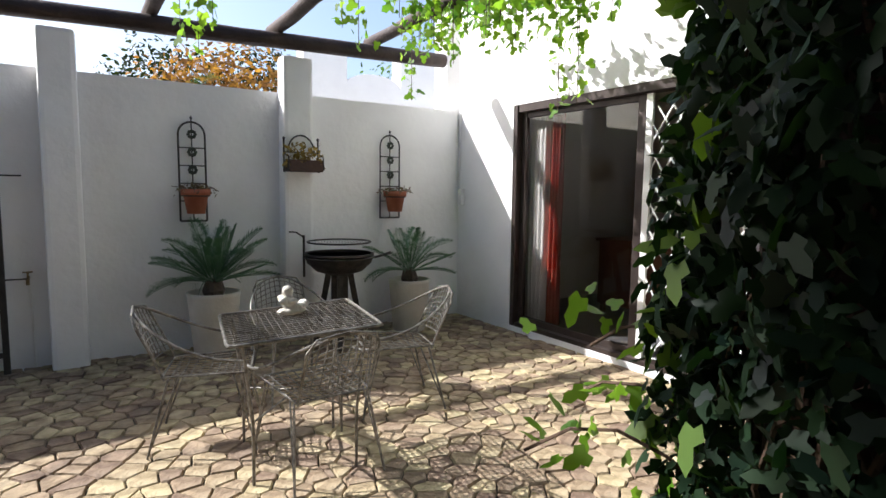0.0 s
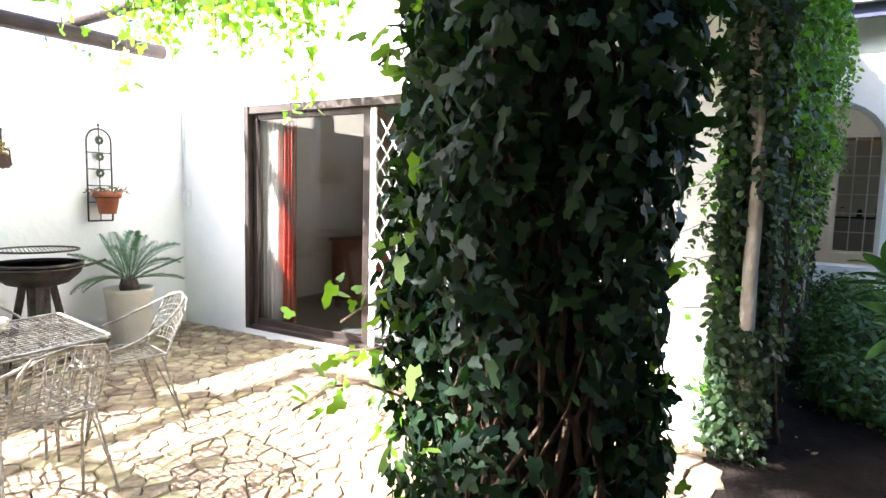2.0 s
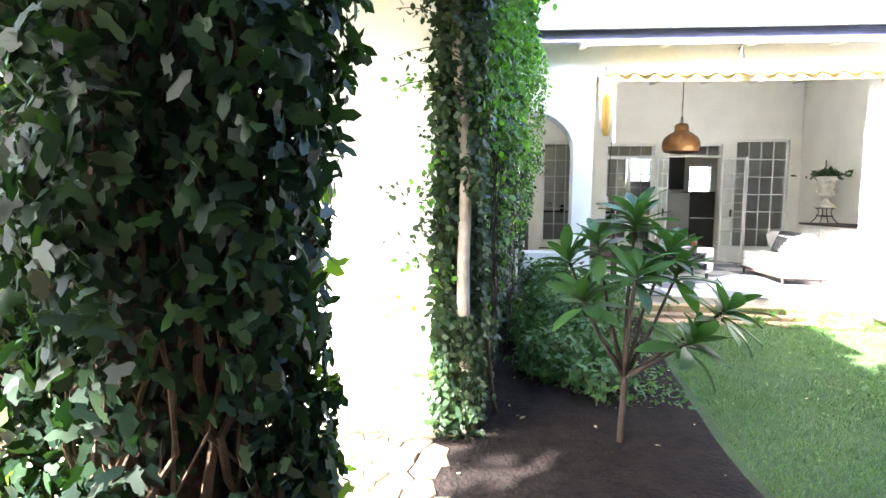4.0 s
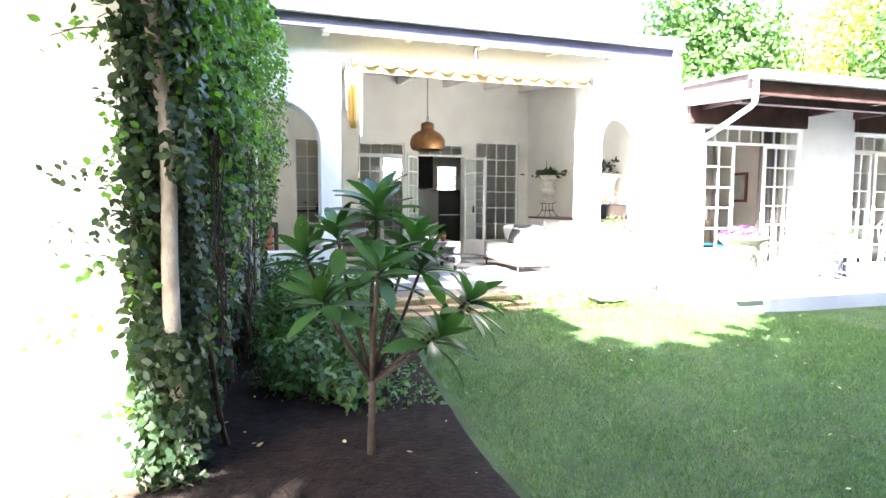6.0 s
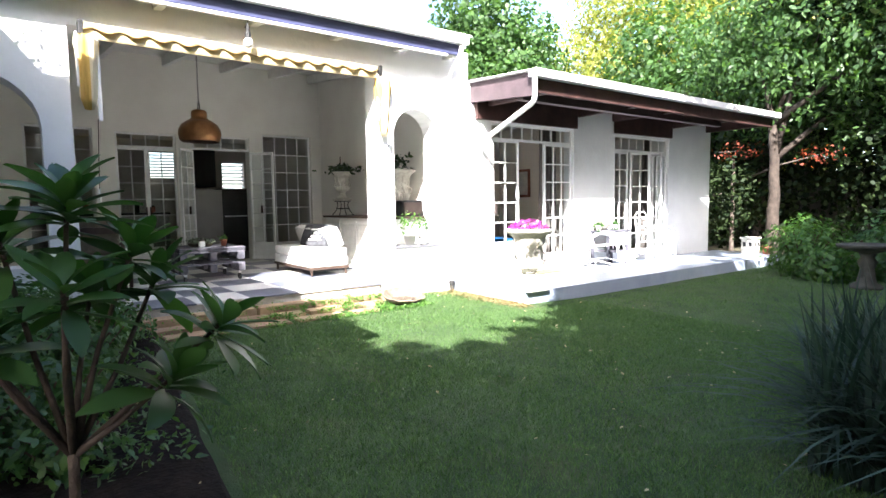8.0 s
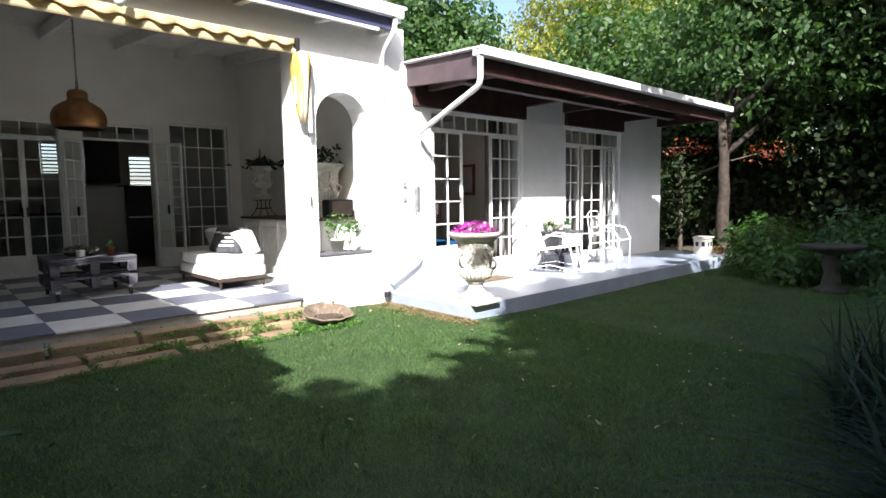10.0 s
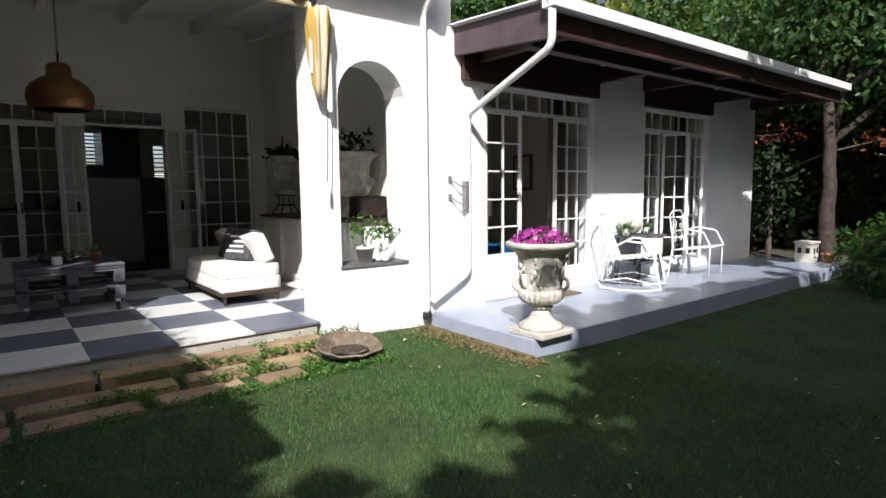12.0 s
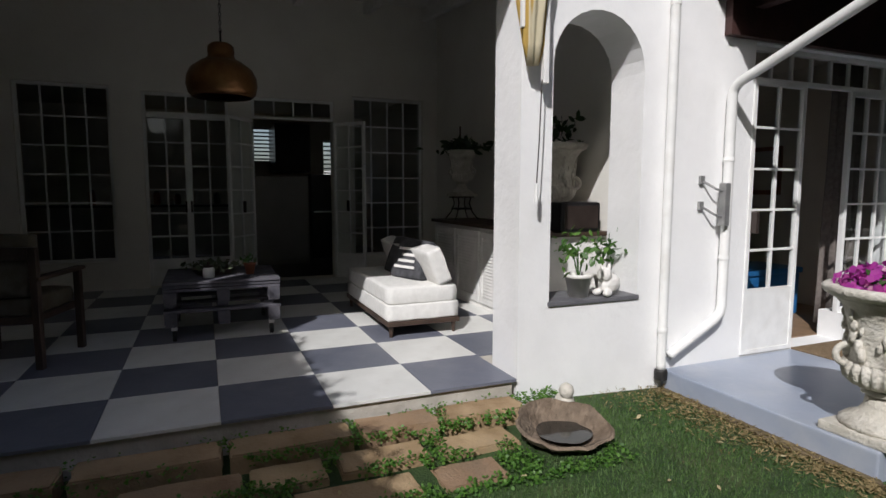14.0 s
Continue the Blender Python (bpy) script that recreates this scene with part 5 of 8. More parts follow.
# strap-leaved grass clump
def blades(name, base, count, length, spread, width, material, seed):
    r = np.random.default_rng(seed)
    vv, ff = [], []
    for i in range(count):
        q, tilt, ln = r.uniform(0, 6.28), r.uniform(0.05, 1.0) ** 0.8 * spread, length * r.uniform(0.55, 1.1)
        b = np.array([*(0.20 * spread * np.clip(r.normal(size=2), -1.6, 1.6)), 0.0])
        d = np.array([math.cos(q), math.sin(q), 0])
        side = np.array([-math.sin(q), math.cos(q), 0])
        k0 = len(vv)
        for j in range(6):
            s = j / 5
            p = b + d * ln * (0.15 * s + 0.85 * s * s) * tilt + np.array([0, 0, ln * (s * (1.05 - 0.25 * tilt) - 0.55 * tilt * s ** 2.4)])
            w = width * (1 - s) ** 0.6 * (0.6 + 0.4 * (s > 0)) * 0.5
            vv += [p - side * w, p + side * w]
        ff += [(k0 + 2 * j, k0 + 2 * j + 1, k0 + 2 * j + 3, k0 + 2 * j + 2) for j in range(5)]
    me = np_mesh(name, np.array(vv), ff, material)
    ob = new(name, me)
    ob.parent, ob["kind"] = base, "stuff"
    return ob


STRAP = foliage("blue_green_strap_leaf", (0.014, 0.030, 0.020), (0.040, 0.068, 0.044), 0.45, 0.2, (1.6, 1.8, 1.2), 0.25)
for x, y, c, ln in ((2.30, -3.60, 900, 1.02), (1.8, -4.3, 700, 1.0), (2.75, -4.85, 650, 0.85)):
    th = thing("strap_grass", "large clump of blue-green strap-leaved grass beside the lawn", "ornamental grass", (x, y, -0.05), group="strap grass clumps")
    blades("blades", th, c, ln, 1.05, 0.030, STRAP, int(x * 100))


# trees
def tree(name, label, at, trunk_h, trunk_r, crowns, leaf, material, bark, seed, density=260, outline=LEAF_CLUMP, group="", hang=0.2, lean=(0, 0)):
    """Tapered trunk, limbs to each crown mass, leaves scattered through lumpy crown masses with gaps."""
    th = thing(name, label, "tree", at, group=group)
    rg = np.random.default_rng(seed)
    top = Vector((lean[0], lean[1], trunk_h))
    tp = [Vector((0, 0, -0.1)).lerp(top, i / 8) + 0.10 * trunk_r / 0.2 * Vector((noise.noise((seed, i * 0.6, 0)), noise.noise((seed, i * 0.6, 5)), 0)) for i in range(9)]
    part("trunk", tube(B(), tp, [trunk_r * (1.35 - 0.7 * (i / 8) ** 0.6) for i in range(9)], 12), bark, th, smooth=True)
    P, N = [], []
    for j, (cx, cy, cz, rx, ry, rz) in enumerate(crowns):
        c = Vector((cx, cy, cz))
        a = tp[8 if j % 2 == 0 else 6]
        part("limb", tube(B(), [a, a.lerp(c, 0.5) + Vector((0.2 * rg.normal(), 0.2 * rg.normal(), 0.1)), c], [trunk_r * 0.6, trunk_r * 0.4, trunk_r * 0.15], 7), bark, th, smooth=True)
        n = int(density * (rx * ry + ry * rz + rx * rz))
        u = rg.normal(size=(n, 3))
        u /= np.linalg.norm(u, axis=1, keepdims=True)
        lum = np.array([1 + 0.55 * noise.noise(Vector(v) * 2.2 + Vector((seed, j, 0))) + 0.25 * noise.noise(Vector(v) * 5 + Vector((seed, j, 9))) for v in u])
        gap = np.array([noise.noise(Vector(v) * 3.5 + Vector((j, seed, 4))) for v in u]) > -0.32
        p = (u * (rg.random((n, 1)) ** 0.30) * lum[:, None] * (rx, ry, rz) + (cx, cy, cz))[gap]
        P.append(p)
        N.append(u[gap] + 0.7 * rg.normal(size=(len(p), 3)) + (0, 0, 0.35))
    P, N = np.concatenate(P), np.concatenate(N)
    P[:, 2] = np.maximum(P[:, 2], 0.05)
    ob = new("crown", leaves("crown", P, N, leaf, outline, material, seed, hang))
    ob.parent, ob["kind"] = th, "stuff"
    return th


T_GREEN = foliage("tree_leaf_green", (0.022, 0.055, 0.015), (0.07, 0.135, 0.035), 0.5, 0.35)
T_YELLOW = foliage("tree_leaf_yellow_green", (0.12, 0.15, 0.03), (0.30, 0.29, 0.07), 0.5, 0.4)
# T_DARK: leaf colour lowered to give the thicket its deep shade
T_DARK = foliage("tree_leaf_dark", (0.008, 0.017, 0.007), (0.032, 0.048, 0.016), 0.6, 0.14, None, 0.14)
T_ORANGE = foliage("tree_leaf_rust", (0.16, 0.07, 0.02), (0.30, 0.15, 0.05), 0.6, 0.4)
T_RED = foliage("red_bracts", (0.16, 0.03, 0.018), (0.30, 0.07, 0.03), 0.6, 0.4)

# unseen shade tree west of the lawn: crowns over its north-west set for their shadows
tree("shade_tree", "large spreading unseen tree added to shade the lawn", (-4.22, -4.58, -0.1), 4.2, 0.28,
     ((0.4, 7.0, 6.3, 2.2, 1.6, 0.9), (2.2, 6.4, 6.2, 1.7, 1.5, 0.8), (0.2, 4.4, 6.3, 2.4, 2.2, 1.1), (2.5, 4.2, 6.1, 1.6, 2.0, 0.9), (3.3, 7.5, 6.2, 1.4, 1.4, 0.8), (2.1, 8.3, 6.2, 1.7, 1.2, 0.8), (4.95, 2.9, 6.0, 0.9, 0.85, 0.6), (4.4, 3.6, 6.0, 0.6, 0.6, 0.5), (5.05, 1.8, 6.0, 0.8, 1.0, 0.6), (5.0, 0.4, 6.0, 0.8, 1.0, 0.6), (7.4, -2.8, 6.0, 0.8, 0.9, 0.5), (3.05, 5.6, 6.1, 0.8, 1.2, 0.7), (1.0, 1.8, 6.2, 2.8, 2.4, 1.2), (3.8, 2.0, 6.0, 1.4, 1.9, 0.9), (0.3, -0.8, 6.4, 3.0, 3.2, 1.3), (3.85, -0.4, 6.0, 1.45, 2.2, 0.9), (2.2, -3.2, 6.1, 2.4, 2.6, 1.2), (3.95, -3.4, 5.9, 1.3, 2.2, 0.9), (1.2, -5.8, 6.0, 3.0, 3.0, 1.3), (3.5, -5.6, 5.8, 1.5, 2.4, 1.0), (2.2, -8.4, 5.8, 3.0, 2.8, 1.3)), 0.34, T_GREEN, BARK, 41, 330)
# row of unseen dark trees, added to cut the light from the west
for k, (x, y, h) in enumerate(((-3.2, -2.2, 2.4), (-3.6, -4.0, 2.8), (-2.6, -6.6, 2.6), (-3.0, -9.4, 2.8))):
    tree("hedge_tree", "unseen dense dark tree added to block light from the west", (x, y, -0.1), h, 0.10, ((0, 0, 1.2, 1.0, 1.3, 1.2), (0.1, 0.3, 2.6, 1.1, 1.4, 1.3), (0, -0.5, 3.9, 1.0, 1.3, 1.2)), 0.2, T_DARK, BARK, 140 + k, 330, group="hedge trees")

# trees behind the wing and along the boundary
tree("garden_tree", "tall dense bright green tree behind the wing", (16.6, -13.6, -0.1), 5.0, 0.25, ((0, 0, 4.8, 2.2, 2.2, 2.6), (0.2, 0.3, 7.4, 1.7, 1.7, 2.2), (-0.6, -0.9, 6.2, 1.6, 1.8, 1.8), (-1.0, 0.9, 4.2, 1.8, 1.8, 1.8)), 0.16, T_GREEN, BARK, 51, 480, group="boundary trees")
tree("garden_tree", "tall feathery yellow-green tree behind the wing", (15.2, -20.0, -0.1), 4.5, 0.22, ((0, 0, 5.4, 2.6, 2.6, 2.8), (-1.6, -0.6, 4.6, 2.2, 2.2, 2.4), (-3.0, -1.0, 5.4, 2.0, 2.2, 2.4), (1.8, 1.2, 6.2, 2.0, 2.0, 2.2), (0.2, 0, 8.6, 2.4, 2.2, 2.2), (-2.8, -0.4, 8.2, 2.5, 2.2, 2.4), (-5.0, -0.6, 6.8, 2.2, 2.0, 2.6)), 0.17, T_YELLOW, BARK_PALE, 52, 480, LEAF_OVAL, "boundary trees", 0.9)
tree("garden_tree", "leaning tree with a brown trunk at the wing's far end", (7.25, -13.75, -0.1), 3.0, 0.13, ((0.1, -0.9, 4.2, 1.6, 1.4, 1.4), (-0.7, -0.3, 4.9, 1.5, 1.3, 1.3), (1.0, -0.8, 5.2, 1.5, 1.4, 1.4), (-0.9, -1.8, 3.6, 1.5, 1.3, 1.4), (-2.0, -0.8, 4.4, 1.4, 1.2, 1.3)), 0.13, T_GREEN, BARK_DARK, 53, 700, LEAF_OVAL, "boundary trees", 0.8, (0.15, -0.2))
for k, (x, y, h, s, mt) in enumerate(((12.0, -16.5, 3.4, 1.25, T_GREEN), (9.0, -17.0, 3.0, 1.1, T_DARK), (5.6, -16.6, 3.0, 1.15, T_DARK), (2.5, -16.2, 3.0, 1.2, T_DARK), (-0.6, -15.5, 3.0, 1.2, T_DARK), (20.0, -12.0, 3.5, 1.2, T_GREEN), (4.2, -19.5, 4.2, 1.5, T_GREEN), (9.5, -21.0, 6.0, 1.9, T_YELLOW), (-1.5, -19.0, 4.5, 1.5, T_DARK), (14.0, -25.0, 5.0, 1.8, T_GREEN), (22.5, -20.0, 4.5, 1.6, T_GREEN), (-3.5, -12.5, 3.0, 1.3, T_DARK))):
    tree("boundary_tree", ("tree of the boundary thicket, darkened in colour for deep shade", "tall green boundary tree", "pale green boundary tree")[0 if mt is T_DARK else 1 if mt is T_GREEN else 2], (x, y, -0.1), h, 0.13 * s,
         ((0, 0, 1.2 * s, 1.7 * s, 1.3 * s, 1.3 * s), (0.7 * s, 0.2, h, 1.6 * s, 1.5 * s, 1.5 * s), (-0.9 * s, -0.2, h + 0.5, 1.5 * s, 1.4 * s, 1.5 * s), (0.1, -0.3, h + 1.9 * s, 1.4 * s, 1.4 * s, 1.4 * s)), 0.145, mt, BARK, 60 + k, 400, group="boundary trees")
# extra tree, added so that its high crowns shade the thicket
tree("boundary_tree", "tall dark tree added to shade the far end of the lawn", (1.2, -14.2, -0.1), 4.5, 0.2, ((0, 0, 5.5, 2.6, 2.2, 1.6), (2.6, -0.3, 6.0, 2.2, 2.0, 1.5), (4.6, 0, 6.4, 1.8, 1.8, 1.3), (1.0, 0.6, 7.2, 2.0, 1.8, 1.3)), 0.2, T_DARK, BARK, 95, 360, group="boundary trees")
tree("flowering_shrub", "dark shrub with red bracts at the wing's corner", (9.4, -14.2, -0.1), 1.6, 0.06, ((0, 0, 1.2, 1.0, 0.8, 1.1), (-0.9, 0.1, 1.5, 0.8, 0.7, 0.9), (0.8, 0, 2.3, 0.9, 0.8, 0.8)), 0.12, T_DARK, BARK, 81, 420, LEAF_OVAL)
tree("red_creeper", "red-leaved creeper under the wing's far eave", (8.6, -14.6, -0.1), 2.3, 0.05, ((-0.3, 0.3, 2.5, 0.7, 0.4, 0.22), (-1.9, 0.1, 2.3, 0.5, 0.4, 0.22)), 0.08, T_RED, BARK, 82, 200, LEAF_OVAL)
for k, (x, y, r, h) in enumerate(((5.55, -10.9, 0.62, 0.85), (5.0, -10.4, 0.45, 0.5), (5.9, -12.0, 0.7, 0.9), (4.4, -11.2, 0.7, 0.75), (4.6, -12.6, 0.9, 1.0), (3.3, -11.6, 0.8, 0.8), (2.2, -11.0, 0.8, 0.9), (3.4, -9.6, 0.5, 0.35), (1.5, -9.6, 0.8, 0.7))):
    th = thing("border_bush", "bright green leafy bush at the end of the terrace" if k < 3 else "dark green border bush", "bush", (x, y, -0.05), group="border bushes")
    sb = B()
    for i in range(8):
        q = 6.28 * i / 8
        tube(sb, [(0, 0, -0.05), (r * 0.4 * math.cos(q), r * 0.4 * math.sin(q), h * 0.5), (r * 0.7 * math.cos(q), r * 0.7 * math.sin(q), h * 0.85)], 0.008, 4)
    part("stem", sb, STEM, th)
    n = int(1900 * r)
    u = g.normal(size=(n, 3))
    u /= np.linalg.norm(u, axis=1, keepdims=True)
    lum = np.array([1 + 0.4 * noise.noise(Vector(v) * 2 + Vector((k, 3, 0))) for v in u])[:, None]
    pos = u * (g.random((n, 1)) ** 0.35) * lum * (r, r, h * 0.6) + (0, 0, h * 0.5)
    pos[:, 2] = np.maximum(pos[:, 2], 0.01)
    with_leaves(th, "bush_leaves", pos, u + 0.5 * g.normal(size=(n, 3)) + (0, 0, 0.5), 0.10, LEAF_OVAL, foliage("bright_bush_leaf", (0.03, 0.08, 0.018), (0.08, 0.16, 0.035), 0.45, 0.35) if k < 3 else BUSH_LEAF, 120 + k)
# boundary wall behind the thicket
wall("wall_boundary_south", "y", -18.2, -18.0, -12, 26, -0.1, 2.0, (), surface("weathered_grey_wall", (0.10, 0.09, 0.08), (0.16, 0.15, 0.13), 3, 0.9, 0.3, 30, space="World"), "weathered grey boundary wall behind the thicket")
wall("wall_boundary_east", "x", 24.0, 24.2, -18, 20, -0.1, 2.0, (), PLASTER, "white boundary wall")
wall("wall_boundary_west", "x", -8.2, -8.0, -18, 18, -0.1, 2.0, (), PLASTER, "white boundary wall")

# beyond the courtyard: neighbour's stepped parapet and trees
wall("neighbour_parapet", "y", 9.0, 9.3, 3.79, 8.11, -0.1, 3.53, ((4.49, 5.44, 2.99, 4.5),), PLASTER, "white plastered stepped parapet of the next house")
bm = B()
prism(bm, [(4.49, 2.97)] + [(4.97 - 0.479 * math.cos(math.pi * i / 10), 2.99 + 0.20 * math.sin(math.pi * i / 10)) for i in range(11)] + [(5.44, 2.97)], "y", 9.02, 9.28)
solid("parapet_curve", bm, PLASTER, "rounded white parapet between two blocks", "parapet", "structure")
tree("rust_tree", "tree with rust-coloured autumn leaves behind the wall", (4.6, 17.0, -0.1), 3.5, 0.16, ((0, 0, 4.3, 1.6, 1.4, 1.3), (-1.2, 0, 3.6, 1.3, 1.2, 1.2), (0.9, -0.2, 3.4, 1.2, 1.2, 1.2)), 0.17, T_ORANGE, BARK, 91, 240, LEAF_OVAL)
tree("back_tree", "dark green tree behind the courtyard wall", (3.2, 18.5, -0.1), 3.0, 0.14, ((0, 0, 4.4, 1.6, 1.3, 1.2), (1.5, 0.2, 3.9, 1.5, 1.2, 1.3), (2.7, 0, 4.6, 1.3, 1.2, 1.3), (-0.6, 0, 3.4, 1.2, 1.2, 1.0)), 0.16, T_DARK, BARK_DARK, 96, 260, LEAF_OVAL)
tree("back_tree", "green tree behind the courtyard wall", (6.2, 16.0, -0.1), 2.6, 0.12, ((0, 0, 3.0, 1.3, 1.2, 1.1), (-1.2, 0.2, 2.6, 1.0, 1.0, 1.0)), 0.16, T_YELLOW, BARK, 92, 240, LEAF_OVAL)
tree("back_tree", "tall dark green tree behind the courtyard wall", (9.6, 15.5, -0.1), 3.4, 0.15, ((0, 0, 4.2, 1.3, 1.3, 1.5), (-0.6, 0, 3.0, 1.2, 1.2, 1.2), (0.8, 0.1, 2.6, 1.3, 1.3, 1.2)), 0.17, T_GREEN, BARK, 93, 240, LEAF_OVAL)
tree("back_tree", "dark green tree beside the house", (8.2, 11.5, -0.1), 2.2, 0.12, ((0, 0, 2.4, 1.0, 1.0, 1.2), (0.7, 0, 3.0, 0.8, 0.8, 0.9)), 0.14, T_DARK, BARK, 94, 300, LEAF_OVAL)
th = thing("palm", "grey-green palm behind the courtyard wall", "palm tree", (3.0, 15.5, -0.1))
part("trunk", tube(B(), [(0, 0, 0), (0.08, 0, 1.6), (0, 0, 3.2)], [0.2, 0.16, 0.14], 10), BARK, th, smooth=True)
PALM = [frond_mesh("frond", 1.6, d, 70 + i, foliage("palm_frond", (0.06, 0.11, 0.06), (0.12, 0.18, 0.10), 0.5, 0.2)) for i, d in enumerate((0.5, 0.8))]
for i in range(20):
    ob = new("frond", PALM[i % 2])
    ob.parent = th
    ob.matrix_basis = pose(0, 0, 3.2, 0, 0, 137.5 * i) @ pose(0, 0, 0, 0, -55 * (i / 20) + 5, 0)

# lawn blades
r = np.random.default_rng(77)
n = 460000
t = r.random(n)
x = np.where(t < 0.7, r.uniform(1.0, 8.05, n), r.uniform(1.0, 6.6, n))
y = np.where(t < 0.7, r.uniform(-6.2, -0.9, n), r.uniform(-12.5, -4.0, n))
bed = (y > -1.06 - 0.09 * np.maximum(0, x - 4.0))
pave = ((x > 7.36) & (y > -4.0)) | ((x > 6.56) & (y < -5.28)) | (x > 7.98)
dirt = ((x > 6.3) & (y < -5.02) & (r.random(n) < 0.7)) | ((x > 7.75) & (y < -4.2) & (r.random(n) < 0.55))
ok = ~(bed | pave | dirt)
x, y = x[ok], y[ok]
n = len(x)
gx, gy = (x - 5.0) / 3.0, (y + 6.5) / 2.0
z = -0.050 + 0.085 * np.clip(gx, 0, 1) * np.clip(gy, 0, 1)
q, h, w = r.uniform(0, 6.28, n), r.uniform(0.012, 0.034, n), r.uniform(0.0018, 0.0036, n)
d = np.stack([np.cos(q), np.sin(q), 0 * q], 1)
s = np.stack([-np.sin(q), np.cos(q), 0 * q], 1)
base = np.stack([x, y, z], 1)
tip = base + d * (h * r.uniform(0.2, 1.1, n))[:, None] + np.stack([0 * h, 0 * h, h], 1)
vv = np.stack([base - s * w[:, None], base + s * w[:, None], tip], 1).reshape(-1, 3)
tagged(new("grass", np_mesh("grass", vv, np.arange(3 * n).reshape(-1, 3), foliage("grass_blade", (0.036, 0.082, 0.025), (0.118, 0.196, 0.062), 0.5, 0.3, (1.9, 2.1, 0.95), 0.25))), "short mown green grass blades of the lawn", "grass", kind="stuff")


# ---- windows and doors ----
def window(name, label, x, y0, y1, z0, z1, cols, rows, kind="structure", category="window"):
    th = thing(name, label, category, (x, 0, 0), kind=kind)
    glazed(th, y0, y1, z0, z1, cols, rows, name="window_frame")
    return th


STEEL_W = "white steel-framed window with small square panes"
window("window_1", STEEL_W, 12.58, 0.10, 0.72, 0.56, 2.57, 3, 6)
window("window_2", STEEL_W, 12.58, -1.40, -0.48, 0.56, 2.57, 4, 6)
window("window_3", STEEL_W, 12.58, -5.19, -4.20, 0.50, 2.62, 4, 6)
th = thing("door_2", "white steel french doors with small panes, closed", "door", (12.56, 0, 0), kind="structure")
glazed(th, -2.66, -1.72, 2.27, 2.53, 4, 1, name="transom")
for a, b in ((-2.66, -2.19), (-2.19, -1.72)):
    lf = glazed(th, a, b, FLOOR + 0.01, 2.27, 2, 6, panel=0.28)
    part("handle", box(B(), -0.05, -0.02, (a if a < -2.4 else b) + (0.44 if a < -2.4 else -0.44), (a if a < -2.4 else b) + (0.46 if a < -2.4 else -0.42), 1.12, 1.26, 0.004), ALU_DARK, lf)
th = thing("door_3", "white steel french doors standing open to the kitchen", "door", (12.56, 0, 0), kind="structure")
glazed(th, -3.95, -2.93, 2.28, 2.54, 4, 1, name="transom")
for y, rz, a, b in ((-2.93, 52, 0.0, 0.50), (-3.95, -52, -0.50, 0.0)):
    lf = glazed(th, a, b, FLOOR + 0.01, 2.26, 2, 6, panel=0.28)
    lf.matrix_basis = pose(-0.05, y, 0, 0, 0, rz)
    part("handle", box(B(), -0.05, -0.02, a + 0.235, a + 0.265, 1.12, 1.26, 0.004), ALU_DARK, lf)
# wing window and door groups
th = thing("door_4", "white steel glazed garden door with side light, one leaf open", "door", (8.08, 0, 0), kind="structure")
glazed(th, -7.92, -6.06, 2.20, 2.46, 8, 1, name="transom")
lf = glazed(th, -6.62, -6.06, 0.15, 2.20, 2, 5, panel=0.46, x=-0.07)
part("handle", box(B(), -0.14, -0.09, -6.12, -6.09, 1.08, 1.24, 0.004), ALU_DARK, lf)
lf = glazed(th, -7.92, -7.26, 0.37, 2.20, 3, 6, name="side_light")
bm = B()
box(bm, 8.0, 8.215, -7.92, -7.26, 0.13, 0.37)
solid("window_sill_wall", bm, PLASTER, "low white plastered wall below the side light", "wall", "structure")
th = thing("window_4", "white steel casement window with leaves standing open", "window", (8.08, 0, 0), kind="structure")
glazed(th, -10.78, -9.04, 2.16, 2.45, 7, 1, name="transom")
glazed(th, -9.52, -9.04, 0.31, 2.16, 2, 6, name="side_light")
glazed(th, -10.78, -10.30, 0.31, 2.16, 2, 6, name="side_light")
for y, rz, a, b in ((-9.54, 38, -0.38, 0.0), (-10.28, -58, 0.0, 0.38)):
    lf = glazed(th, a, b, 0.32, 2.14, 2, 6)
    lf.matrix_basis = pose(-0.04, y, 0, 0, 0, -rz)
bm = B()
box(bm, 8.0, 8.215, -10.78, -9.04, 0.13, 0.31)
solid("window_sill_wall", bm, PLASTER, "low white plastered wall below the casement", "wall", "structure")
CLOTH_GREY = surface("grey_brown_curtain", (0.13, 0.11, 0.10), (0.19, 0.165, 0.15), 30, 0.9, 0.1, 120)
curtain(8.34, -7.86, -7.45, 0.2, 2.5, CLOTH_GREY, "grey-brown curtain inside the garden door", 5, 1)
curtain(8.34, -6.3, -6.08, 0.2, 2.5, CLOTH_GREY, "grey-brown curtain inside the garden door", 3, 3)
curtain(8.36, -9.45, -9.1, 0.2, 2.5, CLOTH_GREY, "grey-brown curtain inside the casement window", 4, 5)
curtain(8.36, -10.72, -10.4, 0.2, 2.5, CLOTH_GREY, "grey-brown curtain inside the casement window", 4, 6)
th = thing("picture", "small framed picture on the bedroom wall", "picture", (9.7, -8.42, 1.35))
part("frame", box(B(), -0.2, 0.2, 0.002, 0.03, 0, 0.55, 0.004), RED_WOOD, th)
part("image", box(B(), -0.15, 0.15, 0.031, 0.034, 0.05, 0.5), surface("pale_print", (0.4, 0.38, 0.34), (0.55, 0.52, 0.46), 6, 0.6, 0.0), th)
th = thing("blue_chest", "bright blue plastic chest inside the garden door", "chest", (9.1, -7.5, 0.15))
BLUE = surface("blue_plastic", (0.02, 0.12, 0.32), (0.03, 0.16, 0.40), 6, 0.4, 0.05, 60)
part("body", box(B(), -0.25, 0.25, -0.4, 0.4, 0, 0.42, 0.02), BLUE, th)
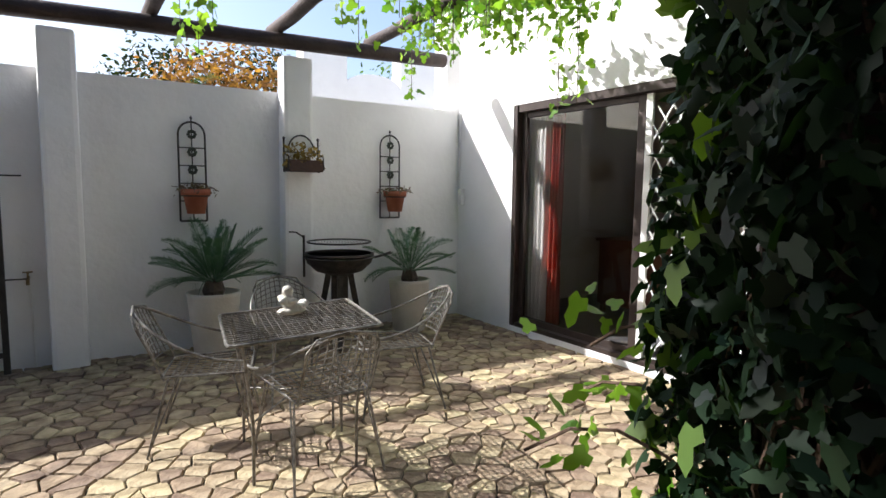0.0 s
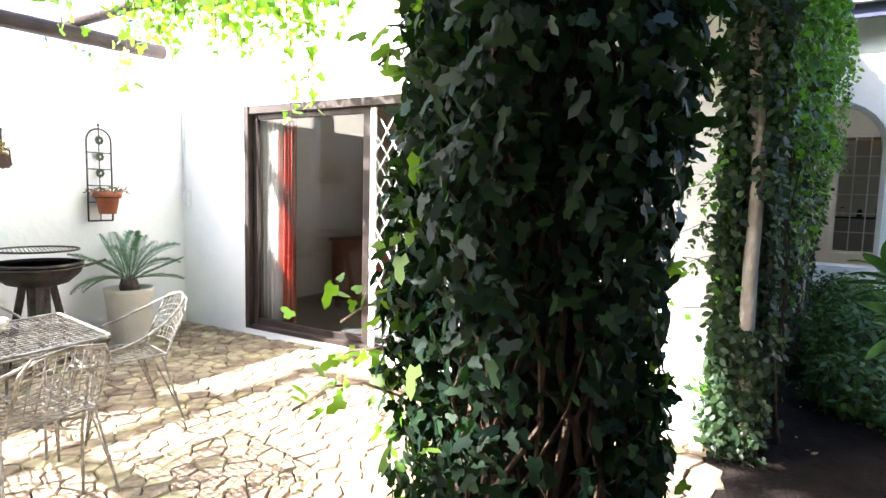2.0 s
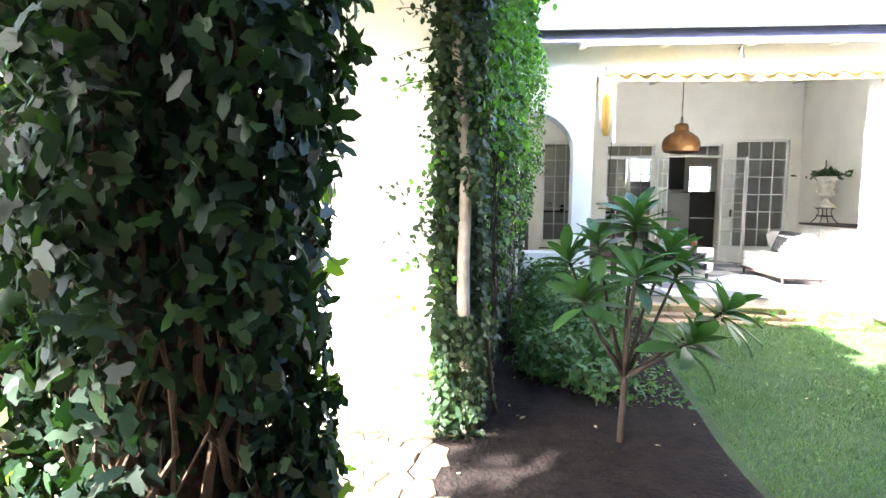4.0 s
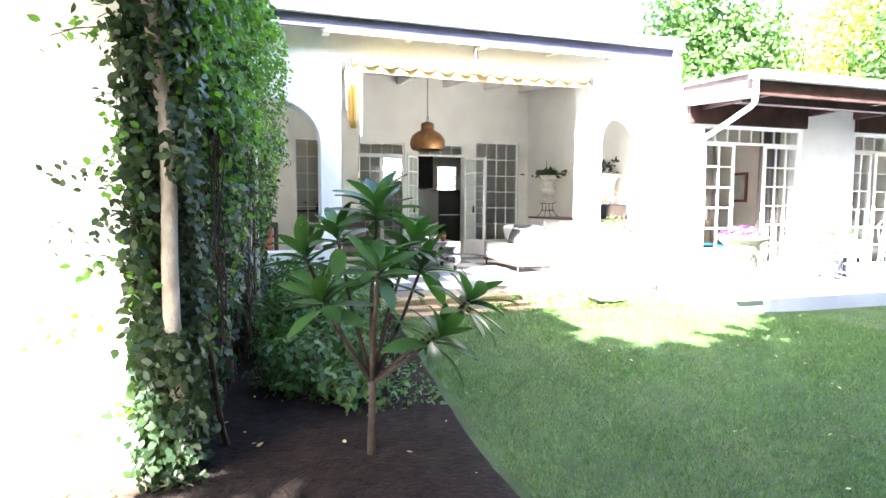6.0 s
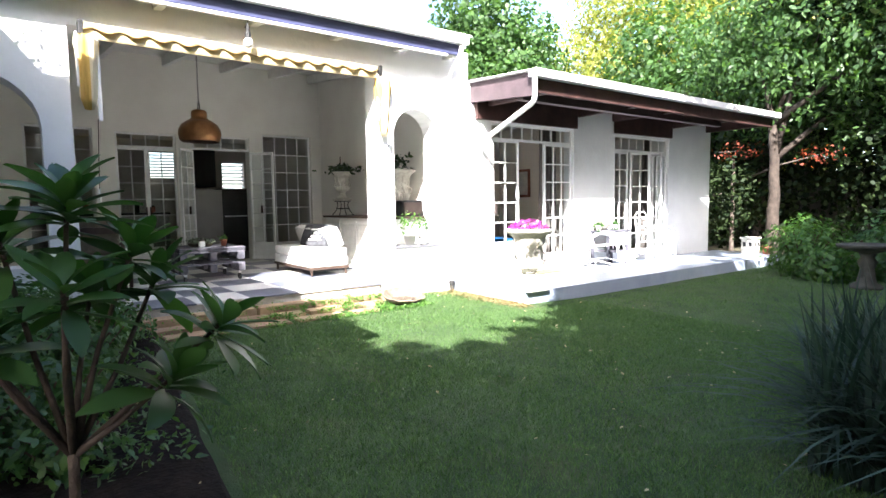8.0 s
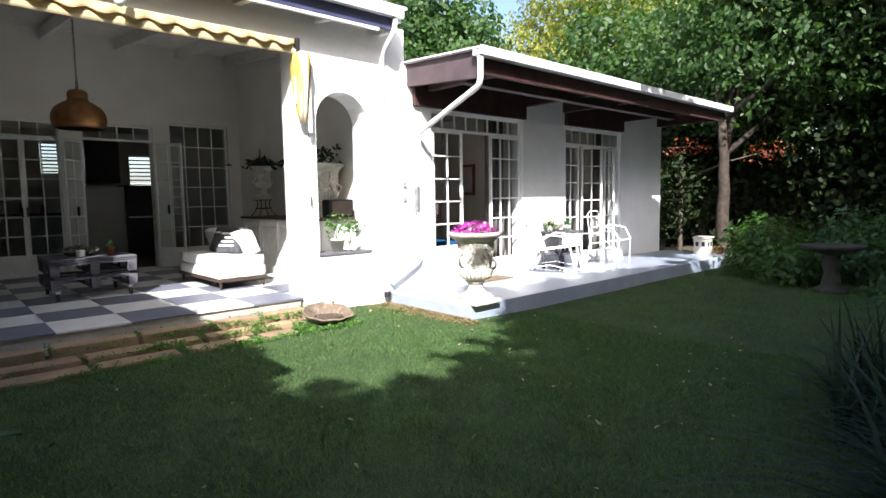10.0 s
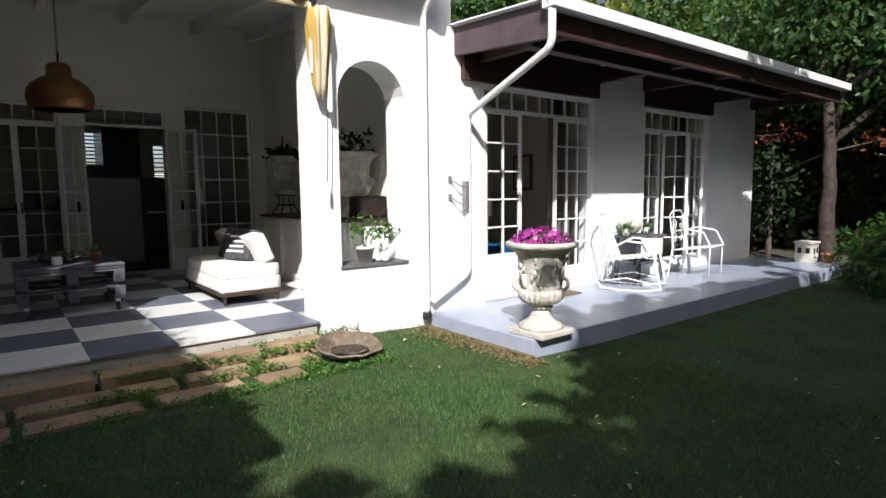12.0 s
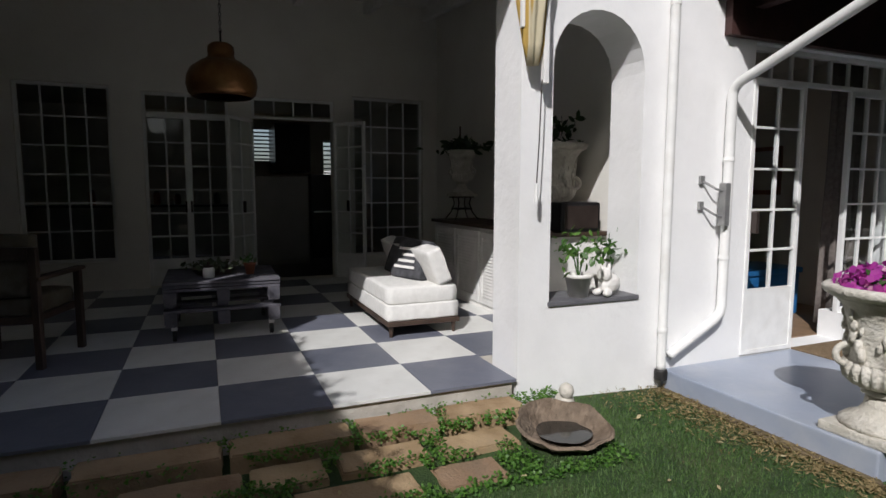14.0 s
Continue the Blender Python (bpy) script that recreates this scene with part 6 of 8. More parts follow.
part("lid", box(B(), -0.27, 0.27, -0.42, 0.42, 0.42, 0.48, 0.015), BLUE, th)
th = thing("door_mat", "brown coir door mat on the terrace", "door mat", (7.82, -6.95, 0.14))
part("mat", box(B(), -0.17, 0.17, -0.33, 0.33, 0, 0.016, 0.004), surface("coir", (0.16, 0.11, 0.06), (0.24, 0.17, 0.10), 40, 0.95, 0.6, 150), th)

# kitchen: tall cabinets, fridge, window blinds
th = thing("fridge", "tall black fridge in the kitchen", "fridge", (14.85, -4.27, FLOOR))
BLACK = surface("black_enamel", (0.008, 0.008, 0.009), (0.016, 0.016, 0.017), 5, 0.3, 0.03, 60)
part("body", box(B(), -0.3, 0.3, -0.29, 0.29, 0.02, 1.42, 0.01), BLACK, th)
part("door", box(B(), -0.335, -0.303, -0.285, 0.285, 0.03, 0.80, 0.008), BLACK, th)
part("freezer_door", box(B(), -0.335, -0.303, -0.285, 0.285, 0.82, 1.41, 0.008), BLACK, th)
part("handle", box(B(), -0.36, -0.336, -0.25, 0.25, 0.79, 0.815, 0.004), WHITE_METAL, th)
th = thing("kitchen_cabinet", "pale grey tall kitchen cabinet", "cabinet", (14.4, -3.5, FLOOR))
GREYC = surface("pale_grey_laminate", (0.36, 0.35, 0.32), (0.42, 0.41, 0.38), 3, 0.5, 0.03, 40)
part("body", box(B(), -0.25, 0.25, -0.38, 0.44, 0.0, 1.38, 0.006), GREYC, th)
part("door", box(B(), -0.272, -0.253, -0.37, 0.43, 0.08, 1.36, 0.004), GREYC, th)
th = thing("wall_cabinet", "black wall cabinet above the worktop", "cabinet", (15.9, -3.95, 1.72))
part("body", box(B(), -0.3, 0.7, -0.22, 0.4, 0, 0.85, 0.006), BLACK, th)
part("door", box(B(), -0.322, -0.303, -0.21, 0.39, 0.01, 0.84, 0.004), BLACK, th)
th = thing("worktop_unit", "long kitchen worktop with jars below the window", "worktop", (16.3, -1.6, FLOOR))
part("body", box(B(), -0.28, 0.28, -1.6, 2.6, 0, 0.86, 0.006), GREYC, th)
part("top", box(B(), -0.32, 0.29, -1.62, 2.62, 0.86, 0.90, 0.005), BLACK, th)
for k in range(8):
    th = thing("jar", "jar on the kitchen worktop", "jar", (16.25, -2.9 + k * 0.33, FLOOR + 0.901), group="kitchen jars")
    hh = 0.12 + 0.12 * ((k * 7) % 5) / 5
    part("body", lathe(B(), [(0.05, 0), (0.055, 0.02), (0.055, hh), (0.035, hh + 0.02)], 12), (TERRACOTTA, BLACK, CREAM_POT, RED_WOOD)[k % 4], th, smooth=True)
    part("lid", lathe(B(), [(0.04, hh + 0.02), (0.04, hh + 0.04), (0.001, hh + 0.05)], 12), BLACK, th)
for y0, y1, z0, z1 in ((-3.65, -2.95, 1.95, 2.6), (-5.15, -4.60, 1.6, 2.4)):
    th = thing("window_blind", "white slatted blind in the kitchen window", "blind", (16.62, 0, 0))
    nsl = 9
    for i in range(nsl):
        z = z0 + (z1 - z0) * (i + 0.5) / nsl
        part("slat", box(B(), -0.004, 0.03, y0 + 0.01, y1 - 0.01, z - 0.014, z + 0.014), WHITE_METAL, th)
    part("headrail", box(B(), -0.01, 0.04, y0, y1, z1 - 0.03, z1, 0.003), WHITE_METAL, th)

# ---- veranda ----
COPPER = surface("aged_copper", (0.20, 0.09, 0.035), (0.31, 0.16, 0.065), 9, 0.38, 0.15, 40, metal=0.75, stain=(0.16, 0.07, 0.03), stain_scale=5, stain_amount=0.6)
th = thing("pendant_lamp", "large aged copper bell pendant lamp on a chain", "pendant lamp", (10.36, -2.53, 2.19))
part("shade", lathe(B(), [(0.245, 0.0), (0.275, 0.03), (0.292, 0.10), (0.285, 0.17), (0.25, 0.24), (0.17, 0.30), (0.115, 0.325), (0.105, 0.36), (0.11, 0.375), (0.105, 0.43), (0.075, 0.455), (0.02, 0.46), (0.02, 0.45), (0.07, 0.44), (0.10, 0.35), (0.16, 0.29), (0.24, 0.23), (0.275, 0.16), (0.28, 0.10), (0.265, 0.035), (0.235, 0.0), (0.245, 0.0)], 40), COPPER, th, smooth=True)
for k in range(10):
    a = 2 * math.pi * k / 10
    part("rivet", blob(B(), (0.258 * math.cos(a), 0.258 * math.sin(a), 0.02), (0.008, 0.008, 0.008), k, 0, 1), COPPER, th)
part("loop", tube(B(), [(0.05 * math.cos(a), 0, 0.50 + 0.055 * math.sin(a)) for a in [2 * math.pi * i / 16 for i in range(17)]], 0.007, 6, False), BLACK_IRON, th)
for k in range(24):
    z = 0.56 + k * 0.034
    pts = []
    for i in range(11):
        a = 2 * math.pi * i / 10
        u, w = 0.010 * math.cos(a), 0.020 * math.sin(a)
        pts.append((u, 0, z + w) if k % 2 else (0, u, z + w))
    part("chain_link", tube(B(), pts, 0.0035, 5, False), BLACK_IRON, th)
part("bulb", blob(B(), (0, 0, 0.24), (0.04, 0.04, 0.055), 0, 0, 2), WHITE_METAL, th, smooth=True)

# daybed sofa
LINEN = surface("white_linen", (0.70, 0.69, 0.66), (0.78, 0.77, 0.74), 20, 0.95, 0.25, 140)
DARKW = surface("dark_walnut", (0.035, 0.022, 0.016), (0.07, 0.045, 0.032), 6, 0.5, 0.15, 40)


def cushion(w, d, h, puff=0.35, n=10):
    """A soft box with rounded, slightly swollen faces, centred, standing on z 0."""
    bm = B()
    t = bmesh.new()
    bmesh.ops.create_cube(t, size=1)
    bmesh.ops.subdivide_edges(t, edges=t.edges[:], cuts=n, use_grid_fill=True)
    for v in t.verts:
        x, y, z = v.co * 2
        v.co = Vector((w / 2 * x * (1 - 0.045 * puff * (y * y + z * z)), d / 2 * y * (1 - 0.045 * puff * (x * x + z * z)), h / 2 * z * (1 + 0.35 * puff * (1 - x * x) * (1 - y * y) - 0.12 * puff * (x ** 4 + y ** 4)) + h / 2))
        v.co += 0.006 * Vector((0, 0, noise.noise(v.co * 9)))
    merge(bm, t)
    return bm


th = thing("daybed", "low white upholstered daybed on dark wooden legs", "daybed", (9.88, -3.95, FLOOR))
part("frame", box(B(), -0.70, 0.70, -0.31, 0.31, 0.09, 0.13, 0.006), DARKW, th)
ob = part("base", cushion(1.38, 0.61, 0.13, 0.15), LINEN, th, smooth=True)
ob.location = (0, 0, 0.13)
ob = part("mattress", cushion(1.36, 0.60, 0.13, 0.30), LINEN, th, smooth=True)
ob.location = (0, 0.0, 0.262)
for x in (-0.66, 0.66):
    for y in (-0.27, 0.27):
        part("leg", tube(B(), [(x, y, 0.09), (x, y, 0.0)], [0.022, 0.015], 8), DARKW, th)
for i, (x, w) in enumerate(((-0.46, 0.42), (0.06, 0.55), (0.5, 0.34))):
    ob = part("back_cushion", cushion(w, 0.30, 0.13, 0.5), LINEN, th, smooth=True)
    ob.matrix_basis = pose(x, -0.18, 0.40, 68, 0, 0) @ pose(0, 0.15, -0.04)
DARKC = surface("charcoal_printed_cloth", (0.045, 0.047, 0.052), (0.09, 0.09, 0.098), 14, 0.95, 0.2, 140)
for i, (x, rz, c) in enumerate(((9.62, 22, DARKC), (9.95, 8, DARKC))):
    th = thing("scatter_cushion", "dark grey scatter cushion with pale printed lettering bars" if i == 0 else "charcoal scatter cushion on the daybed", "cushion", (x, -3.93, FLOOR + 0.405), rz)
    ob = part("cover", cushion(0.40, 0.36, 0.12, 0.9), c, th, smooth=True)
    ob.matrix_basis = pose(0, 0, 0.0, 113, 0, 0) @ pose(0, 0.18, -0.02)
    if i == 0:
        for k in range(4):
            bb = box(B(), -0.13 + 0.02 * (k % 2), 0.13 - 0.03 * (k % 3), -0.012, 0.012, 0, 0.003)
            ob = part("print_bar", bb, LINEN, th)
            ob.matrix_basis = pose(0, 0, 0.0, 113, 0, 0) @ pose(0, 0.09 + 0.055 * k, -0.046)

# pallet coffee table on castors
GREYWOOD = surface("grey_stained_pallet_wood", (0.055, 0.055, 0.07), (0.12, 0.115, 0.13), 7, 0.8, 0.4, 40, vary=0.2)
th = thing("pallet_table", "dark grey pallet-wood coffee table on castors", "coffee table", (10.1, -2.46, FLOOR))
for k in range(7):
    part("top_plank", box(B(), -0.43 + k * 0.124, -0.43 + k * 0.124 + 0.112, -0.43, 0.43, 0.445, 0.465, 0.003), GREYWOOD, th)
for lvl in (0.12, 0.285):
    for y in (-0.38, 0.0, 0.38):
        part("stringer", box(B(), -0.42, 0.42, y - 0.04, y + 0.04, lvl, lvl + 0.02, 0.003), GREYWOOD, th)
        for x in (-0.36, 0.0, 0.36):
            part("block", box(B(), x - 0.06, x + 0.06, y - 0.045, y + 0.045, lvl + 0.021, lvl + 0.105, 0.003), GREYWOOD, th)
    for x in (-0.36, 0.0, 0.36):
        part("plank", box(B(), x - 0.055, x + 0.055, -0.43, 0.43, lvl + 0.106, lvl + 0.126, 0.003), GREYWOOD, th)
part("plank", box(B(), -0.42, 0.42, -0.43, 0.43, 0.418, 0.440, 0.003), GREYWOOD, th)
for x in (-0.36, 0.36):
    for y in (-0.36, 0.36):
        c = part("castor", tube(B(), [(x, y - 0.014, 0.045), (x, y + 0.014, 0.045)], 0.045, 14), BLACK_IRON, th)
        part("fork", box(B(), x - 0.02, x + 0.02, y - 0.022, y + 0.022, 0.085, 0.12, 0.003), WHITE_METAL, c)
Z_T = FLOOR + 0.4655
th = thing("tray_planter", "low tray of grey-green succulents on the pallet table", "planter", (10.1, -2.40, Z_T))
part("tray", lathe(B(), [(0.14, 0), (0.18, 0.05), (0.17, 0.05), (0.13, 0.015), (0.001, 0.015)], 20), DARKW, th)
pos = np.stack([0.10 * g.normal(size=160), 0.10 * g.normal(size=160), 0.05 + 0.05 * g.random(160)], 1)
with_leaves(th, "succulent", pos, g.normal(size=(160, 3)) + (0, 0, 1), 0.05, LEAF_OVAL, foliage("succulent", (0.06, 0.08, 0.05), (0.14, 0.16, 0.11), 0.5, 0.1), 210)
th = thing("lidded_jar", "small white lidded jar on the pallet table", "jar", (9.86, -2.36, Z_T))
part("body", lathe(B(), [(0.04, 0), (0.045, 0.01), (0.045, 0.07), (0.035, 0.085)], 16), WHITE_METAL, th, smooth=True)
part("lid", lathe(B(), [(0.038, 0.085), (0.038, 0.10), (0.012, 0.105), (0.012, 0.125), (0.001, 0.13)], 16), DARKW, th)
th = thing("small_pot", "small terracotta pot on the pallet table", "plant pot", (9.95, -2.68, Z_T))
part("pot", lathe(B(), [(0.03, 0), (0.045, 0.08), (0.05, 0.08), (0.05, 0.095), (0.04, 0.095), (0.035, 0.07), (0.001, 0.07)], 16), TERRACOTTA, th, smooth=True)
pos = np.stack([0.025 * g.normal(size=40), 0.025 * g.normal(size=40), 0.09 + 0.05 * g.random(40)], 1)
with_leaves(th, "leaves", pos, g.normal(size=(40, 3)), 0.04, LEAF_OVAL, BUSH_LEAF, 211)


# wooden armchairs in the shade
def armchair(at, rz, cloth, label):
    th = thing("armchair", label, "armchair", at, rz, group="veranda armchairs")
    for s in (-1, 1):
        part("leg", box(B(), 0.24, 0.29, s * 0.29 - 0.022, s * 0.29 + 0.022, 0, 0.58, 0.005), DARKW, th)
        part("leg", box(B(), -0.30, -0.25, s * 0.29 - 0.022, s * 0.29 + 0.022, 0, 0.80, 0.005), DARKW, th)
        part("armrest", box(B(), -0.30, 0.32, s * 0.29 - 0.035, s * 0.29 + 0.035, 0.581, 0.608, 0.006), DARKW, th)
    part("seat_frame", box(B(), -0.28, 0.28, -0.265, 0.265, 0.30, 0.35, 0.005), DARKW, th)
    part("top_rail", box(B(), -0.30, -0.265, -0.265, 0.265, 0.72, 0.80, 0.006), DARKW, th)
    ob = part("seat_cushion", cushion(0.54, 0.52, 0.12, 0.6), cloth, th, smooth=True)
    ob.location = (0.0, 0, 0.351)
    ob = part("back_cushion", cushion(0.42, 0.50, 0.12, 0.6), cloth, th, smooth=True)
    ob.matrix_basis = pose(-0.20, 0, 0.46, 0, -80, 0) @ pose(0.21, 0, -0.02)
    return th


OLIVE = surface("olive_brown_cloth", (0.09, 0.075, 0.05), (0.14, 0.12, 0.085), 14, 0.95, 0.2, 120)
armchair((9.65, -1.12, FLOOR), -15, OLIVE, "dark wooden armchair with olive cushions on the veranda")
armchair((9.7, 0.30, FLOOR), 20, TERRACOTTA, "dark wooden armchair with rust cushions behind the arch")

# built-in counter with louvred doors
th = thing("veranda_counter", "white built-in counter with louvred doors and dark top", "counter", (0, 0, FLOOR))
part("carcass", box(B(), 8.75, 11.15, -5.395, -4.84, 0.0, 0.80, 0.006), WHITE_WOOD, th)
part("counter_top", box(B(), 8.70, 11.19, -5.395, -4.80, 0.801, 0.835, 0.005), DARKW, th, "dark brown timber counter top")
for k, x0 in enumerate((8.80, 9.40, 9.98, 10.56)):
    d = part("louvre_door", box(B(), x0, x0 + 0.55, -4.838, -4.82, 0.06, 0.12, 0.003), WHITE_WOOD, th)
    part("rail", box(B(), x0, x0 + 0.55, -4.838, -4.82, 0.70, 0.76, 0.003), WHITE_WOOD, d)
    for xa in (x0, x0 + 0.50):
        part("stile", box(B(), xa, xa + 0.05, -4.838, -4.82, 0.12, 0.70, 0.003), WHITE_WOOD, d)
    for i in range(18):
        z = 0.13 + i * 0.0315
        bm = B()
        prism(bm, [(-4.839, z + 0.022), (-4.825, z), (-4.822, z + 0.003), (-4.836, z + 0.026)], "x", x0 + 0.05, x0 + 0.50)
        part("louvre", bm, WHITE_WOOD, d)
Z_C = FLOOR + 0.836
th = thing("black_box", "small black box on the counter", "box", (8.80, -5.10, Z_C))
part("case", box(B(), -0.09, 0.09, -0.19, 0.19, 0, 0.24, 0.03), BLACK, th)
part("front", box(B(), -0.097, -0.091, -0.16, 0.16, 0.03, 0.21, 0.003), ALU_DARK, th)


# carved urns
def urn(at, s, label, flutes=24):
    th = thing("urn", label, "urn", at, 0, group="carved urns")
    part("plinth", box(B(), -0.20 * s, 0.20 * s, -0.20 * s, 0.20 * s, 0, 0.05 * s, 0.012 * s), CAST_STONE, th)
    part("foot", lathe(B(), [(r * s, z * s) for r, z in ((0.185, 0.05), (0.19, 0.07), (0.16, 0.095), (0.11, 0.12), (0.085, 0.16), (0.075, 0.22))], 48, 0.0, 20, 0.03), CAST_STONE, th, smooth=True)
    part("collar", lathe(B(), [(r * s, z * s) for r, z in ((0.08, 0.218), (0.10, 0.225), (0.10, 0.245), (0.08, 0.252))], 32), CAST_STONE, th, smooth=True)
    part("bowl", lathe(B(), [(r * s, z * s) for r, z in ((0.08, 0.25), (0.14, 0.268), (0.176, 0.305), (0.186, 0.355), (0.176, 0.388))], 96, 0.0, flutes, 0.07), CAST_STONE, th, smooth=True)
    part("bell", lathe(B(), [(r * s, z * s) for r, z in ((0.172, 0.385), (0.160, 0.40), (0.158, 0.44), (0.166, 0.52), (0.182, 0.60), (0.202, 0.665), (0.235, 0.705), (0.268, 0.728))], 48, 0.015), CAST_STONE, th, smooth=True)
    part("rim", lathe(B(), [(r * s, z * s) for r, z in ((0.262, 0.722), (0.285, 0.735), (0.297, 0.752), (0.299, 0.768), (0.290, 0.780), (0.255, 0.782), (0.24, 0.77), (0.2, 0.74), (0.001, 0.73))], 72, 0.0, 36, 0.008), CAST_STONE, th, smooth=True)
    for k in range(2):
        a = math.pi * k + 0.9
        d, u = Vector((math.cos(a), math.sin(a), 0)), Vector((0, 0, 1))
        part("handle", tube(B(), [(d * (0.17 + 0.06 * math.sin(q)) + u * (0.42 + 0.055 * math.cos(q))) * s for q in [math.pi * i / 10 for i in range(11)]], 0.017 * s, 8), CAST_STONE, th, smooth=True)
    for k in range(7):
        a = 2 * math.pi * k / 7 + 0.3
        fb = B()
        c = Vector((math.cos(a), math.sin(a), 0))
        t = Vector((-math.sin(a), math.cos(a), 0))
        for j, (o, z, r, w) in enumerate(((0.0, 0.63, 0.205, 0.022), (0.005, 0.585, 0.192, 0.026), (-0.01, 0.53, 0.182, 0.030), (0.02, 0.475, 0.176, 0.034), (0.04, 0.43, 0.172, 0.03), (0.05, 0.56, 0.19, 0.016), (-0.035, 0.49, 0.178, 0.02))):
            blob(fb, (c * (r - 0.006) + t * o + Vector((0, 0, z))) * s, (w * 0.62 * s, w * 0.62 * s, w * 1.45 * s), j + k * 3, 0.5, 2, 3)
        part("relief_figure", fb, CAST_STONE, th, smooth=True)
    return th


urn((6.70, -5.52, 0.14), 1.0, "large carved cast stone urn on the terrace corner")
th = thing("urn_flowers", "mound of magenta and pink flowers in the terrace urn", "flowers", (6.70, -5.52, 0.14 + 0.745))
n = 420
u = g.normal(size=(n, 3))
u /= np.linalg.norm(u, axis=1, keepdims=True)
u[:, 2] = np.abs(u[:, 2])
pos = u * (0.225, 0.225, 0.13) * (0.55 + 0.55 * g.random((n, 1)))
with_leaves(th, "leaves", pos * 0.93, u + 0.5 * g.normal(size=u.shape), 0.042, LEAF_OVAL, BUSH_LEAF, 220)
PETAL = np.array([(math.cos(2 * math.pi * i / 10) * (0.5 if i % 2 == 0 else 0.42), math.sin(2 * math.pi * i / 10) * (0.5 if i % 2 == 0 else 0.42), 0.06 * (i % 2)) for i in range(10)])
for k, (c1, c2) in enumerate((((0.30, 0.02, 0.22), (0.42, 0.06, 0.36)), ((0.40, 0.03, 0.26), (0.52, 0.08, 0.38)), ((0.60, 0.25, 0.42), (0.70, 0.40, 0.55)))):
    m = (260, 170, 60)[k]
    a0 = (0.0, 2.2, 4.0)[k]
    q = a0 + g.normal(size=m) * 1.3
    el = np.abs(g.normal(size=m)) * 0.55 + 0.15
    uu = np.stack([np.cos(q) * np.cos(el), np.sin(q) * np.cos(el), np.sin(el)], 1)
    with_leaves(th, "blossoms", uu * (0.235, 0.235, 0.14) * (0.70 + 0.45 * g.random((m, 1))), uu + 0.6 * g.normal(size=uu.shape), 0.034, PETAL, foliage("petal", c1, c2, 0.6, 0.25, (1.3, 1.2, 1.3)), 221 + k)
urn((10.90, -5.06, Z_C + 0.26), 0.66, "small carved cast stone urn on an iron stand")
urn((9.10, -5.10, Z_C), 0.92, "tall carved cast stone urn on the veranda counter")
th = thing("urn_plant", "dark leafy plant in the tall urn", "plant", (9.10, -5.10, Z_C + 0.675))
pos = np.stack([0.10 * g.normal(size=90), 0.10 * g.normal(size=90), 0.02 + 0.22 * g.random(90)], 1)
with_leaves(th, "leaves", pos, g.normal(size=(90, 3)) + (0, 0, 0.6), 0.085, LEAF_OVAL, VINE_DARK, 231)
th = thing("urn_stand", "black iron stand under the small urn", "stand", (10.90, -5.06, Z_C))
for k in range(4):
    a = math.pi / 4 + math.pi / 2 * k
    c, s = math.cos(a), math.sin(a)
    part("leg", tube(B(), [(0.11 * c, 0.11 * s, 0.25), (0.09 * c, 0.09 * s, 0.18), (0.13 * c, 0.13 * s, 0.08), (0.20 * c, 0.20 * s, 0.0)], 0.008, 6), BLACK_IRON, th)
part("top_ring", tube(B(), [(0.14 * math.cos(a), 0.14 * math.sin(a), 0.25) for a in [2 * math.pi * i / 20 for i in range(21)]], 0.008, 6, False), BLACK_IRON, th)
part("shelf", box(B(), -0.09, 0.09, -0.09, 0.09, 0.11, 0.13, 0.004), BLACK_IRON, th)
th = thing("urn_plant", "dark leafy plant in the small urn", "plant", (10.90, -5.06, Z_C + 0.26 + 0.49))
pos = np.stack([0.13 * g.normal(size=120), 0.13 * g.normal(size=120), 0.02 + 0.10 * g.random(120)], 1)
with_leaves(th, "leaves", pos, g.normal(size=(120, 3)) + (0, 0, 0.6), 0.10, LEAF_OVAL, VINE_DARK, 230)
part("spike", tube(B(), [(0.05, 0, 0), (0.055, 0, 0.3)], 0.010, 6), STEM, th)

# things in the arched opening
th = thing("sill_pot", "white flower pot with a small leafy plant on the sill", "plant pot", (8.085, -4.63, 0.691))
part("pot", lathe(B(), [(0.062, 0), (0.088, 0.13), (0.096, 0.13), (0.096, 0.155), (0.086, 0.155), (0.08, 0.13), (0.001, 0.13)], 24), surface("white_glazed_pot", (0.66, 0.64, 0.60), (0.74, 0.72, 0.68), 6, 0.5, 0.1, 50), th, smooth=True)
pos = np.array([(0.10 * math.cos(a) + 0.03 * g.normal(), 0.12 * math.sin(a) + 0.03 * g.normal(), 0.32 + 0.045 * g.normal()) for a in g.uniform(0, 6.28, 85)])
with_leaves(th, "leaves", pos, g.normal(size=(85, 3)) + (0, 0, 0.8), 0.06, LEAF_OVAL, foliage("sill_leaf", (0.05, 0.12, 0.03), (0.11, 0.21, 0.05), 0.4, 0.3), 240, 0.5)
for k in range(5):
    q = 6.28 * k / 5
    part("stem", tube(B(), [(0, 0, 0.12), (0.02 * math.cos(q), 0.03 * math.sin(q), 0.24), (0.06 * math.cos(q), 0.08 * math.sin(q), 0.32)], 0.004, 5), BUSH_LEAF, th)
bm = B()
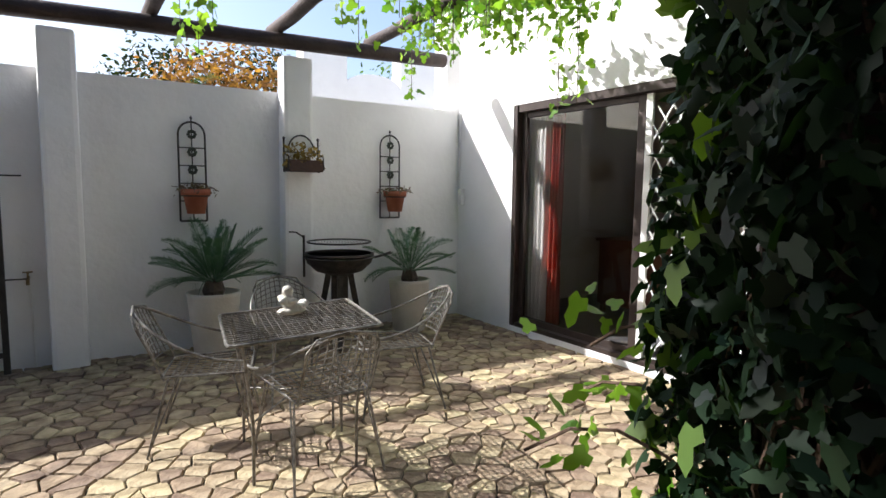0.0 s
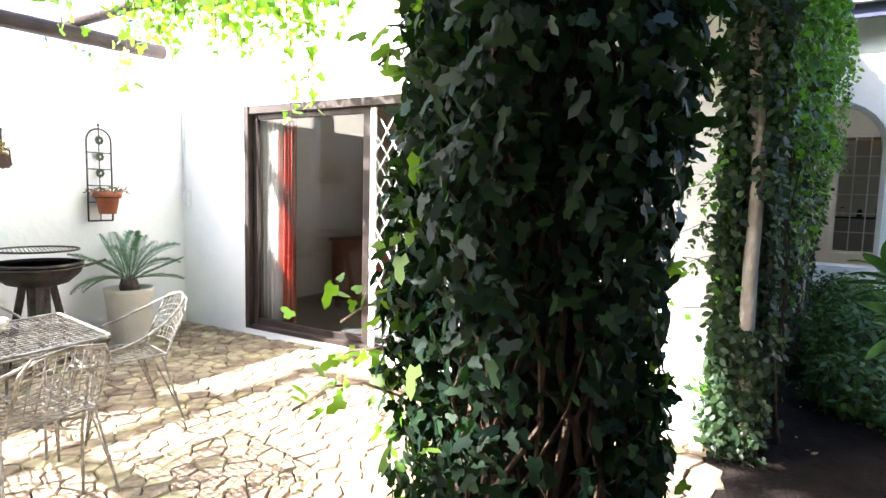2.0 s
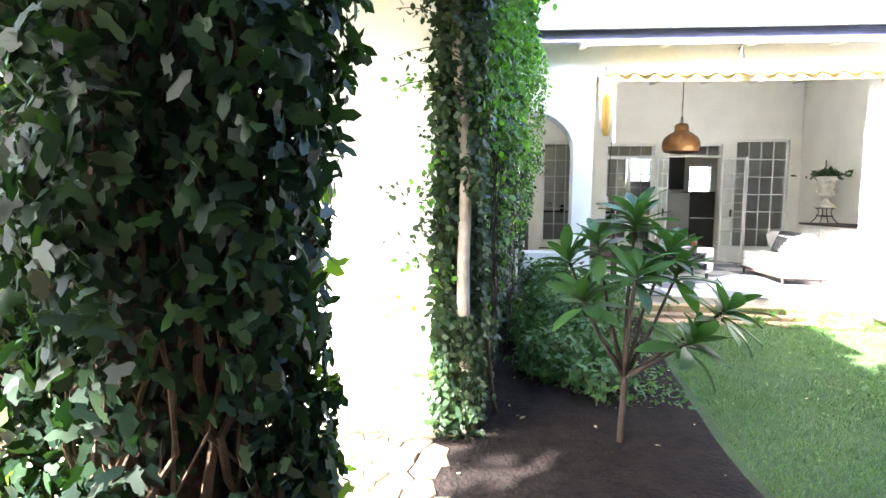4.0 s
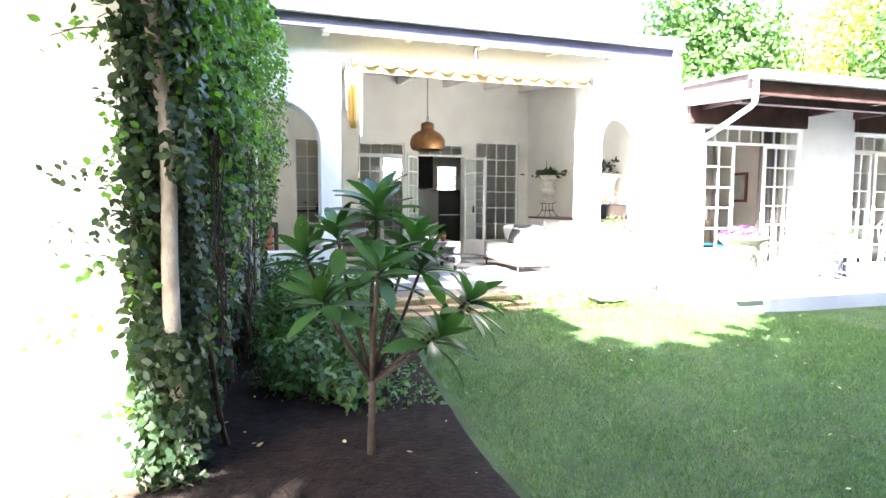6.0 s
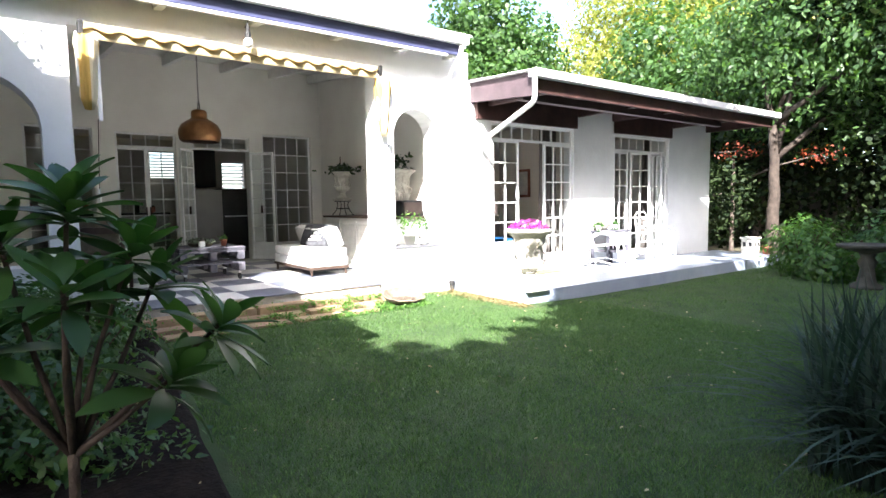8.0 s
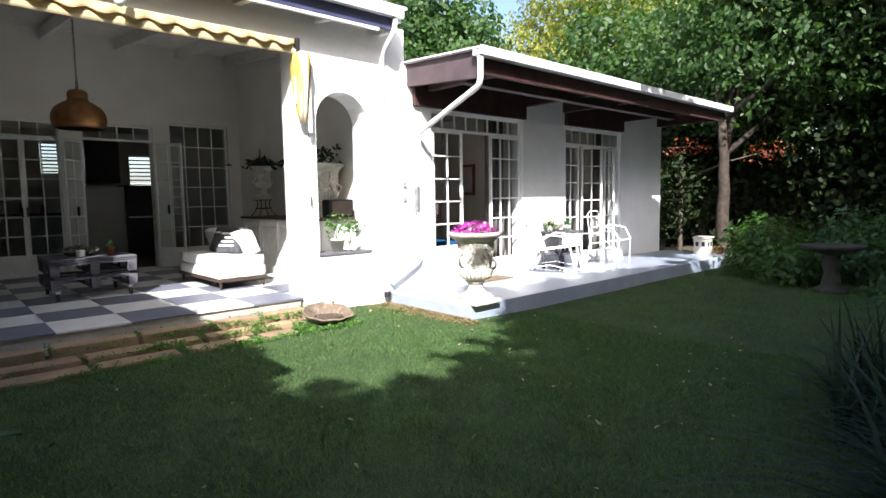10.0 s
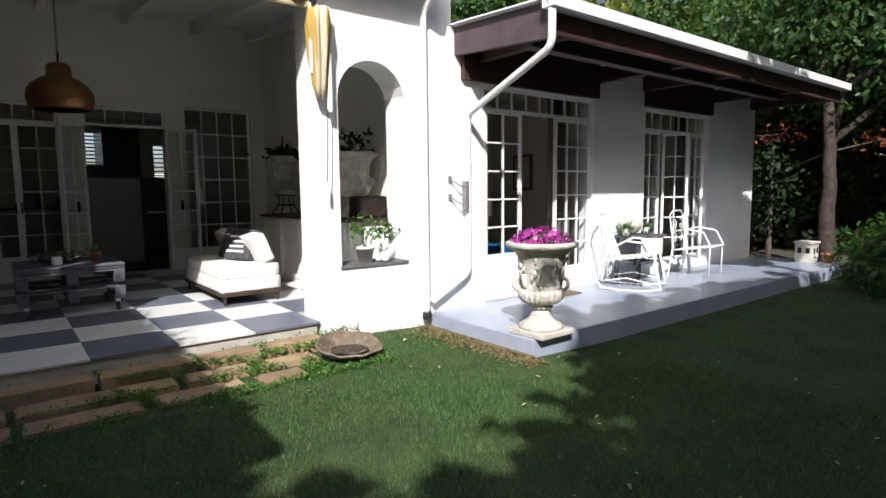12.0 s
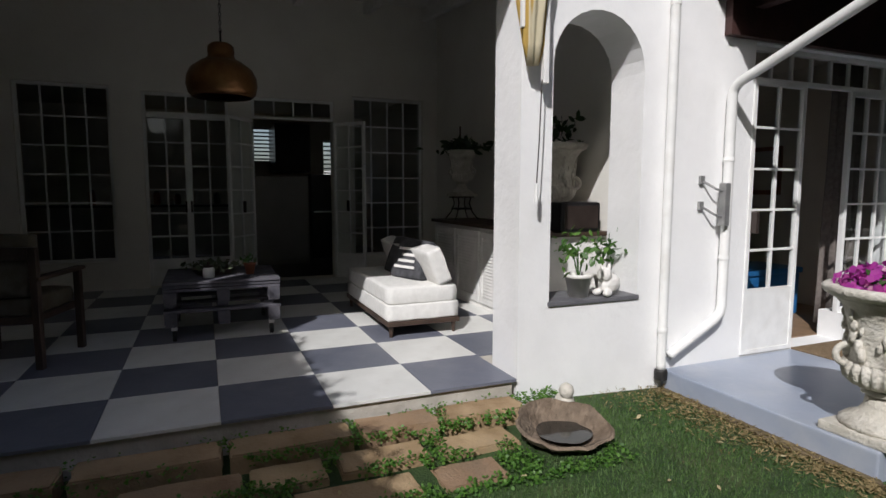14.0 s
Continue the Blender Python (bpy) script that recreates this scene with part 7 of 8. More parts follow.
for at, size in (((0, 0.0, 0.06), (0.055, 0.085, 0.062)), ((0.0, 0.055, 0.115), (0.04, 0.042, 0.042)), ((-0.02, 0.045, 0.155), (0.012, 0.010, 0.024)), ((0.02, 0.045, 0.155), (0.012, 0.010, 0.024)), ((-0.03, 0.075, 0.02), (0.022, 0.035, 0.02)), ((0.03, 0.075, 0.02), (0.022, 0.035, 0.02)), ((0.04, -0.07, 0.03), (0.03, 0.05, 0.028))):
    blob(bm, at, size, at[1] * 30, 0.12, 2)
for v in bm.verts:
    v.co.z = max(v.co.z, 0)
ob = solid("cat_figure", bm, surface("white_ceramic", (0.70, 0.68, 0.64), (0.78, 0.76, 0.72), 8, 0.4, 0.05, 60), "white ceramic cat figure crouching on the sill", "figurine", smooth=True)
vx = ob.modifiers.new("one_cast", "REMESH")
vx.mode, vx.voxel_size, vx.use_smooth_shade = "VOXEL", 0.004, True
ob.matrix_basis = pose(8.07, -4.87, 0.691, 0, 0, 25) @ Matrix.Scale(1.25, 4)
th = thing("sill_plant", "small green plant with drooping leaves behind the cat figure", "plant", (8.22, -4.93, 0.691))
part("pot", lathe(B(), [(0.04, 0), (0.055, 0.09), (0.06, 0.09), (0.06, 0.11), (0.05, 0.11), (0.001, 0.09)], 16), CREAM_POT, th, smooth=True)
part("stem", tube(B(), [(0, 0, 0.09), (0, -0.01, 0.26)], 0.004, 5), STEM, th)
pos = np.array([(-0.02 + 0.055 * g.normal(), 0.055 * g.normal(), 0.29 + 0.045 * g.normal()) for a in range(60)])
with_leaves(th, "leaves", pos, g.normal(size=(60, 3)) + (0, 0, 0.8), 0.065, LEAF_OVAL, BUSH_LEAF, 241, 0.8)


# awning: roller, scalloped valance, folded side curtains
def awning_cloth():
    m, nt, p, out = nodes_of("yellow_striped_awning")
    N, L = nt.nodes.new, nt.links.new
    tc, wv, rp = N("ShaderNodeTexCoord"), N("ShaderNodeTexWave"), N("ShaderNodeValToRGB")
    wv.bands_direction, wv.inputs["Scale"].default_value, wv.inputs["Distortion"].default_value = "Y", 1.9, 0.4
    rp.color_ramp.elements[0].color, rp.color_ramp.elements[1].color = (0.68, 0.62, 0.44, 1), (0.56, 0.38, 0.10, 1)
    rp.color_ramp.elements[0].position, rp.color_ramp.elements[1].position = 0.45, 0.55
    L(tc.outputs["Object"], wv.inputs["Vector"])
    L(wv.outputs["Fac"], rp.inputs["Fac"])
    L(rp.outputs["Color"], p.inputs["Base Color"])
    p.inputs["Roughness"].default_value = 0.9
    tr, ms = N("ShaderNodeBsdfTranslucent"), N("ShaderNodeMixShader")
    L(rp.outputs["Color"], tr.inputs["Color"])
    ms.inputs["Fac"].default_value = 0.3
    L(p.outputs[0], ms.inputs[1])
    L(tr.outputs[0], ms.inputs[2])
    L(ms.outputs[0], out.inputs["Surface"])
    return m


AWN = awning_cloth()
th = thing("awning", "rolled yellow and white striped awning with a scalloped edge", "awning", (7.93, 0, 0))
part("roller", tube(B(), [(0.02, -4.06, 2.93), (0.02, -0.92, 2.93)], 0.045, 12), AWN, th, smooth=True)
CREAM_CLOTH = foliage("cream_awning_cloth", (0.60, 0.50, 0.27), (0.66, 0.57, 0.36), 0.9, 0.3, (1.0, 0.95, 0.8), 0.2)
OCHRE = surface("ochre_hem", (0.30, 0.19, 0.07), (0.42, 0.28, 0.11), 20, 0.9, 0.2, 80)
n = 260
for name, x0, z0, drop, swing in (("band", -0.028, 2.955, 0.125, 0.0), ("valance", -0.052, 2.975, 0.062, 0.020)):
    vv, edge = [], []
    for i in range(n + 1):
        y = -4.06 + 3.14 * i / n
        wave = math.sin(2 * math.pi * y / 0.235)
        sag = 0.018 * math.sin(math.pi * i / n)
        for j in range(5):
            q = j / 4
            vv.append((x0 - 0.020 * q * wave * (swing > 0) - 0.012 * q, y, z0 - (drop + sag + swing * wave) * q))
        edge.append((vv[-1][0] - 0.003, y, vv[-1][2]))
    me = np_mesh(name, vv, [(i * 5 + j, (i + 1) * 5 + j, (i + 1) * 5 + j + 1, i * 5 + j + 1) for i in range(n) for j in range(4)], CREAM_CLOTH)
    me.polygons.foreach_set("use_smooth", [True] * len(me.polygons))
    ob = new(name, me)
    ob.parent = th
    ob.modifiers.new("cloth", "SOLIDIFY").thickness = 0.003
    if swing:
        part("hem", tube(B(), edge, 0.006, 5), OCHRE, th, "ochre scalloped hem")
for y in (-4.09, -0.90):
    part("end_bracket", box(B(), -0.07, 0.06, y - 0.02, y + 0.02, 2.86, 2.99, 0.006), BLACK_IRON, th)
for y, z0 in ((-4.14, 2.12), (-0.94, 2.18)):
    bm = B()
    lathe(bm, [(0.03, z0), (0.055, z0 + 0.12), (0.07, z0 + 0.35), (0.085, z0 + 0.6), (0.07, 2.86)], 40, 0.55, 7, 0.22, at=(-0.02, y, 0))
    part("folded_curtain", bm, AWN, th, smooth=True)
    part("arm", box(B(), -0.045, -0.005, y - 0.10, y - 0.065, z0 - 0.10, 2.88, 0.005), WHITE_METAL, th)
    part("arm", box(B(), -0.05, -0.02, y + 0.07, y + 0.09, z0 + 0.2, 2.88, 0.005), WHITE_METAL, th)
    part("pull_cord", tube(B(), [(-0.03, y - 0.06, z0 - 0.08), (-0.035, y - 0.045, z0 - 0.45), (-0.03, y - 0.035, 1.42)], 0.004, 5), ALU_DARK, th)
    part("cord_weight", tube(B(), [(-0.03, y - 0.035, 1.32), (-0.03, y - 0.035, 1.44)], 0.012, 8), WHITE_METAL, th)

# globe bulb under the eave
th = thing("globe_lamp", "white globe bulb in a dark fitting under the eave", "lamp", (7.75, -2.40, 2.93))
part("globe", blob(B(), (0, 0, 0.05), (0.052, 0.052, 0.055), 0, 0, 2), surface("opal_glass", (0.8, 0.78, 0.72), (0.84, 0.82, 0.76), 4, 0.3, 0.0), th, smooth=True)
part("fitting", lathe(B(), [(0.03, 0.095), (0.032, 0.14), (0.02, 0.17), (0.02, 0.22)], 12), BLACK_IRON, th)
part("bracket", tube(B(), [(0, 0, 0.21), (0.0, 0, 0.27), (0.25, -0.06, 0.28)], 0.010, 6), BLACK_IRON, th)

# gutters and downpipes
def pipe(name, label, pts, r, clips=()):
    th = thing(name, label, "downpipe", (0, 0, 0))
    fine = []
    pv = [Vector(p) for p in pts]
    for i, p in enumerate(pv):
        if 0 < i < len(pv) - 1:
            a, b = (pv[i - 1] - p).normalized(), (pv[i + 1] - p).normalized()
            d = min(0.07, (pv[i - 1] - p).length / 2.2, (pv[i + 1] - p).length / 2.2)
            fine += [p + a * d, p + (a + b) * d * 0.28, p + b * d]
        elif i == 0:
            fine += [p, p.lerp(pv[1], 0.04)]
        else:
            fine += [p.lerp(pv[-2], 0.01), p]
    part("tube", tube(B(), fine, r, 14), WHITE_METAL, th, smooth=True)
    for x, y, z in clips:
        part("clip", lathe(B(), [(r * 1.12, 0), (r * 1.18, 0.012), (r * 1.12, 0.03)], 14, at=(x, y, z)), WHITE_METAL, th)
    return th


pipe("downpipe", "white round downpipe on the veranda pier", ((7.68, -5.24, 3.40), (7.68, -5.24, 3.24), (7.945, -5.24, 3.03), (7.945, -5.24, 0.16)), 0.031, ((7.945, -5.24, 2.6), (7.945, -5.24, 0.42)))
pipe("downpipe", "white cranked downpipe from the wing gutter", ((6.69, -5.62, 2.88), (6.69, -5.62, 2.52), (7.945, -5.785, 2.12), (7.945, -5.785, 0.50), (7.94, -5.30, 0.25)), 0.034, ((7.945, -5.785, 1.6), (7.945, -5.785, 0.9)))
bm = B()
lathe(bm, [(0.045, 0), (0.045, 0.06), (0.038, 0.07)], 14, at=(7.945, -5.24, 0.09))
solid("pipe_shoe", bm, BLACK_IRON, "black shoe at the downpipe's foot", "pipe shoe")
bm = B()
prism(bm, [(6.64, 2.83), (6.765, 2.83), (6.765, 2.925), (6.755, 2.925), (6.755, 2.84), (6.65, 2.84), (6.65, 2.925), (6.635, 2.925)], "y", -12.45, -5.58)
solid("gutter_wing", bm, WHITE_METAL, "white metal gutter of the wing roof", "gutter", "structure")
bm = B()
prism(bm, [(7.63, 3.38), (7.715, 3.38), (7.715, 3.47), (7.705, 3.47), (7.705, 3.39), (7.64, 3.39), (7.64, 3.47), (7.625, 3.47)], "y", -5.34, 1.9)
solid("gutter_veranda", bm, WHITE_METAL, "white metal gutter of the veranda roof", "gutter", "structure")
th = thing("wall_bracket", "grey metal holder with two arms on the wing wall", "bracket", (7.93, -5.66, 1.15))
GREYM = surface("grey_metal", (0.25, 0.25, 0.25), (0.36, 0.36, 0.35), 12, 0.45, 0.1, 60, metal=0.5)
part("holder", box(B(), -0.045, 0.015, -0.09, -0.04, 0.0, 0.30, 0.008), GREYM, th)
for z in (0.08, 0.26):
    part("arm", tube(B(), [(0.06, 0.08, z + 0.06), (-0.01, 0.02, z), (-0.02, -0.05, z - 0.02)], 0.008, 6), GREYM, th)
    part("plate", box(B(), 0.045, 0.066, 0.06, 0.10, z + 0.03, z + 0.09, 0.003), GREYM, th)

# ---- terrace furniture ----
def rocker(at, rz, label, scroll=False):
    th = thing("garden_chair", label, "garden chair", at, rz, group="white terrace chairs")
    for s in (-1, 1):
        y = s * 0.27
        if scroll:
            part("side_hoop", tube(B(), [(0.26, y, 0.0), (0.27, y, 0.45), (0.18, y, 0.62), (-0.05, y, 0.66), (-0.24, y, 0.62)], 0.012, 8), WHITE_METAL, th, smooth=True)
            part("leg", tube(B(), [(-0.24, y, 0.64), (-0.22, y, 0.40), (-0.28, y, 0.0)], 0.012, 8), WHITE_METAL, th)
        else:
            pts = [(-0.34, y, 0.10), (-0.30, y, 0.03), (-0.10, y, 0.012), (0.20, y, 0.012), (0.38, y, 0.05), (0.36, y, 0.14), (0.30, y, 0.42), (0.18, y, 0.58), (-0.02, y, 0.60), (-0.20, y, 0.50), (-0.32, y, 0.28), (-0.34, y, 0.10)]
            part("side_hoop", tube(B(), pts, 0.014, 8), WHITE_METAL, th, smooth=True)
            part("brace", tube(B(), [(0.30, y, 0.10), (0.0, y, 0.16), (-0.25, y, 0.12)], 0.009, 6), WHITE_METAL, th)
    for k in range(7):
        x = -0.20 + 0.075 * k
        part("seat_slat", box(B(), x, x + 0.055, -0.26, 0.26, 0.36 + 0.010 * k, 0.372 + 0.010 * k, 0.003), WHITE_METAL, th)
    if scroll:
        for s in (-1, 1):
            for zc in (0.52, 0.70):
                part("scroll", tube(B(), [(-0.25 - 0.03 * (zc - 0.4), s * 0.12 + 0.01 * a * math.cos(a), zc + 0.01 * a * math.sin(a)) for a in [0.6 * i for i in range(15)]], 0.006, 5), WHITE_METAL, th)
        part("back_frame", tube(B(), [(-0.22, -0.25, 0.38), (-0.28, -0.25, 0.84), (-0.28, -0.15, 0.90), (-0.28, 0.15, 0.90), (-0.28, 0.25, 0.84), (-0.22, 0.25, 0.38)], 0.011, 8), WHITE_METAL, th)
    else:
        part("back_frame", tube(B(), [(-0.16, -0.25, 0.34), (-0.36, -0.25, 0.86), (-0.37, -0.18, 0.90), (-0.37, 0.18, 0.90), (-0.36, 0.25, 0.86), (-0.16, 0.25, 0.34)], 0.012, 8), WHITE_METAL, th)
        for k in range(5):
            y = -0.18 + 0.09 * k
            part("back_slat", tube(B(), [(-0.18, y, 0.38), (-0.36, y, 0.88)], 0.008, 6), WHITE_METAL, th)
    return th


rocker((7.50, -8.02, 0.14), 205, "white tubular metal garden chair with curved runners")
rocker((7.52, -9.60, 0.14), 190, "white wrought iron chair with a scrolled back", True)
th = thing("side_table", "weathered wooden side table with a lower shelf", "side table", (7.78, -8.62, 0.14), 0)
for x in (-0.16, 0.16):
    for y in (-0.26, 0.26):
        part("leg", box(B(), x - 0.02, x + 0.02, y - 0.02, y + 0.02, 0, 0.58, 0.004), GREYWOOD, th)
part("top", box(B(), -0.21, 0.21, -0.32, 0.32, 0.58, 0.61, 0.006), GREYWOOD, th)
part("shelf", box(B(), -0.17, 0.17, -0.27, 0.27, 0.24, 0.262, 0.004), GREYWOOD, th)
part("front", box(B(), -0.195, -0.181, -0.24, 0.24, 0.36, 0.57, 0.004), WHITE_WOOD, th)
th = thing("shell_ornament", "white shell-shaped ornament on the side table", "ornament", (7.84, -8.50, 0.751))
part("shell", lathe(B(), [(0.05, 0), (0.07, 0.02), (0.15, 0.10), (0.16, 0.16), (0.10, 0.22), (0.03, 0.24), (0.001, 0.24)], 32, 0.05, 9, 0.06), CAST_STONE, th, smooth=True)
for k, (y, cpot) in enumerate(((-8.74, WHITE_METAL), (-8.32, CAST_STONE))):
    th = thing("table_plant", "small spiky green plant in a white pot", "plant", (7.78, y, 0.751), group="terrace table plants")
    part("pot", lathe(B(), [(0.04, 0), (0.06, 0.09), (0.055, 0.09), (0.001, 0.075)], 16), cpot, th, smooth=True)
    pos = np.array([(0.02 * g.normal(), 0.02 * g.normal(), 0.08) for a in range(50)])
    with_leaves(th, "leaves", pos, g.normal(size=(50, 3)), 0.12, LEAF_THIN, BUSH_LEAF, 250 + k, -0.8)
th = thing("stone_lantern", "pale pierced stone block lantern at the terrace's end", "lantern", (7.08, -12.30, 0.14))
part("body", box(B(), -0.13, 0.13, -0.13, 0.13, 0, 0.30, 0.012), CAST_STONE, th)
part("cap", box(B(), -0.15, 0.15, -0.15, 0.15, 0.301, 0.34, 0.010), CAST_STONE, th)
# black plates on the solid block give the dark inside the openings
for dx in (-0.06, 0.06):
    part("opening", box(B(), dx - 0.03, dx + 0.03, 0.128, 0.134, 0.15, 0.24), BLACK, th)
    part("opening", box(B(), -0.134, -0.128, dx - 0.03, dx + 0.03, 0.15, 0.24), BLACK, th)
th = thing("small_pot", "small terracotta pot at the terrace's end", "plant pot", (6.80, -12.38, 0.14))
part("pot", lathe(B(), [(0.06, 0), (0.09, 0.12), (0.10, 0.12), (0.10, 0.15), (0.08, 0.15), (0.07, 0.11), (0.001, 0.11)], 18), TERRACOTTA, th, smooth=True)

# stone bird bowl on the lawn with a small bird figure; pedestal bath far off
th = thing("stone_bowl", "rough brown stone bird bowl lying on the lawn", "bird bath", (7.46, -4.10, 0.034))
bm = B()
lathe(bm, [(0.09, 0.0), (0.17, 0.02), (0.235, 0.07), (0.270, 0.125), (0.255, 0.135), (0.235, 0.105), (0.18, 0.045), (0.10, 0.022), (0.001, 0.018)], 40, 0.10)
for v in bm.verts:
    q = math.atan2(v.co.y, v.co.x)
    k = 1 + 0.16 * noise.noise((2 * math.cos(q), 2 * math.sin(q), 3))
    v.co.x *= k * 0.80
    v.co.y *= k * 0.98
    v.co.z *= 0.85
    v.co += 0.022 * v.co.z / 0.16 * noise.noise_vector(v.co * 9) + 0.006 * noise.noise_vector(v.co * 30)
    v.co.z = max(-0.02, v.co.z + 0.26 * v.co.x * min(1.0, max(0.0, v.co.z / 0.10)))
part("bowl", bm, surface("rough_brown_stone", (0.13, 0.095, 0.065), (0.26, 0.20, 0.145), 9, 0.95, 0.9, 45, stain=(0.09, 0.07, 0.05), stain_scale=6, stain_amount=0.7), th)
part("water", lathe(B(), [(0.15, 0.060), (0.001, 0.061)], 24, 0.10), surface("still_water", (0.02, 0.02, 0.018), (0.035, 0.032, 0.028), 6, 0.08, 0.02, 20, spec=0.6), th)
bm = B()
for at, size in (((0, 0, 0.05), (0.035, 0.05, 0.05)), ((0.0, 0.02, 0.105), (0.026, 0.030, 0.030)), ((0, -0.055, 0.03), (0.022, 0.05, 0.018))):
    blob(bm, at, size, 3, 0.1, 2)
for v in bm.verts:
    v.co.z = max(v.co.z, 0)
ob = solid("bird_figure", bm, CAST_STONE, "pale stone bird figure beside the stone bowl", "figurine", smooth=True)
ob.matrix_basis = pose(7.74, -4.30, 0.035, 0, 0, 70) @ Matrix.Scale(1.7, 4)
th = thing("pedestal_birdbath", "weathered stone pedestal bird bath among border bushes", "bird bath", (4.40, -10.0, -0.06))
# stone darkened in colour for the shade among the bushes
SHADED_STONE = surface("shaded_stone", (0.035, 0.035, 0.028), (0.075, 0.07, 0.055), 8, 0.9, 0.5, 40)
part("basin", lathe(B(), [(0.08, 0.52), (0.24, 0.57), (0.37, 0.61), (0.39, 0.65), (0.36, 0.65), (0.22, 0.61), (0.001, 0.59)], 28, 0.06), SHADED_STONE, th, smooth=True)
part("pedestal", lathe(B(), [(0.20, 0), (0.20, 0.06), (0.12, 0.10), (0.09, 0.30), (0.12, 0.40), (0.08, 0.46), (0.10, 0.52)], 20, 0.10), SHADED_STONE, th, smooth=True)


# ---- pieces of floors, last ----
# chequered veranda floor: single tiles
wide = 0.572
tile_mesh = {}
for i in range(8):
    for j in range(12):
        x0, y1 = 7.965 + i * wide, 1.62 - j * wide
        dark = (i + j) % 2 == 1
        if y1 - wide < -5.45 or (i == 0 and j >= 10):
            continue
        x1 = min(x0 + wide, 12.49)
        key = (dark, round(x1 - x0, 3))
        if key not in tile_mesh:
            bm = B()
            w = x1 - x0
            prism(bm, [(0.0015, 0.0015), (w - 0.0015, 0.0015), (w - 0.0015, wide - 0.0015), (0.0015, wide - 0.0015)], "z", -0.018, -0.002)
            prism(bm, [(0.004, 0.004), (w - 0.004, 0.004), (w - 0.004, wide - 0.004), (0.004, wide - 0.004)], "z", -0.002, 0.0)
            tile_mesh[key] = finish(bm, "tile", TILE_GREY if dark else TILE_WHITE)
        ob = new("tile", tile_mesh[key])
        ob.parent = bpy.data.objects["floor_veranda"]
        ob.location = (x0, y1 - wide, FLOOR + 0.0006 * noise.noise((i * 3.1, j * 2.3, 0)))

# sandstone stepping slabs between veranda and lawn, two worn rows with creeping green
slabs = ((7.76, 7.955, -4.05, -3.55), (7.76, 7.955, -3.50, -3.06), (7.75, 7.955, -3.02, -2.42), (7.76, 7.955, -2.38, -1.75), (7.75, 7.955, -1.70, -1.10),
         (7.50, 7.70, -3.86, -3.44), (7.51, 7.72, -3.36, -2.90), (7.50, 7.71, -2.46, -1.95), (7.50, 7.71, -2.84, -2.50), (7.49, 7.70, -1.90, -1.30),
         (7.24, 7.45, -3.66, -3.32), (7.25, 7.46, -3.22, -2.66), (7.24, 7.45, -2.58, -1.98), (7.23, 7.45, -1.92, -1.35))
path = tagged(new("stepping_stone_path"), "worn sandstone slabs set in the lawn before the veranda", "stepping stones", kind="structure")
for k, (x0, x1, y0, y1) in enumerate(slabs):
    bm = B()
    c = [(x0, y0), (x1, y0), (x1, y1), (x0, y1)]
    poly = []
    for a, b in zip(c, c[1:] + c[:1]):
        for s in (0.0, 0.33, 0.66):
            poly.append((a[0] + (b[0] - a[0]) * s + 0.02 * noise.noise((k, s * 5, a[0] * 9)), a[1] + (b[1] - a[1]) * s + 0.02 * noise.noise((k + 9, s * 5, a[1] * 9))))
    z = (0.135 if x1 > 7.9 else 0.07 if x1 > 7.6 else 0.042) + 0.004 * noise.noise((k * 2.0, 0, 0))
    prism(bm, poly, "z", -0.06, z - 0.01)
    cx, cy = (x0 + x1) / 2, (y0 + y1) / 2
    prism(bm, [(cx + (p[0] - cx) * 0.96, cy + (p[1] - cy) * 0.97) for p in poly], "z", z - 0.01, z)
    ob = part("slab", bm, SANDSTONE, path)
rg = np.random.default_rng(15)
n = 20000
x, y = rg.uniform(7.15, 7.95, n), rg.uniform(-4.35, -1.2, n)
gapd = np.ones(n, bool)
for x0, x1, y0, y1 in slabs:
    gapd &= ~((x > x0 + 0.015) & (x < x1 - 0.015) & (y > y0 + 0.015) & (y < y1 - 0.015))
clump = np.array([noise.noise((p * 4, q * 4, 6)) for p, q in zip(x, y)]) > -0.12
ok = gapd & clump & (np.hypot(x - 7.50, y + 4.08) > 0.27) & ((y < -2.3) | (rg.random(n) < 0.25))
pos = np.stack([x, y, 0.02 + 0.10 * np.clip((x - 7.2) / 0.7, 0, 1) + 0.04 * rg.random(n)], 1)[ok]
tagged(new("creeping_herb", leaves("creeping_herb", pos, rg.normal(size=pos.shape) * 0.6 + (0, 0, 1), 0.019, LEAF_OVAL * (1, 1.6, 1), foliage("herb_leaf", (0.05, 0.13, 0.02), (0.11, 0.22, 0.04), 0.5, 0.3), 16)), "small-leaved green creeper between the stepping slabs", "ground cover", kind="stuff")
# dry earth strip along the terrace edge
bm = B()
prism(bm, [(6.52, -5.26), (6.57, -5.31), (7.99, -5.31), (7.99, -5.20), (7.4, -5.23), (7.0, -5.21), (6.8, -5.25)], "z", -0.1, 0.010)
solid("dry_border", bm, surface("dry_straw_soil", (0.10, 0.07, 0.04), (0.20, 0.15, 0.085), 14, 0.95, 0.8, 70, stain=(0.08, 0.09, 0.03), stain_scale=5, space="World"), "dry brown earth with straw beside the terrace", "ground", "structure")
n = 2200
x = rg.uniform(6.4, 7.98, n)
y = -5.28 + np.abs(rg.normal(size=n)) * (0.10 + 0.10 * (x - 6.4))
pos = np.stack([x, y, np.array([lawn_z(p, q) for p, q in zip(x, y)]) + 0.012 + 0.014 * rg.random(n)], 1)
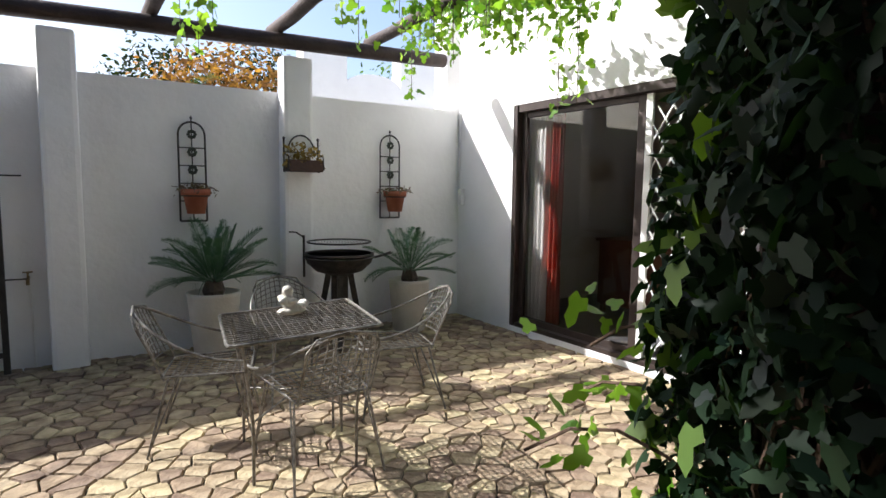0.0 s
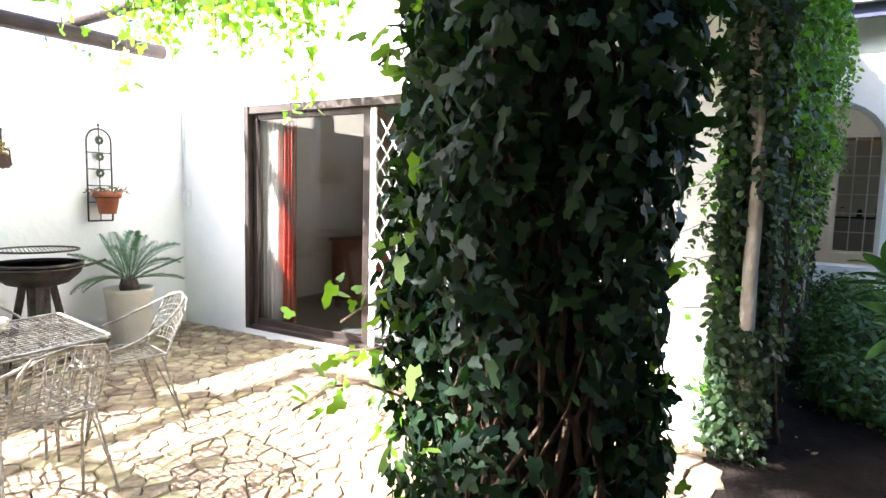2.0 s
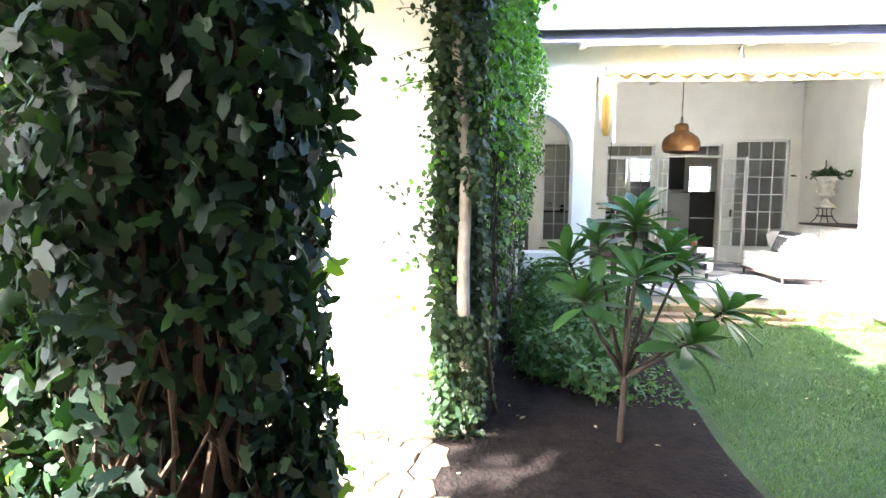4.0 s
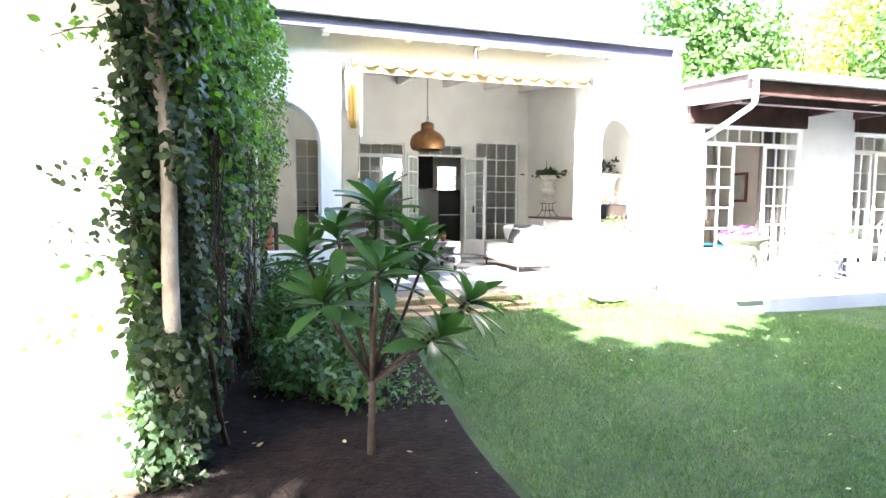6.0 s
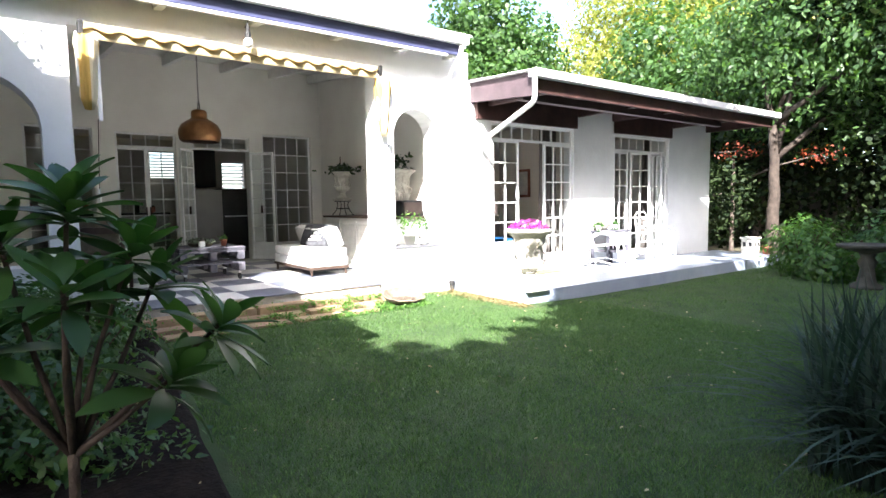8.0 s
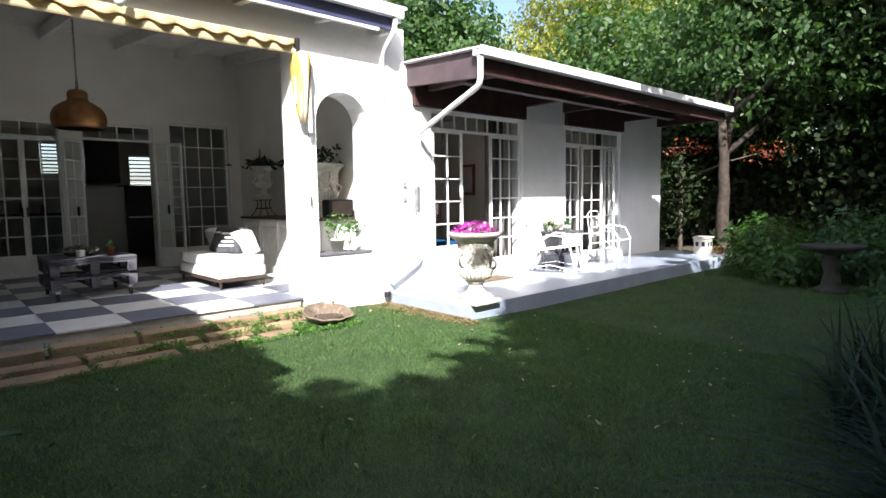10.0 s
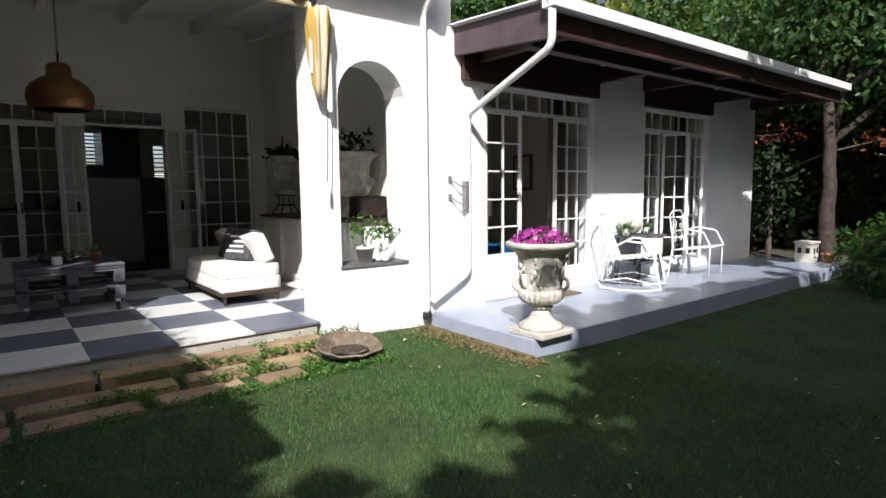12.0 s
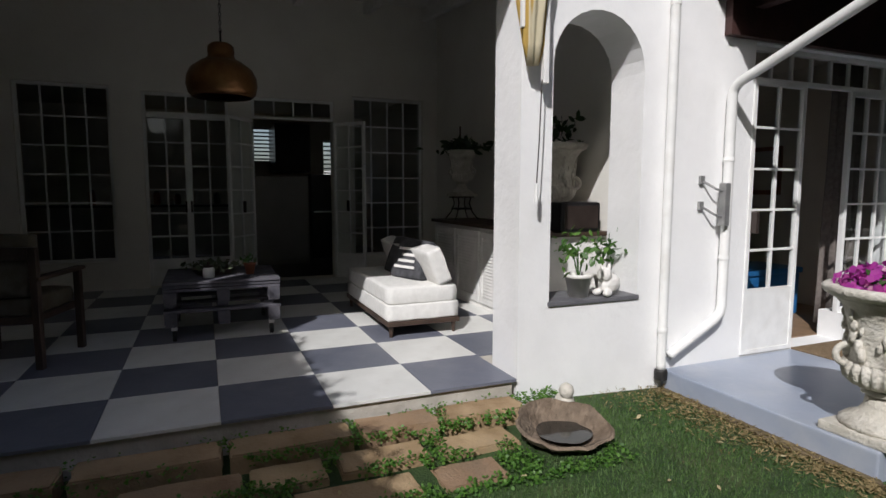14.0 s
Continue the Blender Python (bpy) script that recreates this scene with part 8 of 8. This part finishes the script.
tagged(new("straw", leaves("straw", pos, rg.normal(size=(n, 3)) * 0.35 + (0, 0, 1), 0.038, LEAF_THIN, foliage("dry_straw", (0.16, 0.12, 0.05), (0.34, 0.26, 0.13), 0.8, 0.1), 17)), "dry straw and dead grass lying beside the terrace", "straw", kind="stuff")

# courtyard paving: irregular rough stones in wandering rows
ROW, COL = 0.104, 0.138


def seed_point(r, k):
    x, y = (k + 0.5 * (r % 2)) * COL, r * ROW
    x += 0.11 * noise.noise((k * 1.7, r * 2.3, 1)) + 0.05 * noise.noise((k * 0.23, r * 0.31, 4))
    y += 0.085 * noise.noise((k * 1.9, r * 1.3, 7)) + 0.13 * noise.noise((k * 0.12, r * 0.2, 9))
    c, s = math.cos(-0.12), math.sin(-0.12)
    return (x * c - y * s, x * s + y * c)


SEEDS = {(r, k): seed_point(r, k) for r in range(-24, 72) for k in range(-40, 52)}


def sett(r, k):
    """The stone round one seed: the ground nearer to it than to its neighbours, less the joint."""
    px, py = SEEDS[r, k]
    poly = [(px - 0.3, py - 0.3), (px + 0.3, py - 0.3), (px + 0.3, py + 0.3), (px - 0.3, py + 0.3)]
    for dr in (-2, -1, 0, 1, 2):
        for dk in (-2, -1, 0, 1, 2):
            if dr or dk:
                qx, qy = SEEDS[r + dr, k + dk]
                nx_, ny_ = qx - px, qy - py
                ln = math.hypot(nx_, ny_)
                nx_, ny_ = nx_ / ln, ny_ / ln
                lim = px * nx_ + py * ny_ + ln / 2 - 0.004
                out_ = []
                for i, a in enumerate(poly):
                    b = poly[(i + 1) % len(poly)]
                    da, db = a[0] * nx_ + a[1] * ny_ - lim, b[0] * nx_ + b[1] * ny_ - lim
                    if da <= 0:
                        out_.append(a)
                    if da * db < 0:
                        s = da / (da - db)
                        out_.append((a[0] + (b[0] - a[0]) * s, a[1] + (b[1] - a[1]) * s))
                poly = out_
    n = len(poly)
    if n < 3:
        return None
    cx, cy = sum(p[0] for p in poly) / n, sum(p[1] for p in poly) / n
    lift = 0.008 * noise.noise((r * 3.7, k * 2.9, 0))
    tx, ty = 0.05 * noise.noise((r * 1.1, k * 5.3, 3)), 0.05 * noise.noise((r * 4.1, k * 1.3, 5))
    ring = []
    for shrink, z in ((0.0, -0.035), (0.0, -0.010), (0.007, 0.0)):
        for p in poly:
            d = max(0.012, math.hypot(p[0] - cx, p[1] - cy))
            f = (d - shrink) / d
            x, y = cx + (p[0] - cx) * f, cy + (p[1] - cy) * f
            ring.append((x, y, z + (lift + tx * (x - cx) + ty * (y - cy) if z > -0.03 else 0)))
    f = [(i, (i + 1) % n, n + (i + 1) % n, n + i) for i in range(n)] + [(n + i, n + (i + 1) % n, 2 * n + (i + 1) % n, 2 * n + i) for i in range(n)]
    return ring, f, tuple(range(2 * n, 3 * n)), (cx, cy)


paving = tagged(new("courtyard_paving"), "irregular rough stone paving of the courtyard, brown and cream", "paving", kind="structure")
restv, restf, resth = [], [], []
single = 0
for r in range(-22, 70):
    for k in range(-38, 50):
        sx, sy = SEEDS[r, k]
        if not (-3.6 < sx < 4.36 and (0.55 if sx > 2.1 else -1.1) < sy < 5.72):
            continue
        made = sett(r, k)
        if made is None:
            continue
        ring, quads, hexa, (cx, cy) = made
        near = 0.7 < cx < 3.7 and 2.05 < cy < 4.4
        if near and single < 300:
            single += 1
            me = bpy.data.meshes.new("sett")
            me.from_pydata([(x - cx, y - cy, z) for x, y, z in ring], [], quads + [hexa])
            me.materials.append(STONE)
            ob = new("sett", me)
            ob.parent, ob.location = paving, (cx, cy, 0)
        else:
            b = len(restv)
            restv += ring
            restf += [tuple(i + b for i in q) for q in quads]
            resth.append(tuple(i + b for i in hexa))
me = bpy.data.meshes.new("setts")
me.from_pydata(restv, [], restf + resth)
me.materials.append(STONE_REST)
ob = new("setts", me)
ob.parent, ob["kind"] = paving, "stuff"
